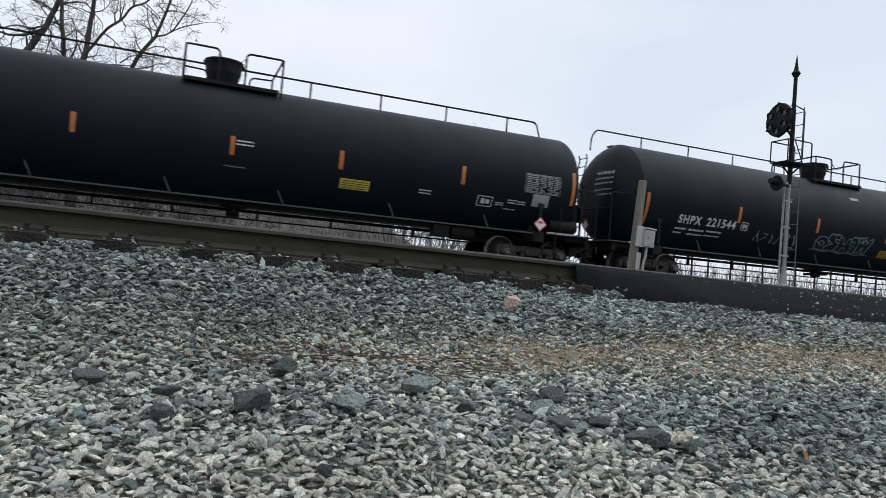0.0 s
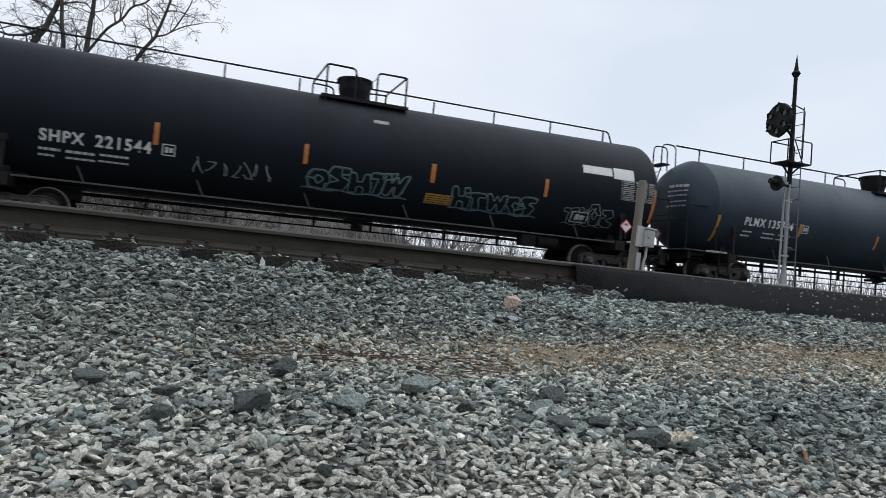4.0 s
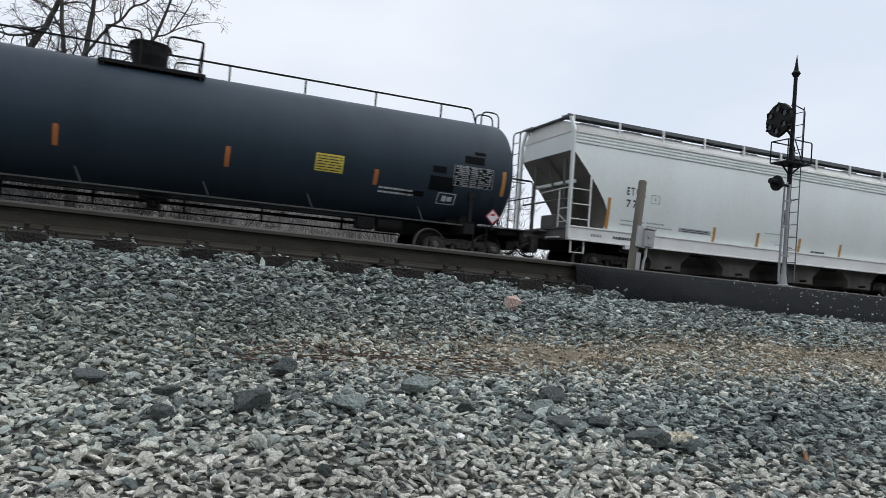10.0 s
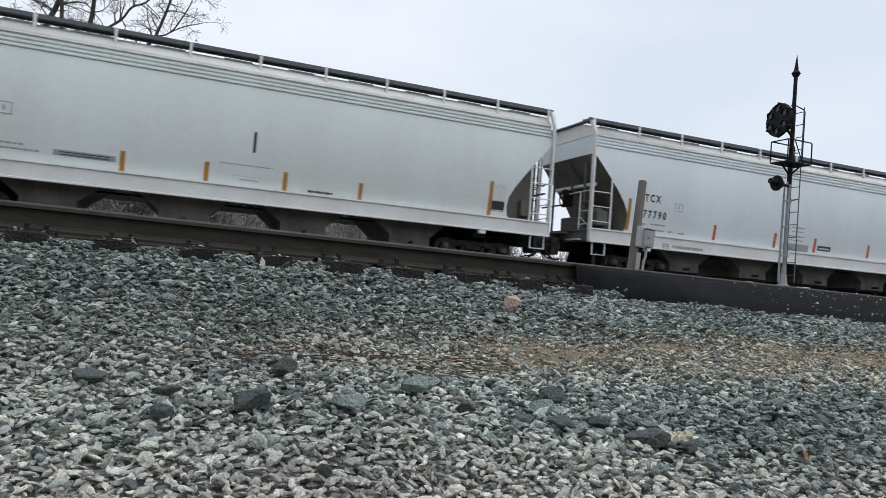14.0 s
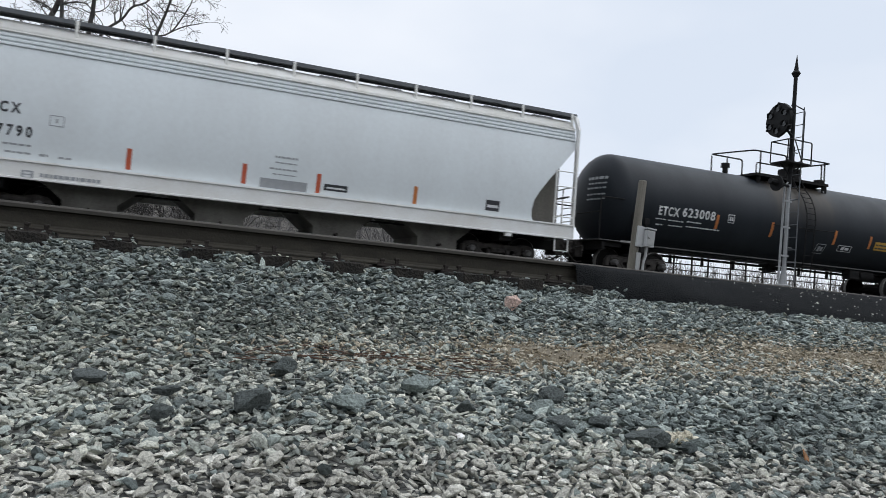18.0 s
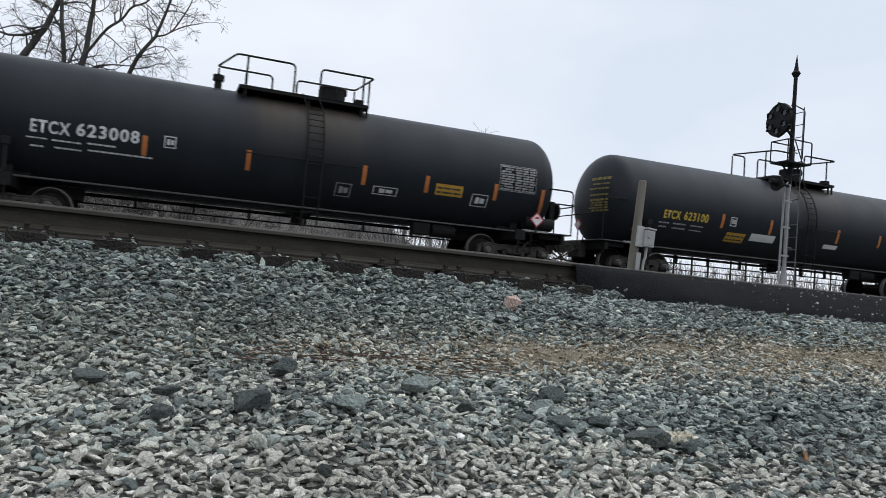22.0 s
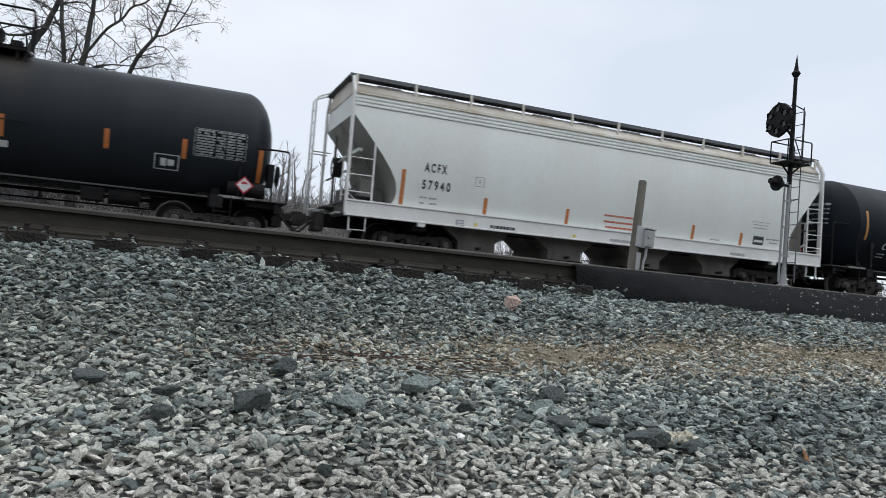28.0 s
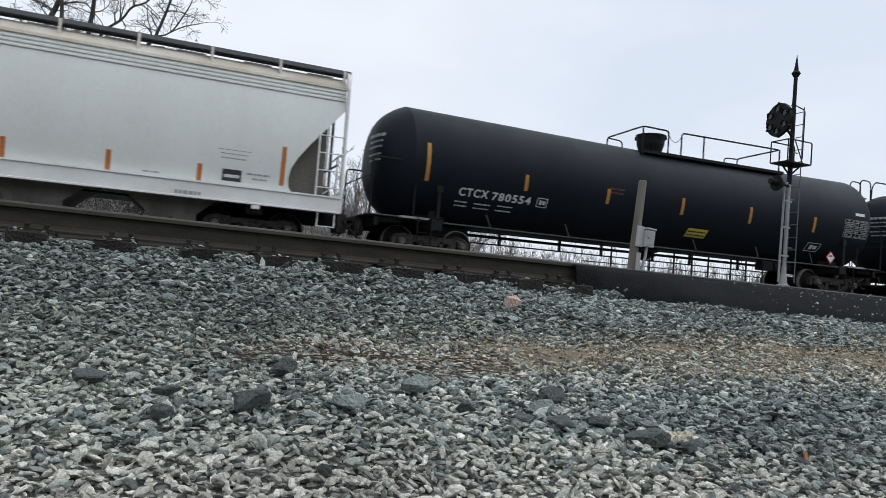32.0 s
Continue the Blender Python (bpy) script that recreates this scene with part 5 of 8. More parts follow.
def end_cage(car, s, up=0.52, loops=(0.44, 0.88)):
    """Ladder over a tank head, with its step and the hooped end of the handrail."""
    r, zc, h, hd = car["r"], car["zc"], car["h"], car["hd"]
    top = zc + r
    xe = s * (h + 0.76)
    for y in loops:
        bm = B()
        pipe(bm, bend([(s * (h + 0.16), y, top - 0.25), (s * (h + 0.18), y, top + up), (xe, y, top + up), (xe + s * 0.02, y, top - 0.35)], 0.2), 0.024, 6)
        part("handrail_loop", bm, BLACKSTEEL, car)
    if loops:
        bm = B()
        box(bm, *sorted((s * (h + 0.46), s * (h + 0.80))), 0.38, 1.00, top - 0.15, top - 0.10)
        part("step", bm, BLACKSTEEL, car)
    bm = B()
    line = [(xe + s * 0.02, top - 0.33), (s * (h + hd + 0.05), zc + 0.70 * r), (s * (h + hd + 0.16), zc + 0.38 * r), (s * (h + hd + 0.2), zc), (s * (h + hd + 0.2), 1.12)]
    for y in (0.46, 0.90):
        pipe(bm, bend([(x, y, z) for x, z in line], 0.2), 0.022, 6)
    for k in range(10):
        z = 1.3 + k * 0.28
        if z > top - 0.4:
            break
        x = line[-1][0]
        for (xa, za), (xb, zb) in zip(line, line[1:]):
            if zb <= z <= za:
                x = xa + (xb - xa) * (za - z) / (za - zb)
        pipe(bm, [(x, 0.46, z), (x, 0.90, z)], 0.015, 5)
    part("end_ladder", bm, BLACKSTEEL, car)


def side_ladder(car, x, w=0.42, a_top=78):
    """A ladder from the foot of the shell up over its side."""
    r, zc = car["r"], car["zc"]
    bm = B()

    def at(a, off=0.09):
        return -(r + off) * math.cos(radians(a)), zc + (r + off) * math.sin(radians(a))
    for s in (-1, 1):
        pts = [(x + s * w / 2, -1.46, 0.55), (x + s * w / 2, -1.56 if r > 1.45 else -1.5, 1.3)]
        for k in range(9):
            y, z = at(-10 + (a_top + 10) * k / 8)
            pts.append((x + s * w / 2, y, z))
        pts.append((x + s * w / 2 - 0.14, -1.02, zc + r + 0.03))
        pipe(bm, pts, 0.02, 6)
    for k in range(3):
        pipe(bm, [(x - w / 2, -1.5, 0.58 + 0.36 * k), (x + w / 2, -1.5, 0.58 + 0.36 * k)], 0.013, 5)
    for k in range(9):
        y, z = at(-12 + k * 7.2)
        pipe(bm, [(x - w / 2, y, z), (x + w / 2, y, z)], 0.013, 5)
    part("side_ladder", bm, BLACKSTEEL, car)


def hopper_car(name, x0, x1, paint, label, zr=4.60, roof=ROOFDIRT, bays=4):
    """A covered hopper: body with sloping ends, roof walk, posts, ladders, sills, bays and trucks."""
    mid, h = (x0 + x1) / 2, (x1 - x0) / 2
    car = base(name)
    car["home"] = mid
    tagged(car, label, "hopper car", "cars of the freight train")
    car["h"] = h
    W = HOPPER_W
    zs = 1.36
    # the bin: sides with the swept end cut, slope sheets and end walls
    cut = [(0.0, 3.62), (0.10, 3.50), (0.44, 3.10), (0.84, 2.62), (1.12, 2.24), (1.27, 1.96), (1.31, 1.70), (1.28, 1.50), (1.20, zs)]

    def swept(z):
        for (xa, za), (xb, zb) in zip(cut, cut[1:]):
            if zb <= z <= za:
                return xa + (xb - xa) * (za - z) / (za - zb)
        return 0.0
    zt = zr - 0.42
    levels = sorted({z for _, z in cut} | {1.83, 2.1, 2.43, 2.86, 3.3, 3.75, 4.05, zt})
    bm = B()
    rings = []
    for z in levels:
        q, y = swept(z), side_y(z)
        rings.append([bm.verts.new(p) for p in ((-h + q, -y, z), (h - q, -y, z), (h - q, y, z), (-h + q, y, z))])
    for ra, rb in zip(rings, rings[1:]):
        for i in range(4):
            j = (i + 1) % 4
            bm.faces.new((ra[i], ra[j], rb[j], rb[i]))
    bm.faces.new(rings[0][::-1])
    bm.faces.new(rings[-1])
    bmesh.ops.recalc_face_normals(bm, faces=bm.faces)
    for f in bm.faces:
        f.smooth = True
    for e in bm.edges:
        e.smooth = e.calc_face_angle(0.0) < 0.6
    # sloping end faces are coloured darker, their shade put in with the grime
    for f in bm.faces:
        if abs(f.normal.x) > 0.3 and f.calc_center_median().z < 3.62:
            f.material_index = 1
    part("bin", bm, paint, car).data.materials.append(SLOPEGREY if paint is HOPPERWARM else SLOPESHADE)
    # roof: an arch that turns down into the sides
    bm = B()
    n, Wr = 24, side_y(zt) + 0.012
    ring = [(Wr * t, zr - 0.42 * abs(t) ** 6) for t in (math.copysign(abs(2 * k / n - 1) ** 0.6, 2 * k / n - 1) for k in range(n + 1))]
    bar_x(bm, ring, -h - 0.02, h + 0.02)
    for f in bm.faces:
        f.smooth = len(f.verts) == 4 and f.calc_center_median().z > zt + 0.01
    part("roof", bm, roof, car)
    # three beads along the top of each side
    for q in (-1, 1):
        for z in (zr - 0.72, zr - 0.62, zr - 0.52):
            bm = B()
            box(bm, -h + 0.02, h - 0.02, *sorted((q * (side_y(z) - 0.02), q * (side_y(z) + 0.035))), z - 0.028, z + 0.028, 0.012)
            part("side_bead", bm, paint, car)
        bm = B()
        box(bm, -h, h, *sorted((q * (Wr - 0.03), q * (Wr + 0.04))), zr - 0.44, zr - 0.40, 0.012)
        part("top_chord", bm, roof, car)
    # roof walk on brackets
    for q in (-1, 1):
        bm = B()
        ya, yb = q * 1.14 - 0.19, q * 1.14 + 0.19
        lo, hi = zr + 0.02, zr + 0.12
        bar_x(bm, [(ya, lo), (ya, hi), (ya + 0.03, hi), (ya + 0.03, hi - 0.02), (yb - 0.03, hi - 0.02), (yb - 0.03, hi), (yb, hi), (yb, lo), (yb - 0.03, lo), (yb - 0.03, hi - 0.05), (ya + 0.03, hi - 0.05), (ya + 0.03, lo)], -h - 0.12, h + 0.12)
        part("roof_walk", bm, GRATE, car)
    for s in (-1,):
        bm = B()
        box(bm, *sorted((s * (h - 0.05), s * (h + 0.16))), -1.3, 1.3, zr + 0.02, zr + 0.045)
        part("end_walk", bm, GRATE, car)
    bracket = None
    nb = 11
    for q in (-1, 1):
        for k in range(nb):
            x = -h + 0.06 + (2 * h - 0.12) * k / (nb - 1)
            if bracket is None:
                bm = B()
                box(bm, -0.035, 0.035, -1.375, -1.325, zr - 0.33, zr + 0.10, 0.01)
                bracket = part("walk_bracket", bm, roof, car)
                bracket.location = (x, 0, 0)
            else:
                again(bracket, car, Matrix.Translation((x, 0, 0)) @ (Matrix.Identity(4) if q < 0 else pose(0, 0, 0, 0, 0, 180)))
    # hatch covers in a row between the walks, with shade put into their colour
    cover = None
    for k in range(10):
        x = -h + 0.06 + (2 * h - 0.12) * (k + 0.72) / 10
        if cover is None:
            bm = B()
            box(bm, -0.36, 0.36, -0.42, 0.42, zr - 0.06, zr + 0.17, 0.03)
            cover = part("hatch_cover", bm, GRATE, car)
            cover.location = (x, 0, 0)
        else:
            again(cover, car, Matrix.Translation((x, 0, 0)))
    # side sills
    for q in (-1, 1):
        bm = B()
        bar_x(bm, [(q * (W - 0.12), 0.955), (q * (W + 0.06), 0.955), (q * (W + 0.06), 0.99), (q * (W + 0.03), 1.0), (q * (W + 0.03), 1.325), (q * (W + 0.065), 1.335), (q * (W + 0.065), 1.375), (q * (W - 0.16), 1.385)], -h - 0.05, h + 0.05)
        part("side_sill", bm, SILLWHITE, car, "off-white side sill")
        for s in (-1, 1):
            bm = B()
            box(bm, s * (h - 2.05) - 0.10, s * (h - 2.05) + 0.10, *sorted((q * (W - 0.1), q * (W + 0.05))), 0.85, 0.953, 0.01)
            part("jacking_pad", bm, SILLWHITE, car)
    # ends
    for s in (-1, 1):
        for q in (-1, 1):
            bm = B()
            box(bm, *sorted((s * h, s * (h + 0.07))), *sorted((q * (W - 0.10), q * (W + 0.04))), 1.0, zr - 0.40, 0.012)
            pts = [(q * (W - 0.10), zr - 0.41), (q * (W + 0.04), zr - 0.41), (q * (W - 0.20), zr + 0.03), (q * (W - 0.34), zr + 0.03)]
            ring = [[bm.verts.new((s * (h + dx), y, z)) for y, z in pts] for dx in (0.002, 0.068)]
            for i in range(4):
                bm.faces.new((ring[0][i], ring[0][(i + 1) % 4], ring[1][(i + 1) % 4], ring[1][i]))
            bm.faces.new(ring[0][::-1])
            bm.faces.new(ring[1])
            bmesh.ops.recalc_face_normals(bm, faces=bm.faces)
            part("corner_post", bm, SILLWHITE if paint is not HOPPERGREY else paint, car)
        if s > 0:
            bm = B()
            pipe(bm, bend([(h - 0.1, -1.25, zr + 0.10), (h + 0.12, -1.36, zr + 0.02), (h + 0.05, -W + 0.03, zr - 0.25), (h + 0.04, -W + 0.03, zr - 0.6)], 0.15), 0.028, 6)
            part("grab_iron", bm, SILLWHITE, car)
        # side ladder beside the corner
        xl = s * (h - 0.62)
        bm = B()
        box(bm, xl - 0.022, xl + 0.022, -W - 0.05, -W + 0.0, 1.36, 2.92, 0.008)
        part("ladder_stile", bm, SILLWHITE, car)
        for k in range(3 if s < 0 else 4):
            bm = B()
            rod(bm, (s * (h + 0.03), -W - 0.03, 1.58 + 0.44 * k), (xl, -W - 0.03, 1.58 + 0.44 * k), 0.015, 6)
            part("rung", bm, SILLWHITE, car)
        # end ladder, platform and posts in the end bay
        bm = B()
        xo = h + (0.53 if s < 0 else 0.12)
        for y in (0.86, 1.32):
            pipe(bm, bend([(s * xo, y, 1.0), (s * xo, y, zr - 0.12), (s * (h + 0.02), y - 0.12, zr + 0.08)], 0.12), 0.026, 6)
        for k in range(9):
            rod(bm, (s * xo, 0.86, 1.25 + 0.36 * k), (s * xo, 1.32, 1.25 + 0.36 * k), 0.014, 6)
        for z in (1.24, 2.9):
            for y in (0.86, 1.32):
                rod(bm, (s * h, y, z), (s * xo, y, z), 0.018, 6)
        # the ladder's shaded, backlit look is put into its darker paint
        part("end_ladder", bm, paint if paint is HOPPERWARM else GRIMESHADE, car)
        bm = B()
        box(bm, *sorted((s * (h - 1.25), s * (h + 0.1))), -W + 0.12, W - 0.12, 1.30, 1.345)
        part("end_platform", bm, GRATE, car)
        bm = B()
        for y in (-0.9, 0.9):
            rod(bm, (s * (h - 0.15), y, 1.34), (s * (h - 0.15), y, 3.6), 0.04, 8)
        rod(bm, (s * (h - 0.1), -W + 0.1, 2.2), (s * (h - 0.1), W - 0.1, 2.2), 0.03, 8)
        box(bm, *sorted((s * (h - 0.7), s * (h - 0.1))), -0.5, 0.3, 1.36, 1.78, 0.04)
        part("end_bracing", bm, GRIMESHADE, car)
        # cross beam under the end wall, and the railing on the end platform
        bm = B()
        box(bm, *sorted((s * (h - 0.42), s * (h - 0.30))), -1.15, 1.15, 2.72, 2.82, 0.01)
        part("cross_beam", bm, paint, car)
        bm = B()
        xr = s * (h + 0.03)
        pipe(bm, bend([(xr, -0.98, 1.05), (xr, -0.98, 2.50), (xr, 0.1, 2.46)], 0.06), 0.024, 6)
        pipe(bm, [(xr, -0.98, 2.50), (xr, -W + 0.06, 2.50)], 0.02, 6)
        for z in (1.5, 1.9):
            pipe(bm, [(xr, -0.98, z), (xr, -W + 0.06, z)], 0.016, 6)
        pipe(bm, [(xr, -0.98, 1.75), (xr - s * 0.5, -0.98, 1.36)], 0.018, 6)
        box(bm, *sorted((s * (h - 0.30), s * (h + 0.18))), -1.2, -0.55, 1.02, 1.06)
        part("platform_railing", bm, SILLWHITE, car)
        # plate added to fill the end bay, the bay's shade put into its colour
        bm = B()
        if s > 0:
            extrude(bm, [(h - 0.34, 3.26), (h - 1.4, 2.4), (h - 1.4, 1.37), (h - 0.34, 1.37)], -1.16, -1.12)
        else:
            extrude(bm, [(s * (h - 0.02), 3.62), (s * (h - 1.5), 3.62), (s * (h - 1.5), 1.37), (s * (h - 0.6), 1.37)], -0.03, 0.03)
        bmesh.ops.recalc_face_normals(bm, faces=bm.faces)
        part("end_web", bm, SLOPEGREY if paint is HOPPERWARM and s < 0 else SLOPESHADE, car, "dark plate closing the end bay")
        bm = B()
        box(bm, *sorted((s * (h - 2.8), s * (h + 0.42))), -0.18, 0.18, 0.70, 1.05, 0.02)
        box(bm, s * (h - 2.05) - 0.2, s * (h - 2.05) + 0.2, -1.5, 1.5, 0.74, 1.0, 0.02)
        extrude(bm, [(s * (h - 2.6), 1.0), (s * (h - 1.3), 1.0), (s * (h - 1.3), 1.34), (s * (h - 2.6), 1.34)], -0.7, 0.7)
        part("draft_sill", bm, BLACKSTEEL, car)
        add_coupler(car, s * (h + 0.40), s)
        bm = B()
        box(bm, *sorted((s * (h - 0.10), s * (h + 0.06))), -W + 0.1, W - 0.1, 0.98, 1.30, 0.015)
        box(bm, *sorted((s * (h + 0.06), s * (h + 0.34))), -0.45, 0.45, 1.22, 1.27, 0.01)
        part("end_sill", bm, GRIMESHADE, car)
        add_truck(car, s * (h - 2.05))
        bm = B()
        for dx in (-0.22, 0.22):
            box(bm, s * (h - 0.3) + dx - 0.014, s * (h - 0.3) + dx + 0.014, -W + 0.0, -W + 0.05, 0.58, 0.98)
        rod(bm, (s * (h - 0.3) - 0.22, -W + 0.03, 0.60), (s * (h - 0.3) + 0.22, -W + 0.03, 0.60), 0.014, 6)
        part("sill_step", bm, SILLWHITE, car)
    # discharge bays
    span = 2 * h - 5.0
    wv = span / bays
    for k in range(bays):
        xc = -span / 2 + wv * (k + 0.5)
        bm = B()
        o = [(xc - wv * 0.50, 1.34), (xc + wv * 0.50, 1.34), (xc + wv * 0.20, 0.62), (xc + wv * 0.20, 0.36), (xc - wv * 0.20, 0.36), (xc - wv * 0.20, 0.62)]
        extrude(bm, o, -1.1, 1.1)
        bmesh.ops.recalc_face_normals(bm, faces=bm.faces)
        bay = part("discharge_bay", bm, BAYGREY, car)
        bm = B()
        box(bm, xc - wv * 0.24, xc + wv * 0.24, -1.0, 1.0, 0.30, 0.38, 0.01)
        rod(bm, (xc, -1.35, 0.45), (xc, 1.1, 0.45), 0.04, 8)
        part("outlet_gate", bm, RUST, bay)
    bm = B()
    pipe(bm, [(-h + 2.5, -0.9, 0.92), (h - 2.5, -0.9, 0.92)], 0.025, 6)
    part("brake_pipe", bm, BLACKSTEEL, car)
    return car


def brake_gear(car, s):
    """Hand brake wheel, air reservoirs and valve at one end of a hopper."""
    h = car["h"]
    bm = B()
    xw = s * (h + 0.12)
    ring = [(xw, -0.2 + 0.27 * math.cos(k * 0.3142), 2.35 + 0.27 * math.sin(k * 0.3142)) for k in range(21)]
    pipe(bm, ring, 0.02, 6)
    for k in range(5):
        a = k * 1.2566
        rod(bm, (xw, -0.2, 2.35), (xw, -0.2 + 0.26 * math.cos(a), 2.35 + 0.26 * math.sin(a)), 0.013, 5)
    box(bm, *sorted((s * (h - 0.12), s * (h + 0.08))), -0.36, -0.02, 2.1, 2.6, 0.03)
    part("brake_wheel", bm, BLACKSTEEL, car)
    bm = B()
    rod(bm, (s * (h - 0.95), -0.95, 1.62), (s * (h - 0.95), 0.3, 1.62), 0.2, 14)
    rod(bm, (s * (h - 0.55), -1.2, 1.9), (s * (h - 0.55), -0.6, 1.9), 0.16, 14)
    box(bm, *sorted((s * (h - 0.75), s * (h - 0.35))), -1.35, -1.0, 1.5, 1.95, 0.04)
    part("air_reservoir", bm, GRIMESHADE, car)


proto_meshes()
CAR_A = tank_car("tank_car", -78.0, -59.04, 1.585, 2.55, TANKBLACK, "glossy black tank car with top handrail and orange reflectors")
CAR_B = tank_car("tank_car", -56.42, -38.57, 1.65, 2.625, TANKBLACK, "black tank car with pale graffiti and orange reflectors", head=0.41)
CAR_C = tank_car("tank_car", -35.75, -17.33, 1.60, 2.62, TANKBLUE, "faded blue-black tank car with white lettering and amber reflectors")
CAR_D = hopper_car("hopper_car", -15.02, 1.59, HOPPERGREY, "light grey covered hopper car with black stencilled lettering")
CAR_E = hopper_car("hopper_car", 3.07, 19.63, HOPPERPALE, "pale grey covered hopper car with amber reflectors")
CAR_F = tank_car("tank_car", 21.80, 35.78, 1.51, 2.48, TANKSPILL, "short dusty black tank car with brown spill stain under its hatch", truck_in=0.6, jacket=False)
CAR_G = tank_car("tank_car", 39.02, 52.90, 1.51, 2.48, TANKDUSTY, "short black tank car with yellow lettering and side ladder", truck_in=0.6, jacket=False)
CAR_H = hopper_car("hopper_car", 55.48, 72.07, HOPPERWARM, "warm grey covered hopper car with rust-stained roof and orange reflectors", roof=ROOFRUST)
CAR_I = tank_car("tank_car", 74.06, 91.08, 1.60, 2.65, TANKBLACK, "clean black tank car with bold white lettering and amber reflectors")
CAR_J = tank_car("tank_car", 94.15, 111.25, 1.585, 2.58, TANKBLACK, "black tank car with top handrail at the rear of the train")
CARS = [CAR_A, CAR_B, CAR_C, CAR_D, CAR_E, CAR_F, CAR_G, CAR_H, CAR_I, CAR_J]

# fittings of the tank cars
platform(CAR_A, -1.26, 1.08, (-1.23, -0.43, 0.22, 1.14), -0.25, tall=0.66)
top_rail(CAR_A, -9.2, 9.35, 9, up=0.60)
platform(CAR_B, -1.2, 1.22, (-1.08, -0.30, 0.30, 1.13), -0.08, tall=0.66)
top_rail(CAR_B, -9.40, 8.72, 9, up=0.51, left_loop=True, phase=0.9)
end_cage(CAR_B, -1, up=0.51, loops=())
platform(CAR_C, -1.2, 1.22, (-1.08, -0.30, 0.30, 1.11), -0.12, tall=0.65)
top_rail(CAR_C, -9.4, 9.05, 9, up=0.58)
end_cage(CAR_C, -1, up=0.58)
end_cage(CAR_C, 1, up=0.58)
raised_platform(CAR_F, -1.60, 1.78, (-1.70, -0.24, 0.44, 1.88), (-2.06, -0.58, 0.10, 1.79), 0.76, (-1.43, 1.60))
raised_platform(CAR_G, -0.90, 2.02, (-0.83, -0.13, 0.53, 2.07), (-1.16, -0.53, 0.10, 1.88), 0.88, (), True)
side_ladder(CAR_F, 0.34, 0.40, 46)
side_ladder(CAR_G, 0.34, 0.40, 46)
platform(CAR_I, -0.75, 5.2, (-0.78, 0.22, 0.74, 4.98), 0.27, tall=0.60, posts=(1.66,))
platform(CAR_J, -1.2, 1.22, (-1.08, -0.30, 0.30, 1.13), 0.0, tall=0.66)
top_rail(CAR_J, -8.5, 8.5, 9, up=0.60, left_loop=True)
end_cage(CAR_J, -1, up=0.60)
bm = B()
rod(bm, (CAR_A["h"] + 0.85, -1.0, 1.1), (CAR_A["h"] + 0.85, -1.0, 2.72), 0.022, 8)
box(bm, CAR_A["h"] + 0.76, CAR_A["h"] + 0.94, -1.05, -0.95, 2.66, 2.72, 0.01)
part("brake_staff", bm, BLACKSTEEL, CAR_A)
for _car, _s in ((CAR_D, 1), (CAR_E, -1), (CAR_H, -1)):
    brake_gear(_car, _s)
for _car, _x in ((CAR_F, -2.05),):
    bm = B()
    _t = _car["zc"] + _car["r"]
    rod(bm, (_x, 0, _t - 0.06), (_x, 0, _t + 0.27), 0.095, 12)
    rod(bm, (_x, 0, _t + 0.24), (_x, 0, _t + 0.39), 0.15, 12)
    part("relief_valve", bm, BLACKSTEEL, _car)
# a tie bar across the ladder
for _car, _a, _b in ((CAR_F, -1.5, 1.7), (CAR_G, -0.9, 2.45)):
    bm = B()
    pipe(bm, [(_a + 0.15, -_car["r"] - 0.06, _car["zc"] - 0.26), (_b - 0.2, -_car["r"] - 0.06, _car["zc"] - 0.26)], 0.014, 6)
    part("ladder_brace", bm, BLACKSTEEL, _car)
scrawl(CAR_B, 2.60, 5.20, -43, -19, GRAFFITEAL, 3, 5, 0.024, "letters")
scrawl(CAR_B, 2.58, 5.22, -44, -18, GRAFFITI, 3, 5, 0.009, "letters")
scrawl(CAR_B, 6.21, 7.81, -46, -20, GRAFFITI, 4, 4, 0.011, "letters")
scrawl(CAR_B, -1.50, 1.20, -40, -16, GRAFFITEAL, 6, 5, 0.022, "letters")
scrawl(CAR_B, -1.54, 1.24, -41, -15, GRAFFITI, 6, 5, 0.009, "letters")
scrawl(CAR_B, -4.21, -2.27, -39, -23, GRAFFITI, 9, 7, 0.013)
# cylinders on the end platforms
for _car in (CAR_A, CAR_F, CAR_G):
    bm = B()
    _h = _car["h"]
    rod(bm, (_h - 0.35, -1.12, 1.34), (_h + 0.55, -1.12, 1.34), 0.19, 16)
    part("air_reservoir", bm, BLACKSTEEL, _car)
    bm = B()
    box(bm, _h + 0.62, _h + 0.80, -0.9, -0.6, 1.5, 2.1, 0.03)
    rod(bm, (_h + 0.86, -0.75, 1.82), (_h + 0.92, -0.75, 1.82), 0.26, 18)
    part("hand_brake", bm, BLACKSTEEL, _car)

for _car, _m in ((CAR_B, PLATEPRINT), (CAR_C, GREYPAINT), (CAR_F, GREYPAINT), (CAR_G, WORNYELLOW), (CAR_I, GREYPAINT), (CAR_J, GREYPAINT)):
    head_lines(_car, _m, 5, 5 if _car is CAR_G else 0)
for _car in (CAR_B, CAR_C, CAR_G, CAR_I):
    head_placard(_car, 0.05, 1.62)

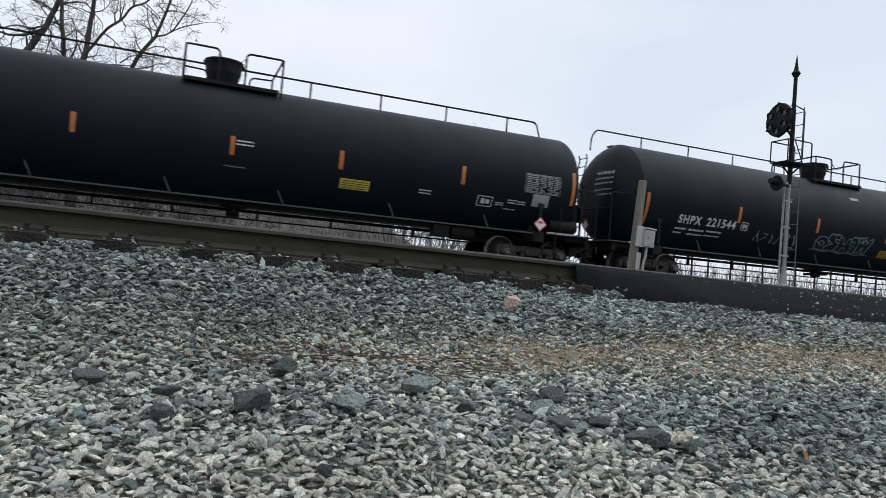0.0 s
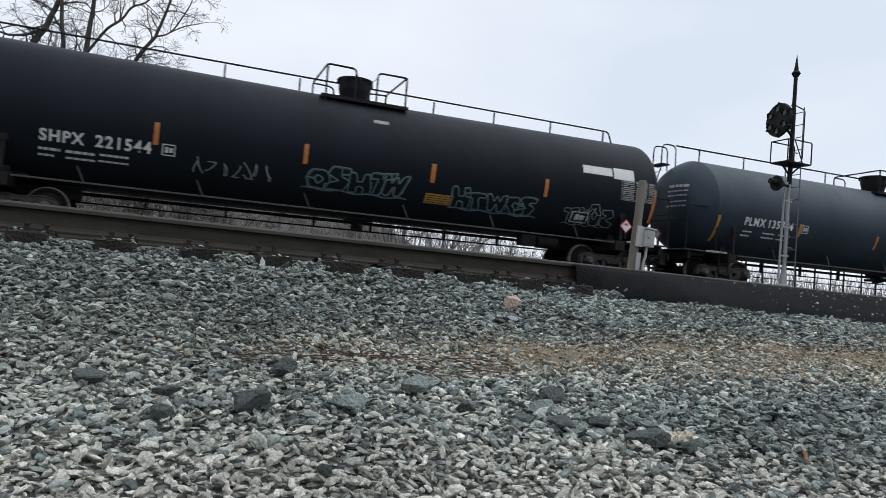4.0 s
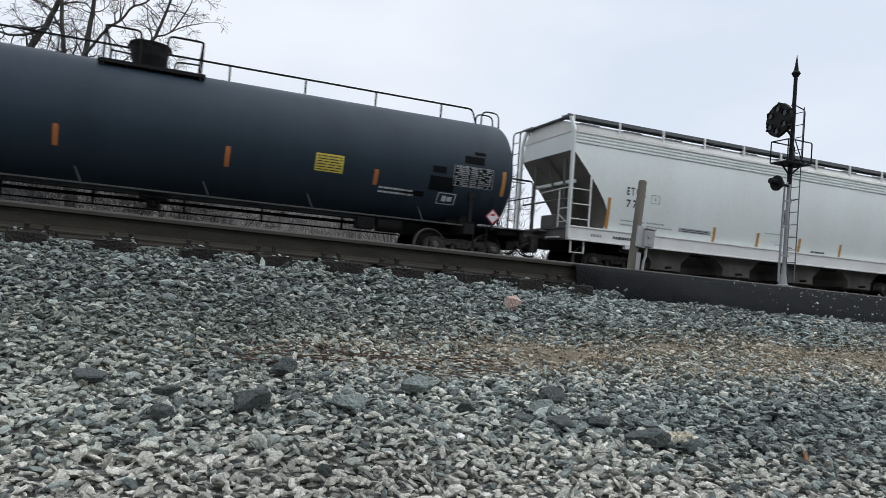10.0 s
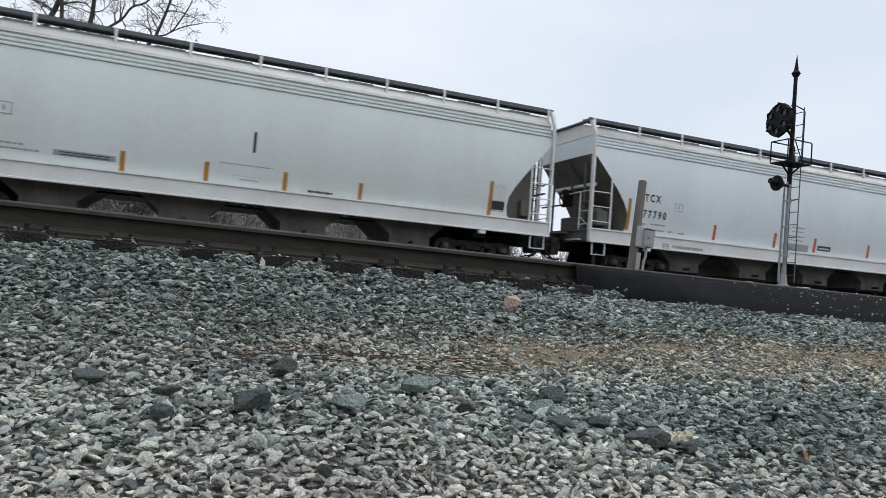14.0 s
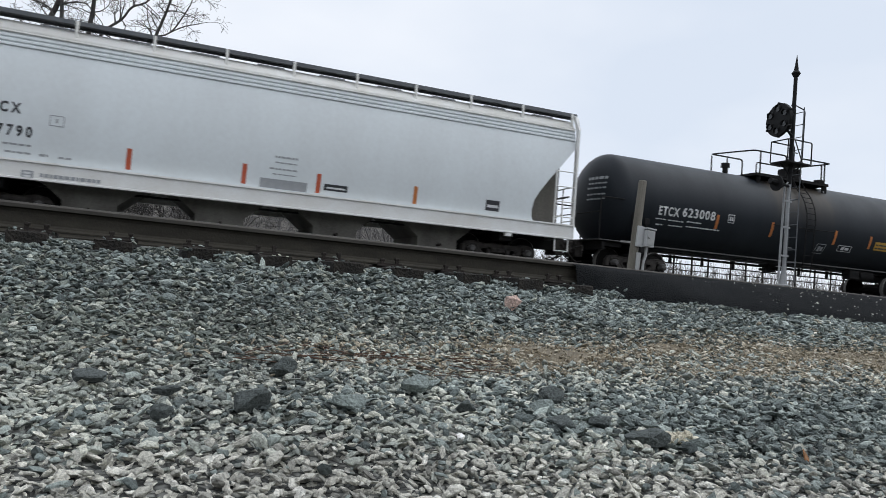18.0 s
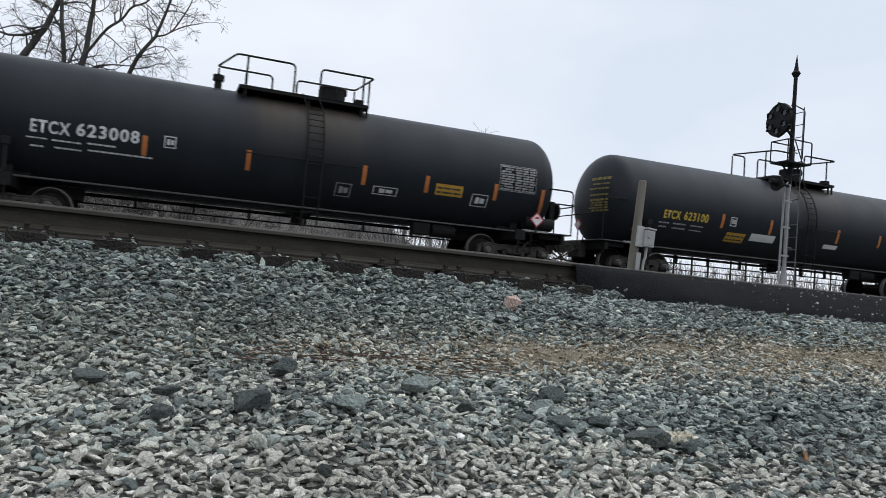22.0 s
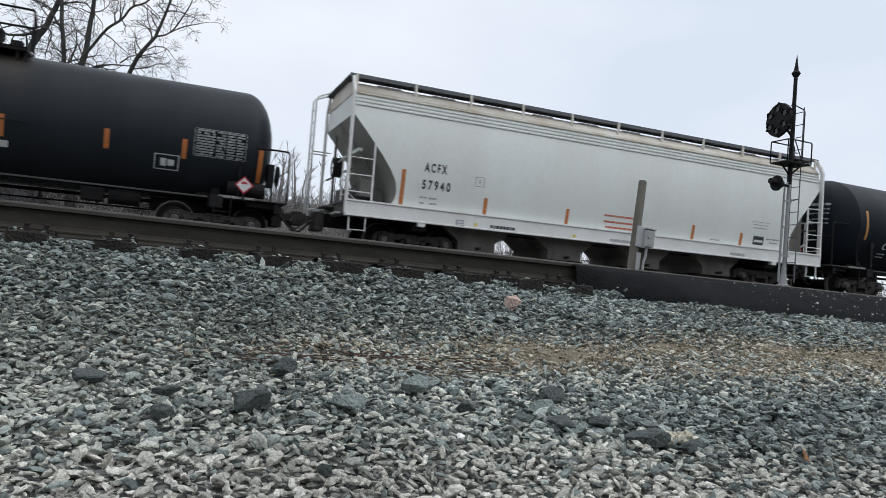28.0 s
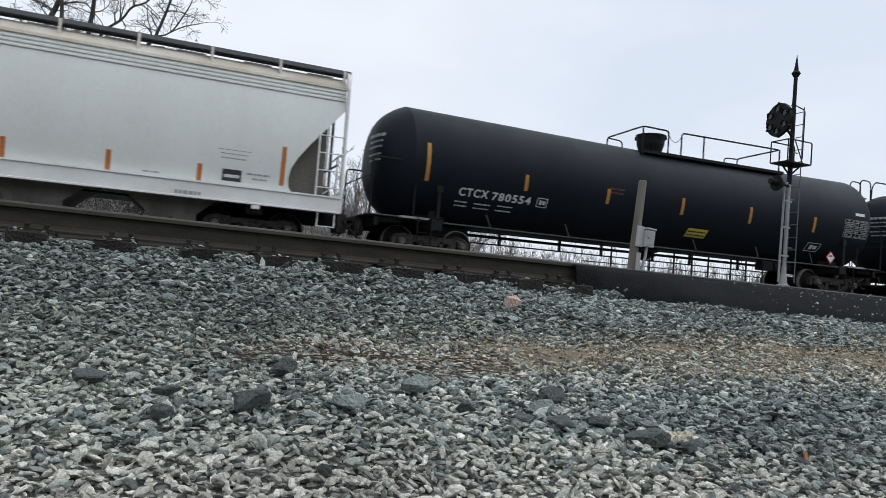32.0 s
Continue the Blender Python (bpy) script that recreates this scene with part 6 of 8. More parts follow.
# markings
strip(CAR_A, -3.44, -15.0, 1.5, ORANGE)
strip(CAR_A, 0.02, -16.0, 0.5, ORANGE)
strip(CAR_A, 2.72, -16.0, 1.3, ORANGE)
strip(CAR_A, 6.14, -14.6, 3.7, ORANGE)
strip(CAR_A, 9.66, -22.1, 13.4, ORANGE)
patch("sticker", CAR_A, 2.76, 3.55, -34.2, -23.9, YELLOW, lines=2)
patch("data_plate", CAR_A, 8.08, 9.20, -13.1, 5.4, GREYPAINT, lines=4)
patch("panel", CAR_A, 8.37, 8.90, -27.9, -14.5, GREYPAINT)
patch("label_box", CAR_A, 6.67, 7.14, -34.5, -23.2, WHITEPAINT, frame_only=True)
patch("stencil", CAR_A, 7.24, 7.50, -31.8, -27.5, WHITEPAINT, lines=2)
patch("stencil", CAR_A, 7.61, 7.90, -28.5, -23.0, WHITEPAINT, lines=2)
patch("stencil", CAR_A, 7.93, 8.17, -28.6, -23.7, WHITEPAINT, lines=2)
patch("stencil", CAR_A, 7.52, 7.91, -35.2, -33.7, WHITEPAINT, lines=2)
patch("stencil", CAR_A, 0.11, 0.51, -7.6, -1.6, WHITEPAINT, lines=2)
patch("stencil", CAR_A, -0.13, 0.39, -26.8, -25.9, WHITEPAINT, lines=2)
patch("stencil", CAR_A, 4.93, 5.28, -30.0, -23.9, WHITEPAINT, lines=2)
placard(CAR_A, 8.77, -49.7)
strip(CAR_B, -8.73, -35.0, -0.1, ORANGE)
strip(CAR_B, -5.06, -19.1, -1.1, ORANGE)
strip(CAR_B, -1.57, -17.9, -0.6, ORANGE)
strip(CAR_B, 1.86, -19.1, -2.1, ORANGE)
strip(CAR_B, 1.88, -19.5, -1.8, ORANGE)
strip(CAR_B, 5.36, -18.7, -1.1, ORANGE)
strip(CAR_B, 9.14, -32.9, 2.6, ORANGE)
tank_mark("SHPX", CAR_B, -7.44, -6.54, -27.4, 0.28, WHITEPAINT)
tank_mark("221544", CAR_B, -6.32, -5.14, -27.3, 0.29, WHITEPAINT)
patch("stencil", CAR_B, -7.45, -7.02, -36.3, -31.2, WHITEPAINT, lines=1)
patch("stencil", CAR_B, -6.91, -6.32, -36.6, -31.2, WHITEPAINT, lines=1)
patch("stencil", CAR_B, -6.21, -5.61, -35.5, -30.9, WHITEPAINT, lines=1)
patch("stencil", CAR_B, -7.46, -7.13, -41.4, -36.9, WHITEPAINT, lines=1)
patch("stencil", CAR_B, -6.90, -6.31, -41.6, -37.3, WHITEPAINT, lines=1)
patch("stencil", CAR_B, -6.24, -5.61, -40.6, -36.9, WHITEPAINT, lines=1)
patch("label_box", CAR_B, -4.91, -4.62, -26.7, -17.2, WHITEPAINT, frame_only=True)
patch("white_label", CAR_B, 0.17, 0.58, 30.6, 34.6, PLATEPRINT)
patch("sticker", CAR_B, 1.77, 2.57, -40.5, -29.8, OCHRE, lines=2)
patch("white_bar", CAR_B, 6.56, 7.58, 10.9, 19.4, WHITEPAINT)
patch("white_bar", CAR_B, 7.64, 8.37, 8.9, 20.7, WHITEPAINT)
patch("data_plate", CAR_B, 7.94, 9.13, -11.1, 8.3, GREYPAINT, lines=4)
patch("label_box", CAR_B, 6.39, 6.97, -42.1, -29.5, WHITEPAINT, frame_only=True)
placard(CAR_B, 8.36, -39.5)
strip(CAR_C, -9.14, -46.5, -12.2, AMBER)
strip(CAR_C, -5.60, -26.5, -9.7, AMBER)
strip(CAR_C, -1.83, -30.3, -12.4, ORANGE)
strip(CAR_C, 1.87, -29.8, -11.5, ORANGE)
strip(CAR_C, 5.62, -28.8, -13.8, ORANGE)
tank_mark("PLMX", CAR_C, -8.05, -7.17, -20.0, 0.28, WHITEPAINT)
tank_mark("135784", CAR_C, -7.02, -5.94, -19.9, 0.28, WHITEPAINT)
patch("stencil", CAR_C, -8.03, -7.63, -29.1, -25.6, WHITEPAINT, lines=1)
patch("stencil", CAR_C, -8.05, -7.69, -34.8, -30.8, WHITEPAINT, lines=1)
patch("stencil", CAR_C, -7.16, -6.61, -29.0, -25.1, WHITEPAINT, lines=1)
patch("stencil", CAR_C, -6.46, -5.95, -29.2, -25.1, WHITEPAINT, lines=1)
patch("stencil", CAR_C, -7.15, -6.62, -34.9, -30.4, WHITEPAINT, lines=1)
patch("stencil", CAR_C, -6.49, -5.96, -34.8, -31.0, WHITEPAINT, lines=1)
patch("label_box", CAR_C, -5.52, -5.23, -20.9, -10.8, WHITEPAINT, frame_only=True)
patch("sticker", CAR_C, 4.00, 4.72, -22.3, -6.0, YELLOW, lines=3)
patch("stencil", CAR_C, 5.75, 6.73, -36.9, -28.1, WHITEPAINT, lines=2)
patch("label_box", CAR_C, 7.44, 7.97, -40.5, -27.9, WHITEPAINT, frame_only=True)
patch("data_plate", CAR_C, 7.80, 8.96, -18.7, 0.5, GREYPAINT, lines=4)
patch("dark_panel", CAR_C, 7.12, 7.84, -26.5, -12.3, PLATEDARK)
patch("dark_panel", CAR_C, 7.17, 7.56, -9.0, -2.5, PLATEDARK)
patch("dark_panel", CAR_C, 6.45, 7.03, -35.0, -29.5, PLATEDARK)
patch("dark_panel", CAR_C, 8.38, 8.72, 13.5, 17.0, PLATEDARK)
patch("dark_panel", CAR_C, 8.08, 8.68, 3.9, 11.7, PLATEDARK)
placard(CAR_C, 9.18, -50.1)
strip(CAR_C, 9.31, -24.3, 0.7, AMBER)
strip(CAR_F, -6.65, -40.6, -6.4, ORANGE)
strip(CAR_F, -3.62, -25.1, -7.2, ORANGE)
strip(CAR_F, -1.26, -26.5, -7.1, ORANGE)
strip(CAR_F, 1.69, -26.2, -6.7, ORANGE)
strip(CAR_F, 3.45, -26.0, -8.3, ORANGE)
strip(CAR_F, 5.51, -24.9, -7.0, ORANGE)
strip(CAR_F, 7.01, -36.4, -6.4, ORANGE)
tank_mark("ETCX", CAR_F, -5.96, -5.17, -16.7, 0.29, WHITEPAINT)
tank_mark("623008", CAR_F, -5.05, -3.74, -15.4, 0.30, WHITEPAINT)
patch("stencil", CAR_F, -6.03, -5.63, -22.8, -19.9, WHITEPAINT, lines=1)
patch("stencil", CAR_F, -5.53, -4.94, -23.3, -20.0, WHITEPAINT, lines=1)
patch("stencil", CAR_F, -4.81, -4.23, -22.4, -18.9, WHITEPAINT, lines=1)
patch("stencil", CAR_F, -5.95, -5.67, -30.2, -26.6, WHITEPAINT, lines=1)
patch("stencil", CAR_F, -5.47, -4.93, -29.6, -26.3, WHITEPAINT, lines=1)
patch("stencil", CAR_F, -4.79, -3.43, -28.4, -25.0, WHITEPAINT, lines=1)
patch("label_box", CAR_F, -3.20, -2.94, -15.4, -4.9, WHITEPAINT, frame_only=True)
patch("label_box", CAR_F, 1.99, 2.66, -34.6, -25.4, WHITEPAINT, frame_only=True)
patch("sticker", CAR_F, 3.72, 4.52, -26.7, -14.6, OCHRE, lines=1)
patch("label_box", CAR_F, 4.82, 5.32, -34.6, -20.4, WHITEPAINT, frame_only=True)
patch("label_box", CAR_F, 0.99, 1.41, -42.1, -26.9, GREYPAINT, frame_only=True)
patch("data_plate", CAR_F, 5.61, 6.74, -12.3, 14.7, GREYPAINT, lines=4)
placard(CAR_F, 6.96, -42.7)
strip(CAR_G, -6.72, -39.8, -4.1, ORANGE)
strip(CAR_G, -3.45, -22.8, -5.2, ORANGE)
strip(CAR_G, -1.38, -23.5, -5.0, ORANGE)
strip(CAR_G, 1.75, -24.1, -5.4, ORANGE)
strip(CAR_G, 3.84, -22.9, -5.6, ORANGE)
strip(CAR_G, 5.52, -23.3, -5.3, ORANGE)
strip(CAR_G, 7.30, -38.6, -6.1, ORANGE)
tank_mark("ETCX", CAR_G, -5.80, -5.16, -19.5, 0.27, YELLOWPAINT)
tank_mark("623100", CAR_G, -5.02, -4.05, -19.1, 0.28, YELLOWPAINT)
patch("stencil", CAR_G, -5.92, -5.53, -27.0, -23.1, GREYPAINT, lines=1)
patch("stencil", CAR_G, -5.37, -4.87, -26.9, -22.6, GREYPAINT, lines=1)
patch("stencil", CAR_G, -4.68, -4.17, -26.7, -23.1, GREYPAINT, lines=1)
patch("stencil", CAR_G, -5.86, -5.56, -32.1, -28.3, GREYPAINT, lines=1)
patch("stencil", CAR_G, -5.36, -4.85, -32.7, -28.5, GREYPAINT, lines=1)
patch("stencil", CAR_G, -4.67, -4.16, -32.6, -29.2, GREYPAINT, lines=1)
patch("sticker", CAR_G, -3.14, -2.35, -40.5, -27.0, OCHRE, lines=1)
patch("white_label", CAR_G, -2.12, -1.05, -35.1, -24.8, WHITEPAINT)
patch("white_label", CAR_G, 1.23, 1.89, -33.3, -27.2, WHITEPAINT)
patch("label_box", CAR_G, -3.13, -2.88, -18.9, -7.7, WHITEPAINT, frame_only=True)
patch("label_box", CAR_G, 4.88, 5.43, -36.0, -21.0, WHITEPAINT, frame_only=True)
patch("data_plate", CAR_G, 5.74, 6.92, -18.2, 6.0, GREYPAINT, lines=4)
placard(CAR_G, 7.06, -43.3)
strip(CAR_I, -8.14, -20.5, 15.5, AMBER)
strip(CAR_I, -5.13, -17.0, -0.8, AMBER)
strip(CAR_I, -2.35, -18.5, -2.2, AMBER)
strip(CAR_I, 0.44, -19.2, -0.4, AMBER)
strip(CAR_I, 3.23, -19.2, -0.1, AMBER)
strip(CAR_I, 6.11, -19.8, -1.3, AMBER)
tank_mark("CTCX", CAR_I, -7.13, -6.23, -30.5, 0.24, WHITEPAINT)
tank_mark("780554", CAR_I, -6.12, -4.88, -31.1, 0.24, WHITEPAINT)
patch("stencil", CAR_I, -7.18, -6.78, -38.6, -35.4, WHITEPAINT, lines=1)
patch("stencil", CAR_I, -6.60, -6.08, -39.0, -35.5, WHITEPAINT, lines=1)
patch("stencil", CAR_I, -5.86, -5.39, -38.0, -35.0, WHITEPAINT, lines=1)
patch("stencil", CAR_I, -7.16, -6.80, -43.4, -39.9, WHITEPAINT, lines=1)
patch("stencil", CAR_I, -6.58, -6.07, -43.8, -40.8, WHITEPAINT, lines=1)
patch("stencil", CAR_I, -5.90, -5.41, -43.8, -40.2, WHITEPAINT, lines=1)
patch("label_box", CAR_I, -4.68, -4.34, -32.1, -21.9, WHITEPAINT, frame_only=True)
patch("sticker", CAR_I, 0.91, 1.72, -45.5, -33.4, YELLOW, lines=1)
patch("data_plate", CAR_I, 7.55, 8.70, -20.1, 1.0, GREYPAINT, lines=4)
patch("label_box", CAR_I, 6.12, 6.74, -45.6, -32.9, WHITEPAINT, frame_only=True)
patch("stencil", CAR_I, -2.30, -1.79, -8.0, 0.6, DARKRED, lines=2)
placard(CAR_I, 7.12, -53.4)
patch("white_label", CAR_I, 8.05, 8.50, 7.0, 10.5, WHITEPAINT)
side_strip(CAR_D, -6.98, 1.41, 2.34, AMBER)
side_strip(CAR_D, -2.89, 1.40, 1.86, AMBER)
side_strip(CAR_D, -1.05, 1.41, 1.86, AMBER)
side_strip(CAR_D, 0.82, 1.39, 1.85, AMBER)
side_strip(CAR_D, 2.76, 1.39, 1.82, AMBER)
side_strip(CAR_D, 6.47, 1.39, 2.34, AMBER)
side_mark("ETCX", CAR_D, -6.38, -5.68, 2.49, 0.25, DARKPAINT)
side_mark("774", CAR_D, -6.37, -5.75, 2.12, 0.24, DARKPAINT)
side_patch("label_box", CAR_D, -5.47, -5.15, 2.33, 2.60, GREYPAINT, frame_only=True)
side_patch("stencil", CAR_D, -6.51, -5.65, 1.68, 1.75, GREYPAINT, lines=1)
side_patch("stencil", CAR_D, -5.55, -4.88, 1.69, 1.76, GREYPAINT, lines=1)
side_patch("stencil", CAR_D, -6.50, -5.64, 1.55, 1.63, GREYPAINT, lines=1)
side_patch("stencil", CAR_D, -5.54, -4.57, 1.58, 1.65, GREYPAINT, lines=1)
side_patch("stencil", CAR_D, -0.78, 0.49, 1.87, 1.91, GREYPAINT, lines=1)
side_patch("stencil", CAR_D, -0.48, 0.23, 1.62, 1.63, GREYPAINT, lines=1)
side_patch("stencil", CAR_D, -0.28, 0.16, 1.52, 1.56, GREYPAINT, lines=1)
side_patch("stencil", CAR_D, 1.41, 2.04, 1.41, 1.50, DARKPAINT, lines=1)
side_patch("data_plate", CAR_D, 6.56, 6.93, 1.54, 2.28, WHITEPAINT)
side_patch("black_plate", CAR_D, 6.53, 6.92, 1.53, 1.81, DARKPAINT)
side_patch("scratch", CAR_D, -0.03, 0.04, 2.22, 2.73, DARKPAINT)
side_patch("faded_panel", CAR_D, -4.30, -3.03, 1.58, 1.71, GREYPAINT, lines=2)
side_strip(CAR_E, -6.95, 1.44, 2.40, AMBER)
side_strip(CAR_E, -3.59, 1.45, 1.93, REDREF)
side_strip(CAR_E, -1.01, 1.45, 1.93, REDREF)
side_strip(CAR_E, 0.82, 1.44, 1.92, REDREF)
side_strip(CAR_E, 3.43, 1.46, 1.92, ORANGE)
side_mark("ETCX", CAR_E, -6.59, -5.81, 2.37, 0.24, DARKPAINT)
side_mark("277790", CAR_E, -6.62, -5.56, 1.87, 0.25, DARKPAINT)
side_patch("stencil", CAR_E, -6.64, -6.29, 1.65, 1.72, GREYPAINT, lines=1)
side_patch("stencil", CAR_E, -6.11, -5.56, 1.67, 1.74, GREYPAINT, lines=1)
side_patch("stencil", CAR_E, -6.65, -6.32, 1.47, 1.56, GREYPAINT, lines=1)
side_patch("stencil", CAR_E, -6.06, -5.54, 1.50, 1.57, GREYPAINT, lines=1)
side_patch("stencil", CAR_E, -5.40, -5.22, 1.49, 1.58, GREYPAINT, lines=1)
side_patch("stencil", CAR_E, -5.02, -4.75, 1.49, 1.56, GREYPAINT, lines=1)
side_patch("stencil", CAR_E, -0.31, 0.28, 2.16, 2.24, GREYPAINT, lines=1)
side_patch("stencil", CAR_E, -0.30, 0.26, 2.04, 2.09, GREYPAINT, lines=1)
side_patch("stencil", CAR_E, -0.42, 0.25, 1.87, 1.94, GREYPAINT, lines=1)
side_patch("stencil", CAR_E, -0.34, 0.26, 1.75, 1.80, GREYPAINT, lines=1)
side_patch("label_box", CAR_E, -5.25, -4.96, 2.20, 2.44, GREYPAINT, frame_only=True)
side_patch("grey_panel", CAR_E, -0.62, 0.54, 1.42, 1.65, GREYPAINT)
side_patch("black_plate", CAR_E, 0.97, 1.58, 1.53, 1.69, DARKPAINT, lines=1)
side_patch("black_plate", CAR_E, 5.52, 5.94, 1.52, 1.81, DARKPAINT, lines=1)
side_strip(CAR_H, -6.83, 1.40, 2.33, ORANGE)
side_strip(CAR_H, -4.37, 1.38, 1.85, ORANGE)
side_strip(CAR_H, -1.72, 1.41, 1.84, ORANGE)
side_strip(CAR_H, 0.82, 1.38, 1.84, ORANGE)
side_strip(CAR_H, 2.91, 1.37, 1.85, ORANGE)
side_strip(CAR_H, 4.89, 1.40, 1.80, ORANGE)
side_strip(CAR_H, 6.83, 1.51, 2.47, ORANGE)
side_mark("ACFX", CAR_H, -6.26, -5.61, 2.34, 0.25, DARKPAINT)
side_mark("57940", CAR_H, -6.29, -5.47, 1.87, 0.26, DARKPAINT)
side_patch("label_box", CAR_H, -4.75, -4.47, 2.13, 2.40, GREYPAINT, frame_only=True)
side_patch("stencil", CAR_H, -6.32, -6.12, 1.62, 1.69, GREYPAINT, lines=1)
side_patch("stencil", CAR_H, -6.06, -5.81, 1.61, 1.69, GREYPAINT, lines=1)
side_patch("stencil", CAR_H, -6.31, -6.15, 1.47, 1.54, GREYPAINT, lines=1)
side_patch("stencil", CAR_H, -6.02, -5.80, 1.47, 1.55, GREYPAINT, lines=1)
side_patch("stencil", CAR_H, -0.45, 0.82, 1.76, 1.85, REDREF, lines=1)
side_patch("stencil", CAR_H, -0.44, 0.74, 1.58, 1.67, REDREF, lines=1)
side_patch("stencil", CAR_H, -0.36, 0.72, 1.42, 1.51, REDREF, lines=1)
side_patch("black_plate", CAR_H, 5.41, 5.86, 1.47, 1.75, DARKPAINT, lines=1)
side_patch("stencil", CAR_H, 5.28, 6.03, 2.20, 2.23, GREYPAINT, lines=1)
side_patch("stencil", CAR_H, 5.34, 5.96, 2.10, 2.14, GREYPAINT, lines=1)
side_patch("stencil", CAR_H, 5.35, 5.94, 1.99, 2.04, GREYPAINT, lines=1)
side_patch("stencil", CAR_H, 5.98, 6.54, 1.66, 1.73, GREYPAINT, lines=1)
side_patch("stencil", CAR_H, 6.12, 6.47, 1.55, 1.62, GREYPAINT, lines=1)
side_patch("stencil", CAR_H, 3.64, 4.02, 1.44, 1.50, GREYPAINT, lines=1)


# ================= signal, post, crossing =================
def rise_ends(car, k):
    """Tips both halves of a tank up from its middle, with all that is fixed to it."""
    h = car["h"]
    for ob in car.children_recursive:
        if ob.type == "MESH" and ob.data.users == 1:
            for v in ob.data.vertices:
                if v.co.z > 1.2:
                    v.co.z += k * min(1.2, abs(v.co.x) / h) * min(1.0, (v.co.z - 1.2) / 2.9)


rise_ends(CAR_B, 0.07)
rise_ends(CAR_I, 0.11)


def sill_mark(kind, car, x0, x1, z, material):
    """Small marks on the sill of a hopper: worn lettering as bars, a framed plate, a dot."""
    y = -HOPPER_W - 0.036
    z = min(1.25, max(1.07, z))
    bm = B()
    if kind == "stencil":
        rng = random.Random(int(abs(x0) * 100))
        u = x0
        while u < x1 - 0.02:
            w = min(rng.uniform(0.05, 0.11), x1 - u)
            box(bm, u, u + w, y, y + 0.01, z - 0.04, z + 0.04)
            u += w + 0.02
        tagged(part("sill_lettering", bm, material, car), kind="stuff")
    elif kind == "plate":
        box(bm, x0, x1, y - 0.004, y + 0.01, z - 0.065, z + 0.085)
        p = part("sill_plate", bm, material, car)
        bm = B()
        box(bm, x0 + 0.04, x1 - 0.04, y - 0.008, y, z + 0.01, z + 0.05)
        part("print", bm, WHITEPAINT, p)
        bm = B()
        box(bm, x0 + 0.04, x1 - 0.04, y - 0.008, y, z - 0.06, z - 0.02)
        part("print", bm, WHITEPAINT, p)
    else:
        extrude(bm, [((x0 + x1) / 2 + 0.05 * math.cos(k * 0.6283), z + 0.05 * math.sin(k * 0.6283)) for k in range(10)], y, y + 0.01)
        bmesh.ops.recalc_face_normals(bm, faces=bm.faces)
        part("yellow_dot", bm, material, car)


sill_mark("stencil", CAR_D, -6.81, -5.88, 1.15, DARKPAINT)
sill_mark("plate", CAR_D, -5.59, -5.33, 1.07, DARKPAINT)
sill_mark("stencil", CAR_D, -7.59, -7.20, 1.15, GREYPAINT)
sill_mark("plate", CAR_E, -5.68, -5.45, 1.07, GREYPAINT)
sill_mark("stencil", CAR_E, -5.32, -4.10, 1.08, GREYPAINT)
sill_mark("plate", CAR_H, -5.26, -5.03, 1.06, GREYPAINT)
sill_mark("dot", CAR_H, -4.72, -4.62, 1.06, YELLOW)
sill_mark("dot", CAR_H, -1.56, -1.45, 1.05, YELLOW)
sill_mark("stencil", CAR_H, -4.22, -3.42, 1.07, DARKPAINT)
sill_mark("stencil", CAR_H, -0.26, 0.62, 1.06, GREYPAINT)
sill_mark("stencil", CAR_H, 4.38, 4.96, 1.06, GREYPAINT)


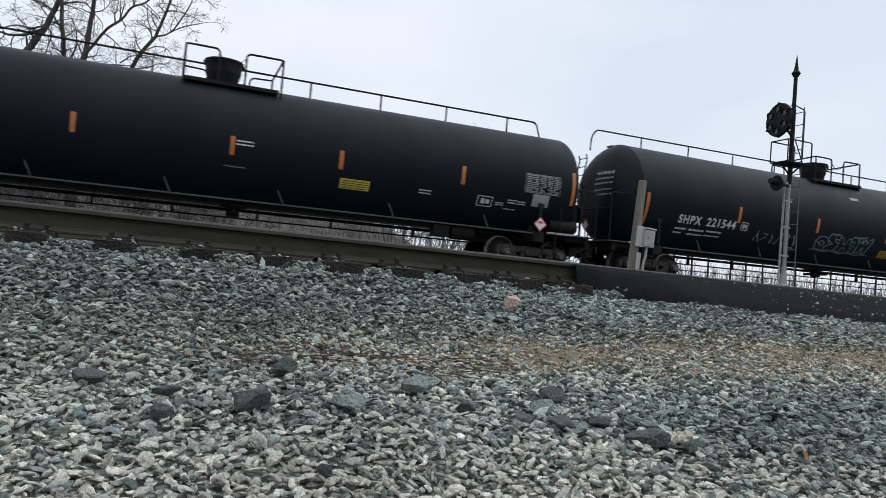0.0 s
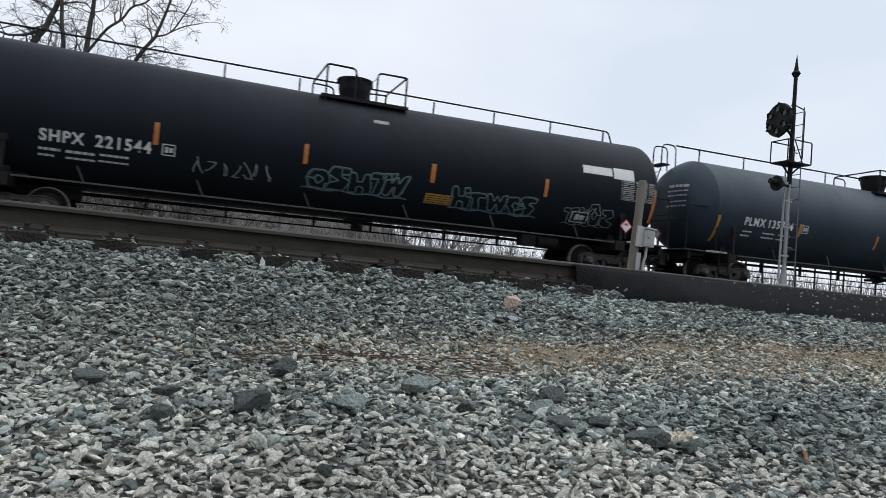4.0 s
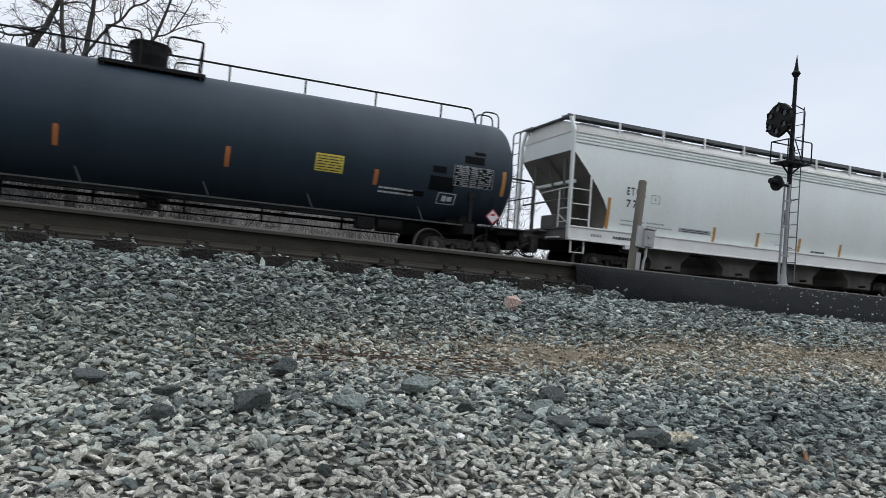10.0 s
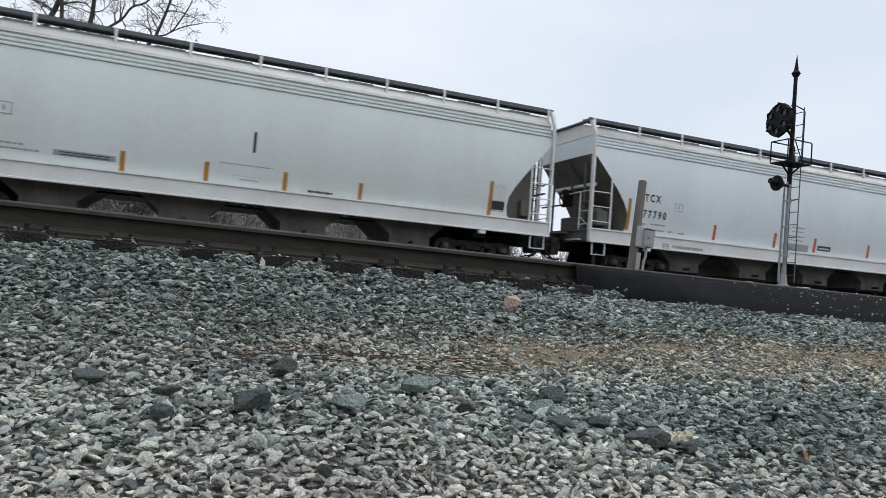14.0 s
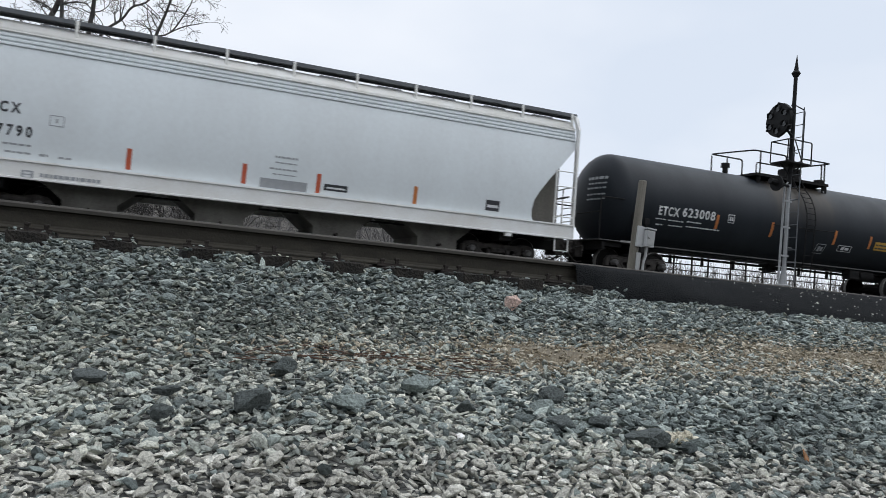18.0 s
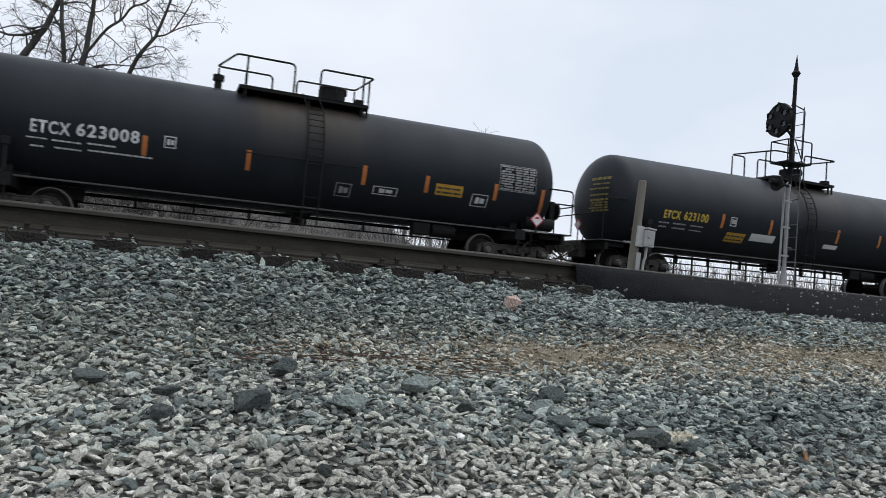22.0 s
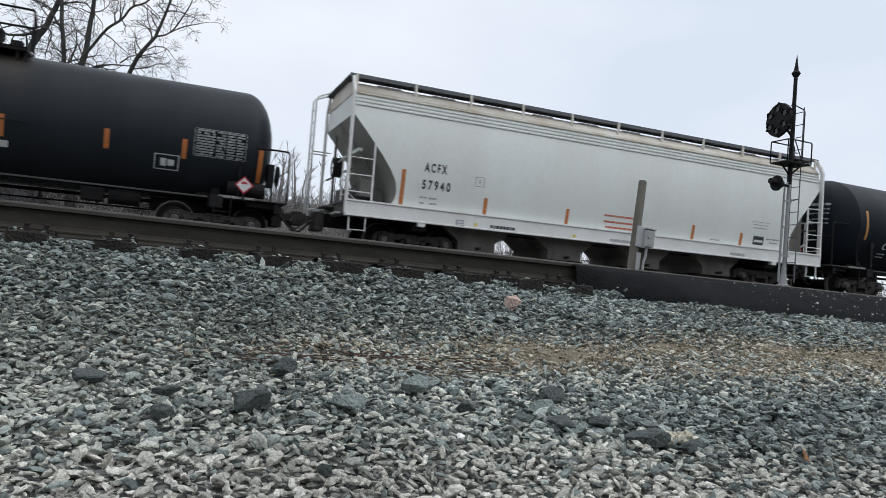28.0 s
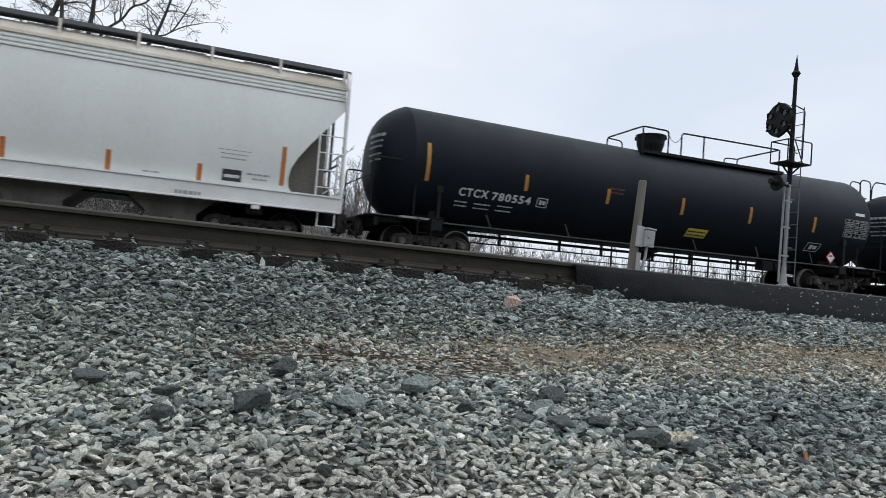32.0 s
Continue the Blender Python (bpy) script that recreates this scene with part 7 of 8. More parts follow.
def signal_mast():
    m = base("railway_signal", Matrix.Translation((13.15, 12.0, 0.30)) @ pose(0, 0, 0, 0, 0.8, 0))
    tagged(m, "tall railway signal mast with black round target and ladder", "railway signal")
    bm = B()
    box(bm, -0.22, 0.22, -0.22, 0.22, -0.45, -0.002, 0.02)
    part("foundation", bm, BOXGREY, m, "concrete foundation block")
    bm = B()
    rings = ((0.0, 0.14), (0.04, 0.14), (0.06, 0.10), (0.28, 0.062), (0.46, 0.052))
    for (za, ra), (zb, rb) in zip(rings, rings[1:]):
        rod(bm, (0, 0, za), (0, 0, zb), ra, 14, rb)
    part("cast_base", bm, MASTSILVER, m)
    bm = B()
    rod(bm, (0, 0, 0.44), (0, 0, 2.35), 0.040, 14)
    part("lower_mast", bm, MASTSILVER, m)
    bm = B()
    rod(bm, (0, 0, 2.35), (0, 0, 4.95), 0.052, 14, 0.042)
    part("upper_mast", bm, SIGNALBLACK, m)
    bm = B()
    rod(bm, (0, 0, 4.94), (0, 0, 5.0), 0.10, 12, 0.06)
    rod(bm, (0, 0, 4.86), (0, 0, 4.94), 0.06, 12, 0.10)
    rod(bm, (0, 0, 5.0), (0, 0, 5.37), 0.055, 10, 0.004)
    part("finial", bm, SIGNALBLACK, m)
    bm = B()
    rod(bm, (-0.17, -0.02, 0.10), (-0.15, -0.02, 2.1), 0.026, 10)
    pipe(bm, bend([(-0.15, -0.02, 2.08), (-0.15, -0.02, 2.3), (0.0, 0.0, 2.42)], 0.08), 0.020, 8)
    for z in (0.7, 1.35, 1.95):
        box(bm, -0.17, 0.06, -0.055, -0.045, z - 0.02, z + 0.02)
    part("cable_pipe", bm, MASTSILVER, m)
    # ladder
    bm = B()
    for y in (-0.12, 0.12):
        rod(bm, (0.20, y, 0.10), (0.19, y, 4.15), 0.014, 6)
    for k in range(3):
        rod(bm, (0, 0, 0.9 + 1.1 * k), (0.2, 0, 0.9 + 1.1 * k), 0.014, 6)
    for k in range(14):
        rod(bm, (0.197, -0.12, 0.28 + 0.29 * k), (0.197, 0.12, 0.28 + 0.29 * k), 0.010, 5)
    part("ladder", bm, GRATE, m)
    bm = B()
    pipe(bm, bend([(0.19, 0.12, 3.6), (0.19, 0.12, 4.12), (-0.02, 0.05, 4.2)], 0.06), 0.014, 6)
    pipe(bm, bend([(0.22, -0.12, 2.95), (0.22, -0.12, 4.08), (0.03, 0, 4.2)], 0.06), 0.014, 6)
    part("ladder_hoop", bm, SIGNALBLACK, m)
    # work platform
    bm = B()
    box(bm, -0.36, 0.36, -0.24, 0.24, 2.80, 2.83)
    rod(bm, (-0.3, 0, 2.81), (0, 0, 2.55), 0.02, 6)
    rod(bm, (0.3, 0, 2.81), (0, 0, 2.55), 0.02, 6)
    part("work_platform", bm, SIGNALBLACK, m)
    bm = B()
    for y in (-0.24, 0.24):
        pipe(bm, bend([(-0.36, y, 2.82), (-0.36, y, 3.32), (0.36, y, 3.32), (0.36, y, 2.82)], 0.05), 0.016, 6)
    pipe(bm, [(-0.36, -0.24, 3.31), (-0.36, 0.24, 3.31)], 0.014, 6)
    pipe(bm, [(0.1, -0.24, 2.82), (-0.16, -0.24, 3.31)], 0.014, 6)
    part("platform_rail", bm, SIGNALBLACK, m)
    # round target, facing the train that comes
    n = Vector((-0.994, 0.11, 0.0))
    sd = Vector((-0.11, -0.994, 0.0))
    c = Vector((-0.50, -0.08, 3.74))
    bm = B()
    rod(bm, c, c + n * 0.03, 0.37, 30)
    rod(bm, c - n * 0.02, c + n * 0.045, 0.385, 30, 0.375)
    tgt = part("target", bm, SIGNALBLACK, m, "round black signal target")
    for k in range(6):
        a = radians(90 + 60 * k)
        p = c + sd * (0.255 * math.cos(a)) + Vector((0, 0, 0.255 * math.sin(a)))
        bm = B()
        rod(bm, p + n * 0.04, p + n * 0.07, 0.07, 14)
        part("lens", bm, LENS, tgt)
        bm = B()
        ring = []
        for i in range(13):
            t0 = math.pi * (-0.1 + 1.2 * i / 12)
            o = sd * math.cos(t0) + Vector((0, 0, math.sin(t0)))
            ring.append([bm.verts.new(p + n * 0.03 + o * 0.085), bm.verts.new(p + n * 0.10 + o * 0.08), bm.verts.new(p + n * 0.10 + o * 0.072), bm.verts.new(p + n * 0.03 + o * 0.077)])
        for r0, r1 in zip(ring, ring[1:]):
            for j in range(4):
                bm.faces.new((r0[j], r0[(j + 1) % 4], r1[(j + 1) % 4], r1[j]))
        part("hood", bm, SIGNALBLACK, tgt)
    for k in range(6):
        a = radians(30 + 60 * k)
        p = c + sd * (0.375 * math.cos(a)) + Vector((0, 0, 0.375 * math.sin(a)))
        bm = B()
        rod(bm, p - n * 0.02, p + n * 0.06, 0.03, 8)
        part("rim_lug", bm, SIGNALBLACK, tgt)
    bm = B()
    box(bm, -0.46, -0.26, -0.22, 0.06, 3.54, 3.94, 0.03)
    rod(bm, (-0.3, -0.08, 3.85), (0, 0, 3.98), 0.03, 8)
    rod(bm, (-0.3, -0.08, 3.6), (0, 0, 3.46), 0.03, 8)
    part("lamp_case", bm, SIGNALBLACK, m)
    # lower marker head
    bm = B()
    rod(bm, (-0.50, -0.10, 2.30), (-0.47, -0.10, 2.30), 0.175, 22)
    low = part("marker_target", bm, SIGNALBLACK, m)
    bm = B()
    rod(bm, (-0.68, -0.10, 2.33), (-0.50, -0.10, 2.31), 0.065, 12, 0.08)
    rod(bm, (-0.47, -0.10, 2.30), (-0.34, -0.10, 2.30), 0.12, 14, 0.09)
    rod(bm, (-0.35, -0.10, 2.30), (0.0, 0.0, 2.30), 0.03, 8)
    part("marker_hood", bm, SIGNALBLACK, low)


def meter_post():
    p = base("meter_post", pose(8.22, 11.0, 0.12, 0, 4.6, 0))
    tagged(p, "leaning grey wooden post carrying a metal meter box", "post")
    bm = B()
    rod(bm, (0, 0, -0.25), (0, 0, 1.88), 0.088, 14, 0.076)
    rod(bm, (0, 0, 1.88), (0, 0, 1.90), 0.076, 14, 0.066)
    part("post", bm, POSTWOOD, p)
    bm = B()
    box(bm, -0.06, 0.09, -0.125, -0.09, 0.63, 1.02, 0.006)
    part("back_plate", bm, BOXGREY, p)
    bm = B()
    box(bm, 0.095, 0.29, -0.20, -0.04, 0.65, 0.97, 0.012)
    bx = part("meter_box", bm, BOXGREY, p)
    bm = B()
    box(bm, 0.085, 0.30, -0.215, -0.03, 0.975, 1.005, 0.006)
    part("lid", bm, BOXGREY, bx)
    bm = B()
    box(bm, 0.115, 0.27, -0.206, -0.2, 0.68, 0.94, 0.002)
    rod(bm, (0.15, -0.206, 0.83), (0.15, -0.22, 0.83), 0.022, 10)
    part("door", bm, CONDUIT, bx)
    bm = B()
    rod(bm, (0.04, -0.10, 0.52), (0.06, -0.10, -0.2), 0.045, 10)
    part("conduit", bm, CONDUIT, p)
    bm = B()
    pipe(bm, bend([(0.20, -0.1, 0.66), (0.20, -0.1, 0.46), (0.17, -0.1, 0.36), (0.17, -0.1, -0.2)], 0.05), 0.026, 8)
    part("conduit", bm, CONDUIT, p)


def crossing():
    """A worn asphalt crossing whose near edge breaks off above the ballast."""
    xs = [3.45 + 0.11 * i for i in range(60)] + [10.3, 11, 12, 14, 17]
    cols = []
    for x in xs:
        n1 = 0.05 * noise.noise((x * 1.3, 1.0, 0)) + 0.02 * noise.noise((x * 5.0, 2.0, 0))
        fade = min(1.0, (x - 3.4) / 0.9)
        crest = near_top(x) - 0.026 + 0.010 * noise.noise((x * 2.0, 4, 1))
        ytoe = 5.40 - fade * (0.78 + 0.10 * min(1.0, max(0.0, (x - 5) / 3))) + n1
        ztoe = ground_z(x, ytoe) - 0.05
        pts = [(ytoe, ztoe)]
        for t in (0.12, 0.3, 0.5, 0.7, 0.88, 1.0):
            y = ytoe + (5.42 - ytoe) * t
            z = (ztoe + 0.06) + (crest - ztoe - 0.06) * math.sin(t * math.pi / 2) + 0.014 * noise.noise((x * 3.5, y * 6, 2)) + 0.006 * noise.noise((x * 14, y * 14, 3))
            pts.append((y, z))
        pts += [(5.46, near_top(x) - 0.012), (5.54, near_top(x) - 0.012), (5.62, near_top(x) - 0.03), (7.0, near_top(x) - 0.03), (7.12, near_top(x) - 0.01), (9.6, 0.05), (9.7, -0.2)]
        cols.append(pts)
    n = len(cols[0])
    verts = [(x, y, z) for x, c in zip(xs, cols) for y, z in c]
    faces = [(i * n + j, (i + 1) * n + j, (i + 1) * n + j + 1, i * n + j + 1) for i in range(len(xs) - 1) for j in range(n - 1)]
    road = fromdata("road", verts, faces, ASPHALT, smooth=True)
    tagged(road, "worn black asphalt crossing with a broken edge", "road", kind="structure")
    rng = np.random.default_rng(3)
    spots = []
    for _ in range(230):
        x = rng.uniform(3.9, 8.6)
        y = rng.uniform(4.6, 5.35)
        spots.append((x, y, 0, rng.uniform(0.006, 0.016) * (1.2 if x > 5.2 else 0.7)))
    out = []
    for x, y, z, s in spots:
        if rng.random() > min(1.0, (x - 3.6) / 2.6):
            continue
        i = min(len(xs) - 2, max(0, int((x - 3.45) / 0.11)))
        c = cols[i]
        zz = None
        for (ya, za), (yb, zb) in zip(c, c[1:]):
            if ya <= y <= yb and yb > ya:
                zz = za + (zb - za) * (y - ya) / (yb - ya)
        if zz is not None:
            out.append((x, y, zz + 0.003, s))
    tagged(stone_cloud("gravel", STONE, out, rng), "loose pale gravel scattered on the asphalt", "gravel", kind="stuff")


def lone_rocks():
    """Larger rocks that lie on the gravel."""
    rng = np.random.default_rng(21)
    angular, flat = "dark angular rock on the gravel", "dark flat rock lying in the gravel"
    for x, y, s, tall, mt, lb in ((0.43, 2.46, 0.095, 1.0, ROCKDARK, angular), (0.27, 2.08, 0.115, 0.9, ROCKDARK, angular), (-0.16, 2.39, 0.12, 0.5, ROCKDARK, flat), (0.86, 2.29, 0.11, 0.9, SLATE, angular), (0.04, 2.02, 0.06, 1.0, ROCKDARK, angular), (0.56, 2.09, 0.10, 0.8, SLATE, angular), (0.05, 2.23, 0.08, 0.6, ROCKDARK, flat), (1.38, 2.27, 0.095, 1.0, ROCKDARK, angular), (0.96, 2.09, 0.06, 1.0, ROCKDARK, angular), (1.22, 1.93, 0.09, 0.7, ROCKDARK, flat), (1.37, 1.94, 0.09, 0.75, ROCKDARK, angular), (1.27, 2.12, 0.085, 0.7, SLATE, flat), (1.43, 1.79, 0.14, 0.55, ROCKDARK, flat)):
        o = part("rock", rock_mesh(rng, s, tall), mt)
        o.location = (x, y, ground_z(x, y) + s * 0.24 * tall + 0.020)
        tagged(o, lb, "rock", "rocks on the gravel")
    spots = [(rng.uniform(-0.09, 0.09), rng.uniform(-0.03, 0.03), rng.uniform(0.0, 0.02), rng.uniform(0.012, 0.04)) for _ in range(70)]
    o = stone_cloud("clod", CLOD, spots, rng, 0.8)
    o.location = (1.565, 1.835, ground_z(1.565, 1.835) + 0.012)
    tagged(o, "pale crusted clod of gravel and dirt", "clod", kind="stuff")
    o = stone_cloud("rock", PINKSTONE, [(0, 0, 0, 0.12)], rng, 0.8)
    o.location = (2.10, 4.02, ground_z(2.10, 4.02) + 0.035)
    tagged(o, "pinkish rock on the ballast slope", "rock", "rocks on the gravel")
    o = stone_cloud("rock", PALESTONE, [(0, 0, 0, 0.035)], rng, 0.8)
    o.location = (0.825, 1.835, ground_z(0.825, 1.835) + 0.014)
    tagged(o, "small white stone on the gravel", "rock", "rocks on the gravel")
    bm = B()
    pts = [(0, 0), (0.012, 0.006), (0.022, 0.004), (0.032, 0.012), (0.028, 0.024), (0.016, 0.030), (0.004, 0.022)]
    extrude(bm, pts, -0.0012, 0.0012)
    for v in bm.verts:
        v.co.y += 0.25 * v.co.x * v.co.z / 0.03
    o = part("leaf", bm, LEAFBROWN)
    o.matrix_basis = pose(1.95, 1.655, ground_z(1.95, 1.655) + 0.022, -20, 10, 20) @ Matrix.Scale(1.5, 4)
    tagged(o, "curled brown dead leaf on the gravel", "leaf")


def dead_grass():
    rng = np.random.default_rng(8)
    verts, faces = [], []
    for _ in range(9000):
        x = rng.uniform(0.6, 6.8)
        y = 2.90 + 0.07 * (x - 0.9) + rng.normal(0, 0.10 + 0.055 * x)
        if rng.random() > 0.35 + 0.5 * noise.noise((x * 1.6, y * 4, 11)) + 0.08 * (x - 2):
            continue
        z = ground_z(x, y) + 0.012
        L, a, up = rng.uniform(0.03, 0.10), rng.uniform(0, 6.283), rng.uniform(0.0, 0.35)
        dx, dy = math.cos(a) * L, math.sin(a) * L
        w = 0.0013
        nx, ny = -math.sin(a) * w, math.cos(a) * w
        k = len(verts)
        verts += [(x - nx, y - ny, z), (x + nx, y + ny, z), (x + dx * 0.6 + nx, y + dy * 0.6 + ny, z + L * up), (x + dx * 0.6 - nx, y + dy * 0.6 - ny, z + L * up), (x + dx, y + dy, z + L * up * 0.9)]
        faces += [(k, k + 1, k + 2, k + 3), (k + 3, k + 2, k + 4)]
    g = fromdata("dead_grass", verts, faces, DEADGRASS)
    tagged(g, "matted dead brown grass along the foot of the bank", "grass", kind="stuff")


def dry_sticks():
    """Thin reddish sticks lying along the toe of the bank."""
    rng = np.random.default_rng(31)
    wood = ([], [])
    for _ in range(48):
        x = rng.uniform(0.25, 1.3)
        y = 2.72 + 0.07 * x + rng.normal(0, 0.09)
        L, a = rng.uniform(0.08, 0.32), rng.normal(0.0, 0.45)
        pts = [Vector((x + math.cos(a) * L * t, y + math.sin(a) * L * t + rng.uniform(-0.01, 0.01), 0)) for t in (0, 0.35, 0.7, 1.0)]
        for q in pts:
            q.z = ground_z(q.x, q.y) + rng.uniform(0.016, 0.03)
        r = rng.uniform(0.0012, 0.0026)
        limb(wood[0], wood[1], pts, [r, r, r * 0.8, r * 0.4], 5)
    tagged(fromdata("dry_sticks", wood[0], wood[1], STICK), "thin reddish dry sticks lying on the dirt", "sticks", kind="stuff")


# ================= trees and distance =================
def limb(V, F, pts, radii, seg):
    """One tapering tube through the points."""
    u = None
    k0 = len(V)
    for i, p in enumerate(pts):
        d = (pts[min(i + 1, len(pts) - 1)] - pts[max(i - 1, 0)]).normalized()
        u = d.orthogonal().normalized() if u is None else (u - d * u.dot(d)).normalized()
        w = d.cross(u)
        for k in range(seg):
            a = 2 * math.pi * k / seg
            V.append(p + (u * math.cos(a) + w * math.sin(a)) * radii[i])
    for i in range(len(pts) - 1):
        for k in range(seg):
            j = (k + 1) % seg
            F.append((k0 + i * seg + k, k0 + i * seg + j, k0 + (i + 1) * seg + j, k0 + (i + 1) * seg + k))


def grow(rng, p, d, length, r, level, wood, twigs, droop, maxlevel=5, thin=0.004):
    """A limb that wanders, tapers and bears smaller ones."""
    n = 6 if level < 3 else 4
    pts, rad = [p.copy()], [r]
    q, v = p.copy(), d.copy()
    side = Vector((rng.uniform(-1, 1), rng.uniform(-1, 1), rng.uniform(-0.4, 1))) * 0.22
    for i in range(n):
        v = (v + side / n + Vector((rng.uniform(-1, 1), rng.uniform(-1, 1), rng.uniform(-1, 1))) * (0.15 + 0.05 * level) + Vector((0, 0, -droop if level > 2 else 0.05))).normalized()
        q = q + v * (length / n)
        pts.append(q.copy())
        rad.append(max(thin, r * (1 - 0.75 * (i + 1) / n)))
    tgt = wood if r > 0.025 else twigs
    limb(tgt[0], tgt[1], pts, rad, 7 if r > 0.08 else (5 if r > 0.025 else 3))
    branch_off(rng, pts, rad, length, level, wood, twigs, droop, maxlevel, thin)


def branch_off(rng, pts, rad, length, level, wood, twigs, droop, maxlevel, thin, first=0.25, count=None):
    if level >= maxlevel:
        return
    for _ in range(count or rng.randint(3, 5)):
        t = rng.uniform(first, 1.0) * (len(pts) - 1)
        i = min(int(t), len(pts) - 2)
        p = pts[i].lerp(pts[i + 1], t - i)
        d = (pts[i + 1] - pts[i]).normalized()
        ax = Vector((rng.uniform(-1, 1), rng.uniform(-1, 1), rng.uniform(-1, 1))).normalized()
        v = (Matrix.Rotation(radians(rng.uniform(25, 65)), 3, ax) @ d + Vector((0, 0, 0.12))).normalized()
        rr = max(thin, rad[i] * rng.uniform(0.4, 0.65))
        grow(rng, p, v, length * rng.uniform(0.42, 0.68), rr, level + 1, wood, twigs, droop, maxlevel, thin)


def tree_object(name, wood, twigs, label, bark=None, twig=None, at=(0, 0, 0)):
    e = base(name, Matrix.Translation(at))
    tagged(e, label, "tree")
    fromdata("trunk", wood[0], wood[1], bark or BARK, e, smooth=True)
    if twigs[0]:
        fromdata("crown", twigs[0], twigs[1], twig or TWIG, e)
    return e


def twig_spray(rng, p, d, length, r, level, wood, twigs):
    """A crooked branch: it wanders and sags, and bears finer ones to both sides."""
    n = 7 if level < 2 else 5
    pts, rad = [p.copy()], [r]
    q, v = p.copy(), d.copy()
    sag = rng.uniform(-0.10, 0.06)
    for i in range(n):
        v = (v + Vector((rng.uniform(-1, 1), rng.uniform(-0.8, 0.8), rng.uniform(-1, 1))) * 0.30 + Vector((0, 0, sag))).normalized()
        q = q + v * (length / n)
        pts.append(q.copy())
        rad.append(max(0.0065, r * (1 - 0.70 * (i + 1) / n)))
    dest = wood if r > 0.02 else twigs
    limb(dest[0], dest[1], pts, rad, 5 if r > 0.02 else 3)
    if level >= 3:
        return
    side = rng.choice((-1, 1))
    for k in range(rng.randint(3, 5) if level < 2 else rng.randint(1, 3)):
        t = (0.25 + 0.75 * (k + rng.random()) / 6) * n
        i = min(n - 1, int(t))
        o = pts[i].lerp(pts[i + 1], min(1.0, t - i))
        e = (pts[i + 1] - pts[i]).normalized()
        side = -side
        turn = Matrix.Rotation(radians(side * rng.uniform(30, 75)), 3, Vector((0.15 * rng.uniform(-1, 1), 1, rng.uniform(-0.5, 0.5))).normalized())
        twig_spray(rng, o, turn @ e, length * rng.uniform(0.32, 0.62), max(0.005, rad[i] * rng.uniform(0.5, 0.75)), level + 1, wood, twigs)


def grown_tree(seed, stems, label, at):
    """A bare tree from the run of its main stems, each with the radius at its foot and tip."""
    rng = random.Random(seed)
    wood, twigs = ([], []), ([], [])
    for pts, r0, r1 in stems:
        pts = [Vector(p) for p in pts]
        fine = []
        for i, (a, b) in enumerate(zip(pts, pts[1:])):
            pa, pb = pts[max(0, i - 1)], pts[min(len(pts) - 1, i + 2)]
            for k in range(3):
                t = k / 3
                ta, tb = (b - pa) * 0.5, (pb - a) * 0.5
                c = a * (2 * t ** 3 - 3 * t * t + 1) + ta * (t ** 3 - 2 * t * t + t) + b * (3 * t * t - 2 * t ** 3) + tb * (t ** 3 - t * t)
                fine.append(c + Vector((rng.uniform(-1, 1), rng.uniform(-1, 1), rng.uniform(-1, 1))) * 0.015)
        fine.append(pts[-1])
        n = len(fine)
        rad = [r0 + (r1 - r0) * i / (n - 1) for i in range(n)]
        limb(wood[0], wood[1], fine, rad, 10 if r0 > 0.1 else 7)
        long = sum((b - a).length for a, b in zip(pts, pts[1:]))
        side = 1
        for k in range(max(5, int(long * (2.9 if r0 < 0.1 else 2.6)))):
            t = rng.uniform(0.22 if r0 < 0.2 else 0.42, 1.0) * (n - 1)
            i = min(n - 2, int(t))
            o = fine[i].lerp(fine[i + 1], t - i)
            e = (fine[i + 1] - fine[i]).normalized()
            side = -side
            turn = Matrix.Rotation(radians(side * rng.uniform(35, 80)), 3, Vector((0.2 * rng.uniform(-1, 1), 1, rng.uniform(-0.7, 0.7))).normalized())
            twig_spray(rng, o, turn @ e, rng.uniform(0.5, 1.5) * (1.0 if r0 > 0.03 else 0.7), min(0.026, rad[i] * 0.6), 1, wood, twigs)
        twig_spray(rng, fine[-1], (fine[-1] - fine[-2]).normalized(), 0.9, min(0.02, r1), 1, wood, twigs)
    tree_object("tree", wood, twigs, label, at=at)


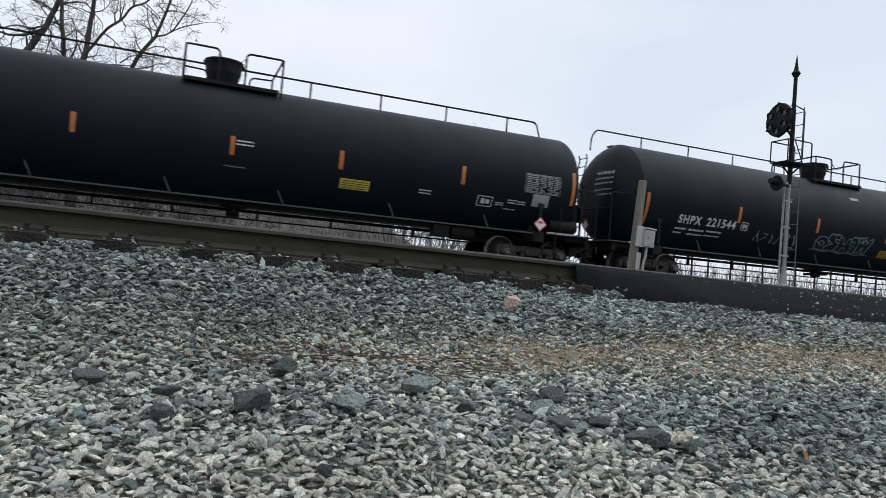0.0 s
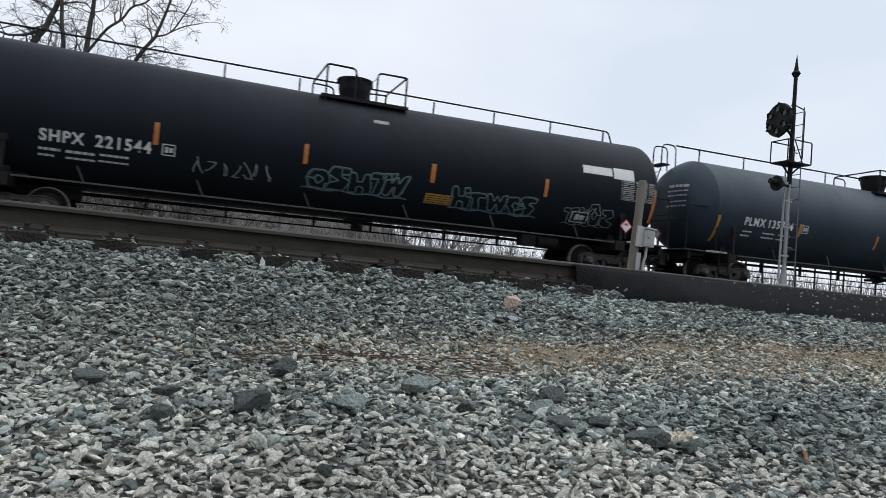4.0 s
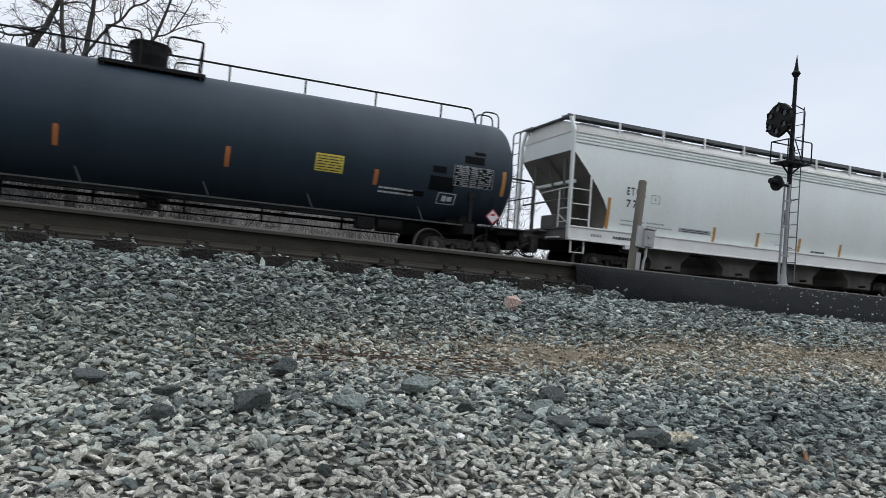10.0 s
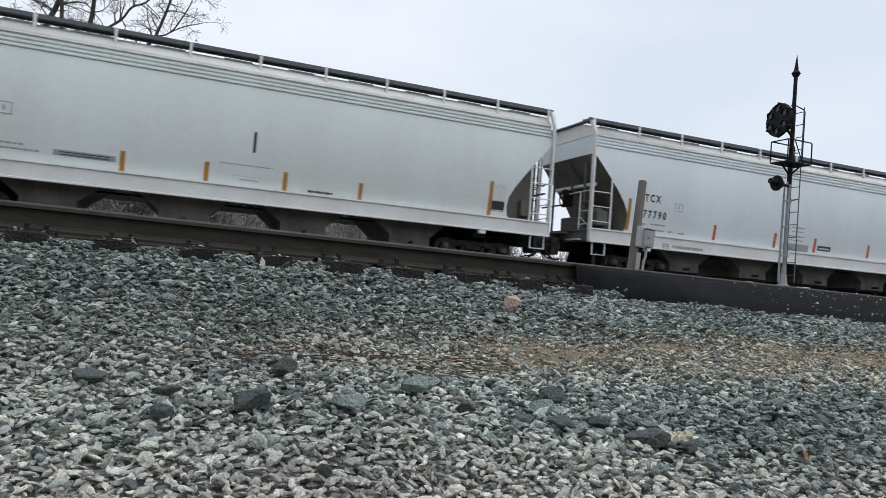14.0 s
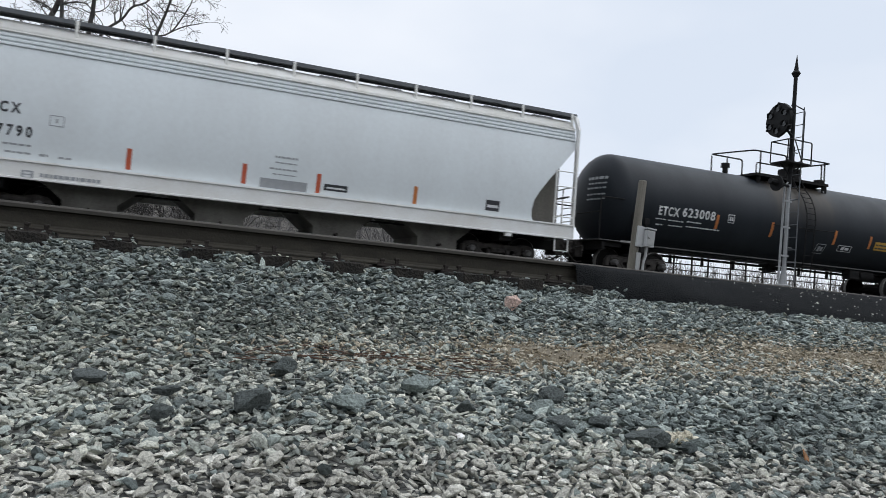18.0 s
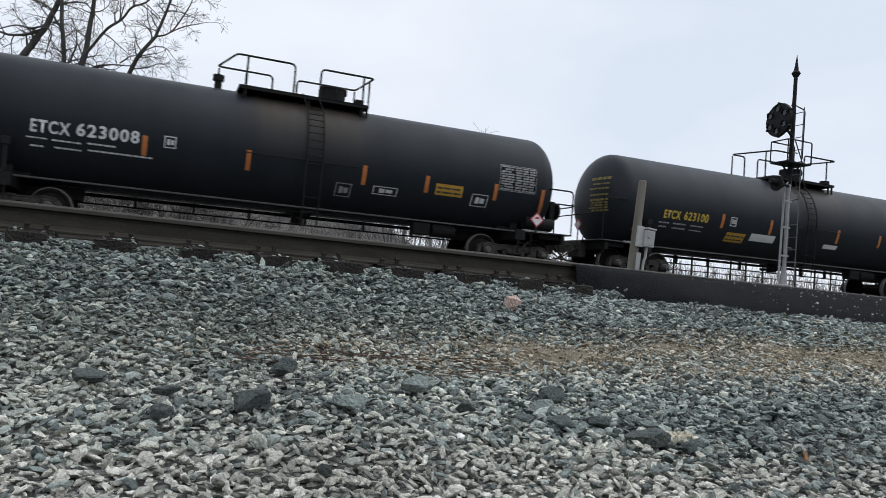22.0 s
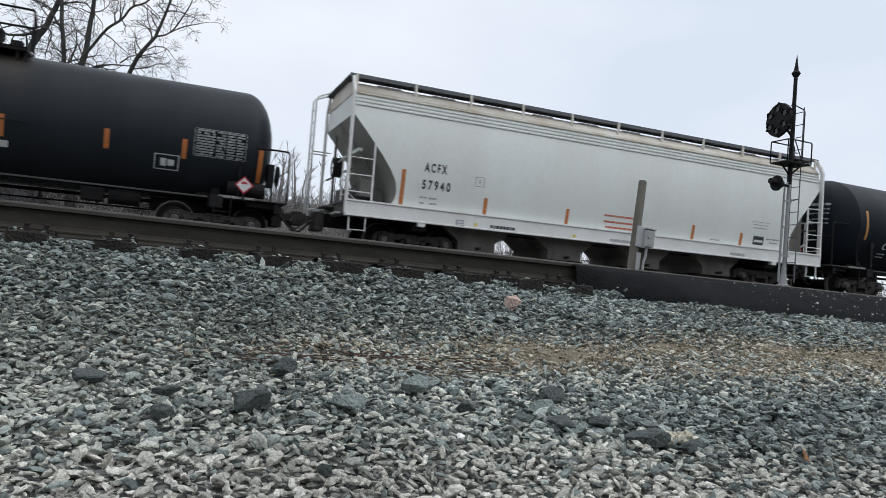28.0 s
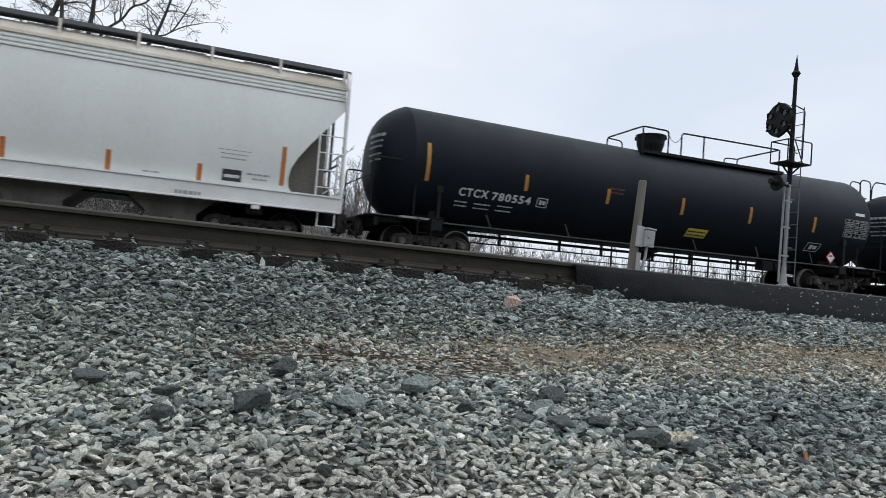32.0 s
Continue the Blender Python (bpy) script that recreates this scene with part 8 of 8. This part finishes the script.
def big_tree():
    """The tall bare trees behind the train: a forked trunk with a long rising limb, and its leaning neighbour."""
    grown_tree(14, [
        ([(0.12, 0.00, 0.00), (0.05, 0.00, 1.40), (0.00, 0.00, 2.83), (-0.12, 0.00, 3.94), (-0.26, 0.00, 5.00), (-0.35, 0.00, 5.96), (-0.43, -0.00, 6.70)], 0.250, 0.150),
        ([(-0.45, 0.00, 6.48), (-0.61, 0.05, 7.12), (-0.69, 0.10, 7.55), (-0.74, 0.15, 8.21), (-0.90, 0.20, 9.29), (-1.03, 0.25, 10.38), (-1.23, 0.30, 11.89)], 0.105, 0.060),
        ([(-0.38, 0.00, 6.50), (-0.24, -0.07, 7.38), (-0.05, -0.13, 8.16), (0.04, -0.20, 8.70), (0.08, -0.27, 9.57), (0.14, -0.33, 10.43), (0.18, -0.40, 11.74)], 0.125, 0.060),
        ([(0.01, -0.20, 8.35), (0.26, -0.32, 8.71), (0.69, -0.43, 9.42), (1.15, -0.55, 9.81), (1.50, -0.67, 10.36), (1.94, -0.78, 10.59), (2.61, -0.90, 11.46)], 0.060, 0.030),
        ([(0.03, 0.00, 4.78), (0.23, -0.11, 5.27), (0.48, -0.22, 5.53), (0.90, -0.33, 6.14), (1.25, -0.44, 6.72), (1.49, -0.55, 7.35), (1.72, -0.65, 8.14), (1.96, -0.76, 8.66), (2.40, -0.87, 9.31), (2.58, -0.98, 9.96), (2.79, -1.09, 10.59), (2.96, -1.20, 11.43)], 0.130, 0.035),
        ([(2.40, -0.90, 9.30), (2.89, -1.05, 9.51), (3.25, -1.20, 10.03), (3.53, -1.35, 10.66), (3.65, -1.50, 11.15)], 0.035, 0.018),
        ([(2.89, -1.10, 9.50), (3.47, -1.35, 9.79), (4.18, -1.60, 10.01)], 0.028, 0.012),
        ([(1.72, -0.80, 7.95), (2.24, -0.63, 8.15), (2.70, -0.47, 8.42), (3.04, -0.30, 8.35)], 0.030, 0.012),
        ([(1.96, -0.90, 8.62), (2.41, -0.73, 8.96), (2.77, -0.57, 9.03), (3.02, -0.40, 8.86)], 0.028, 0.012),
        ([(-0.17, -0.10, 7.49), (0.29, 0.10, 7.96), (0.87, 0.30, 8.23), (1.58, 0.50, 8.37)], 0.050, 0.020),
        ([(1.26, -0.50, 8.16), (1.55, -0.20, 8.56), (1.89, 0.10, 8.78)], 0.030, 0.015),
        ([(-0.17, 0.00, 6.18), (0.19, -0.18, 6.56), (0.84, -0.35, 6.78), (1.42, -0.52, 7.06), (2.11, -0.70, 7.43)], 0.050, 0.018),
        ([(-0.65, 0.10, 7.73), (-0.49, 0.23, 8.26), (-0.38, 0.37, 8.87), (-0.46, 0.50, 9.39)], 0.040, 0.020),
        ([(-0.39, 0.00, 5.61), (-0.69, -0.17, 5.34), (-1.01, -0.33, 5.04), (-1.56, -0.50, 4.58)], 0.045, 0.020),
        ([(-0.42, 0.00, 5.95), (-0.87, 0.20, 6.41), (-1.35, 0.40, 6.85), (-1.72, 0.60, 7.27)], 0.030, 0.012),
        ([(-0.03, 0.00, 5.25), (0.39, 0.10, 5.37), (0.84, 0.20, 5.19), (1.09, 0.30, 4.47), (1.24, 0.40, 4.17)], 0.035, 0.012),
        ([(-0.90, 0.20, 9.25), (-1.17, 0.32, 9.58), (-1.46, 0.45, 10.08), (-1.95, 0.57, 10.24), (-2.58, 0.70, 10.36)], 0.045, 0.020),
        ([(-0.99, 0.10, 10.16), (-0.66, -0.02, 10.27), (-0.19, -0.15, 10.29), (0.16, -0.27, 9.98), (0.47, -0.40, 9.61)], 0.035, 0.015),
    ], "tall bare deciduous tree with forked trunk and fine twigs", (-3.28, 30.0, -0.92))
    grown_tree(5, [
        ([(-0.65, 0.00, 0.00), (-0.30, 0.00, 1.40), (0.00, 0.00, 2.58), (0.38, 0.00, 4.20), (0.68, 0.00, 5.72), (1.12, 0.00, 6.91), (1.60, 0.00, 8.08), (1.91, 0.00, 8.71), (2.23, 0.00, 9.35), (2.47, 0.00, 10.06), (2.74, 0.00, 10.92), (3.10, 0.00, 12.13)], 0.200, 0.070),
        ([(2.12, 0.00, 9.13), (1.69, -0.12, 8.89), (1.25, -0.25, 8.71), (0.83, -0.38, 8.72), (0.30, -0.50, 8.91)], 0.060, 0.030),
        ([(2.28, 0.00, 9.42), (1.71, 0.17, 9.20), (1.17, 0.33, 9.27), (0.55, 0.50, 9.02)], 0.040, 0.020),
        ([(1.88, -0.20, 8.99), (2.25, -0.30, 9.17), (2.49, -0.40, 9.01), (2.45, -0.50, 8.54), (2.39, -0.60, 8.11)], 0.035, 0.015),
        ([(1.12, 0.00, 6.91), (1.46, 0.10, 7.43), (1.85, 0.20, 7.05), (2.17, 0.30, 7.08), (2.13, 0.40, 6.59)], 0.035, 0.012),
    ], "bare tree leaning over with crooked limbs", (-7.0, 30.5, -0.92))


def small_trees():
    for k, (x, y, h, seed) in enumerate(((16.6, 46, 8.0, 2), (18.3, 48, 8.2, 6), (14.4, 47, 7.2, 9), (20.2, 50, 7.8, 12), (13.2, 48, 7.0, 41), (15.5, 49, 8.0, 42), (17.4, 50, 8.2, 43), (19.3, 47, 8.0, 44), (21.6, 52, 7.6, 45), (11.0, 46, 5.4, 15), (7.5, 48, 4.6, 18), (3.2, 45, 4.4, 20), (0.4, 44, 4.2, 23), (23.5, 52, 7.4, 26), (28.0, 55, 7.3, 31))):
        rng = random.Random(seed)
        wood, twigs = ([], []), ([], [])
        gz = bank_z(x, y)
        top = h - gz
        for s in range(2):
            d = Vector((rng.uniform(-0.2, 0.2), rng.uniform(-0.2, 0.2), 1)).normalized()
            grow(rng, Vector((rng.uniform(-0.4, 0.4), 0, -0.1)), d, top * rng.uniform(0.62, 0.8), 0.11, 1, wood, twigs, -0.04, 5, 0.010)
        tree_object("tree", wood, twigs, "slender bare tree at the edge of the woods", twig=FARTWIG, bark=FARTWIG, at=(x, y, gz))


def shrubs():
    """Dark tangled shrubs at the foot of the tall trees."""
    for k in range(14):
        rng = random.Random(100 + k)
        x, y = -8.6 + 0.85 * k + rng.uniform(-0.3, 0.3), 26.5 + rng.uniform(0, 2.5)
        tall = 1.0 if k < 4 else 1.55
        gz = ground_z(x, y)
        wood, twigs = ([], []), ([], [])
        for s in range(5):
            d = Vector((rng.uniform(-0.6, 0.6), rng.uniform(-0.4, 0.4), 1)).normalized()
            grow(rng, Vector((rng.uniform(-0.4, 0.4), rng.uniform(-0.3, 0.3), -0.1)), d, tall * rng.uniform(1.5, 2.4), 0.028, 2, wood, twigs, 0.03, 5, 0.006)
        e = base("shrub", Matrix.Translation((x, y, gz)))
        tagged(e, "dark tangled leafless shrub beside the track", "shrub", "shrubs by the tracks")
        fromdata("stems", wood[0], wood[1], TWIG, e)
        fromdata("crown", twigs[0], twigs[1], TWIG, e)


def woods():
    """Bare woods in the distance, and the brush on the bank."""
    rng = random.Random(77)
    wood = ([], [])
    for k in range(330):
        y = rng.uniform(48, 105)
        x = rng.uniform(-0.28 * y - 8, 1.55 * y + 10)
        gz = bank_z(x, y) if y < 86 else ground_z(x, y)
        h = rng.uniform(4.8, 8.0) * (y / 75) ** 0.5
        lean = rng.uniform(-0.08, 0.08)
        r = rng.uniform(0.05, 0.15)
        p = Vector((x, y, gz - 0.2))
        pts = [p + Vector((lean * t * h + rng.uniform(-0.2, 0.2) * t, 0, h * t)) for t in (0, 0.22, 0.4, 0.6, 0.8, 1.0)]
        limb(wood[0], wood[1], pts, [r, r * 0.8, r * 0.62, r * 0.45, r * 0.28, 0.015], 5)
        for _ in range(11):
            t = rng.uniform(1.2, 4.95)
            q = pts[int(t)].lerp(pts[int(t) + 1], t % 1)
            t /= 5
            a = rng.uniform(-1.2, 1.2)
            L = rng.uniform(0.6, 1.8) * (1.2 - t * 0.6)
            e = q + Vector((math.sin(a) * L, rng.uniform(-0.4, 0.4), math.cos(a) * L))
            m = q.lerp(e, 0.5) + Vector((0, 0, rng.uniform(-0.15, 0.1)))
            limb(wood[0], wood[1], [q, m, e], [r * 0.30, r * 0.20, 0.010], 3)
            for _ in range(5):
                g = q.lerp(m, rng.uniform(0.3, 1.0)) if rng.random() < 0.5 else m.lerp(e, rng.random())
                f = g + Vector((rng.uniform(-0.6, 0.6), rng.uniform(-0.3, 0.3), rng.uniform(0.1, 0.7))) * L * 0.55
                limb(wood[0], wood[1], [g, g.lerp(f, 0.5) + Vector((rng.uniform(-0.06, 0.06), 0, 0.04)), f], [0.014, 0.011, 0.007], 3)
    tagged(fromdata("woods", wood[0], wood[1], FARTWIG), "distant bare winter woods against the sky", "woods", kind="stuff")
    brush = ([], [])
    for k in range(6500):
        y = rng.uniform(40, 64)
        x = rng.uniform(-0.24 * y - 5, 0.62 * y)
        gz = bank_z(x, y)
        h = rng.uniform(0.6, 2.2) * (0.6 + 0.6 * abs(noise.noise((x * 0.3, y * 0.3, 1))))
        p = Vector((x, y, gz - 0.05))
        q = p + Vector((rng.uniform(-0.5, 0.5), rng.uniform(-0.3, 0.3), h * 0.55))
        e = q + Vector((rng.uniform(-0.6, 0.6), rng.uniform(-0.3, 0.3), h * 0.45))
        limb(brush[0], brush[1], [p, q, e], [0.024, 0.018, 0.008], 3)
    for k in range(1500):
        y = rng.uniform(46, 80)
        x = rng.uniform(0.42 * y, 1.5 * y)
        gz = ground_z(x, y)
        h = rng.uniform(3.2, 6.5) * (y / 60)
        p = Vector((x, y, gz - 0.05))
        q = p + Vector((rng.uniform(-0.4, 0.4), rng.uniform(-0.3, 0.3), h * 0.5))
        e = q + Vector((rng.uniform(-0.8, 0.8), rng.uniform(-0.3, 0.3), h * 0.5))
        limb(brush[0], brush[1], [p, q, e], [0.036, 0.026, 0.010], 3)
        for _ in range(4):
            t = rng.uniform(0.0, 0.9)
            a = q.lerp(e, t)
            limb(brush[0], brush[1], [a, a + Vector((rng.uniform(-0.7, 0.7), rng.uniform(-0.2, 0.2), rng.uniform(0.2, 0.8)))], [0.018, 0.009], 3)
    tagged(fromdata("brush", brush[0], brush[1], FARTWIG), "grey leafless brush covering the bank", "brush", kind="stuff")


def fence():
    """A weathered rail fence on the far side of the tracks."""
    f = base("fence", Matrix.Translation((24.0, 34.0, -1.05)))
    tagged(f, "dark rail fence beyond the tracks", "fence")
    post = None
    for k in range(25):
        x = 1.45 * k
        if post is None:
            bm = B()
            rod(bm, (0, 0, -0.3), (0, 0, 4.1), 0.07, 8, 0.05)
            post = part("post", bm, TIEWOOD, f)
        else:
            again(post, f, Matrix.Translation((x + 0.2 * math.sin(k * 2.3), 0, 0)) @ pose(0, 0, 0, 0, 1.5 * math.sin(k * 3.1), 0))
    for z in (2.0, 2.75):
        bm = B()
        pipe(bm, [(-2, -0.09, z), (16, -0.09, z + 0.03), (36, -0.09, z)], 0.03, 6)
        part("fence_rail", bm, TIEWOOD, f)


def house():
    e = base("house", pose(-7.6, 44.0, 0.6, 0, 0, 12))
    tagged(e, "small pale house with a dark shingle roof behind the brush", "house")
    bm = B()
    box(bm, -4, 1.2, 0, 4, 0, 1.9)
    part("wall", bm, SIDING, e)
    bm = B()
    extrude(bm, [(-4.3, 1.85), (1.5, 1.85), (1.1, 2.75), (-4.0, 2.75)], -0.3, 4.3)
    bmesh.ops.recalc_face_normals(bm, faces=bm.faces)
    part("roof", bm, SHINGLE, e)
    for k in range(5):
        bm = B()
        rod(bm, (-2.6 + 0.42 * k, -0.34, 2.45), (-2.6 + 0.42 * k, -0.30, 2.45), 0.07, 10)
        part("roof_vent", bm, WHITEPAINT, e)
    bm = B()
    box(bm, -1.6, -0.6, -0.03, 0.01, 0.6, 1.5)
    w = part("window", bm, WHITEPAINT, e)
    bm = B()
    box(bm, -1.5, -0.7, -0.04, 0.0, 0.68, 1.42)
    part("pane", bm, WINDOWGLASS, w)


PINKSTONE = stone_material("pink_stone", [(0.0, (0.36, 0.25, 0.21)), (1.0, (0.45, 0.33, 0.28))])
PALESTONE = stone_material("white_stone", [(0.0, (0.75, 0.73, 0.7)), (1.0, (0.8, 0.78, 0.75))])
build_ground()
build_unseen_backdrop()
build_bank()
signal_mast()
meter_post()
crossing()
big_tree()
small_trees()
shrubs()
woods()
fence()
house()
lone_rocks()
dead_grass()
dry_sticks()
build_tracks()
build_dirt()
build_ballast()
for _o in _protos.values():
    bpy.data.objects.remove(_o)


# ================= movement =================
SPEED, SLOWING = 4.3082, -0.000884


def travelled(t):
    """Metres that the train has gone since 16 s."""
    u = t - 16.0
    return SPEED * (u + SLOWING * u * u)


def motions():
    times = [2.0 * k for k in range(17)]
    for car in CARS:
        walk(car, [(t, pose(car["home"] - travelled(t), TRAIN_Y, TRAIN_Z)) for t in times])
    turns = [k * 4 / 30 for k in range(241)]
    for wheel, sx in WHEELS:
        walk(wheel, [(t, pose(sx, 0, WHEEL_R, 0, -math.degrees(travelled(t) / WHEEL_R), 0)) for t in turns])


motions()
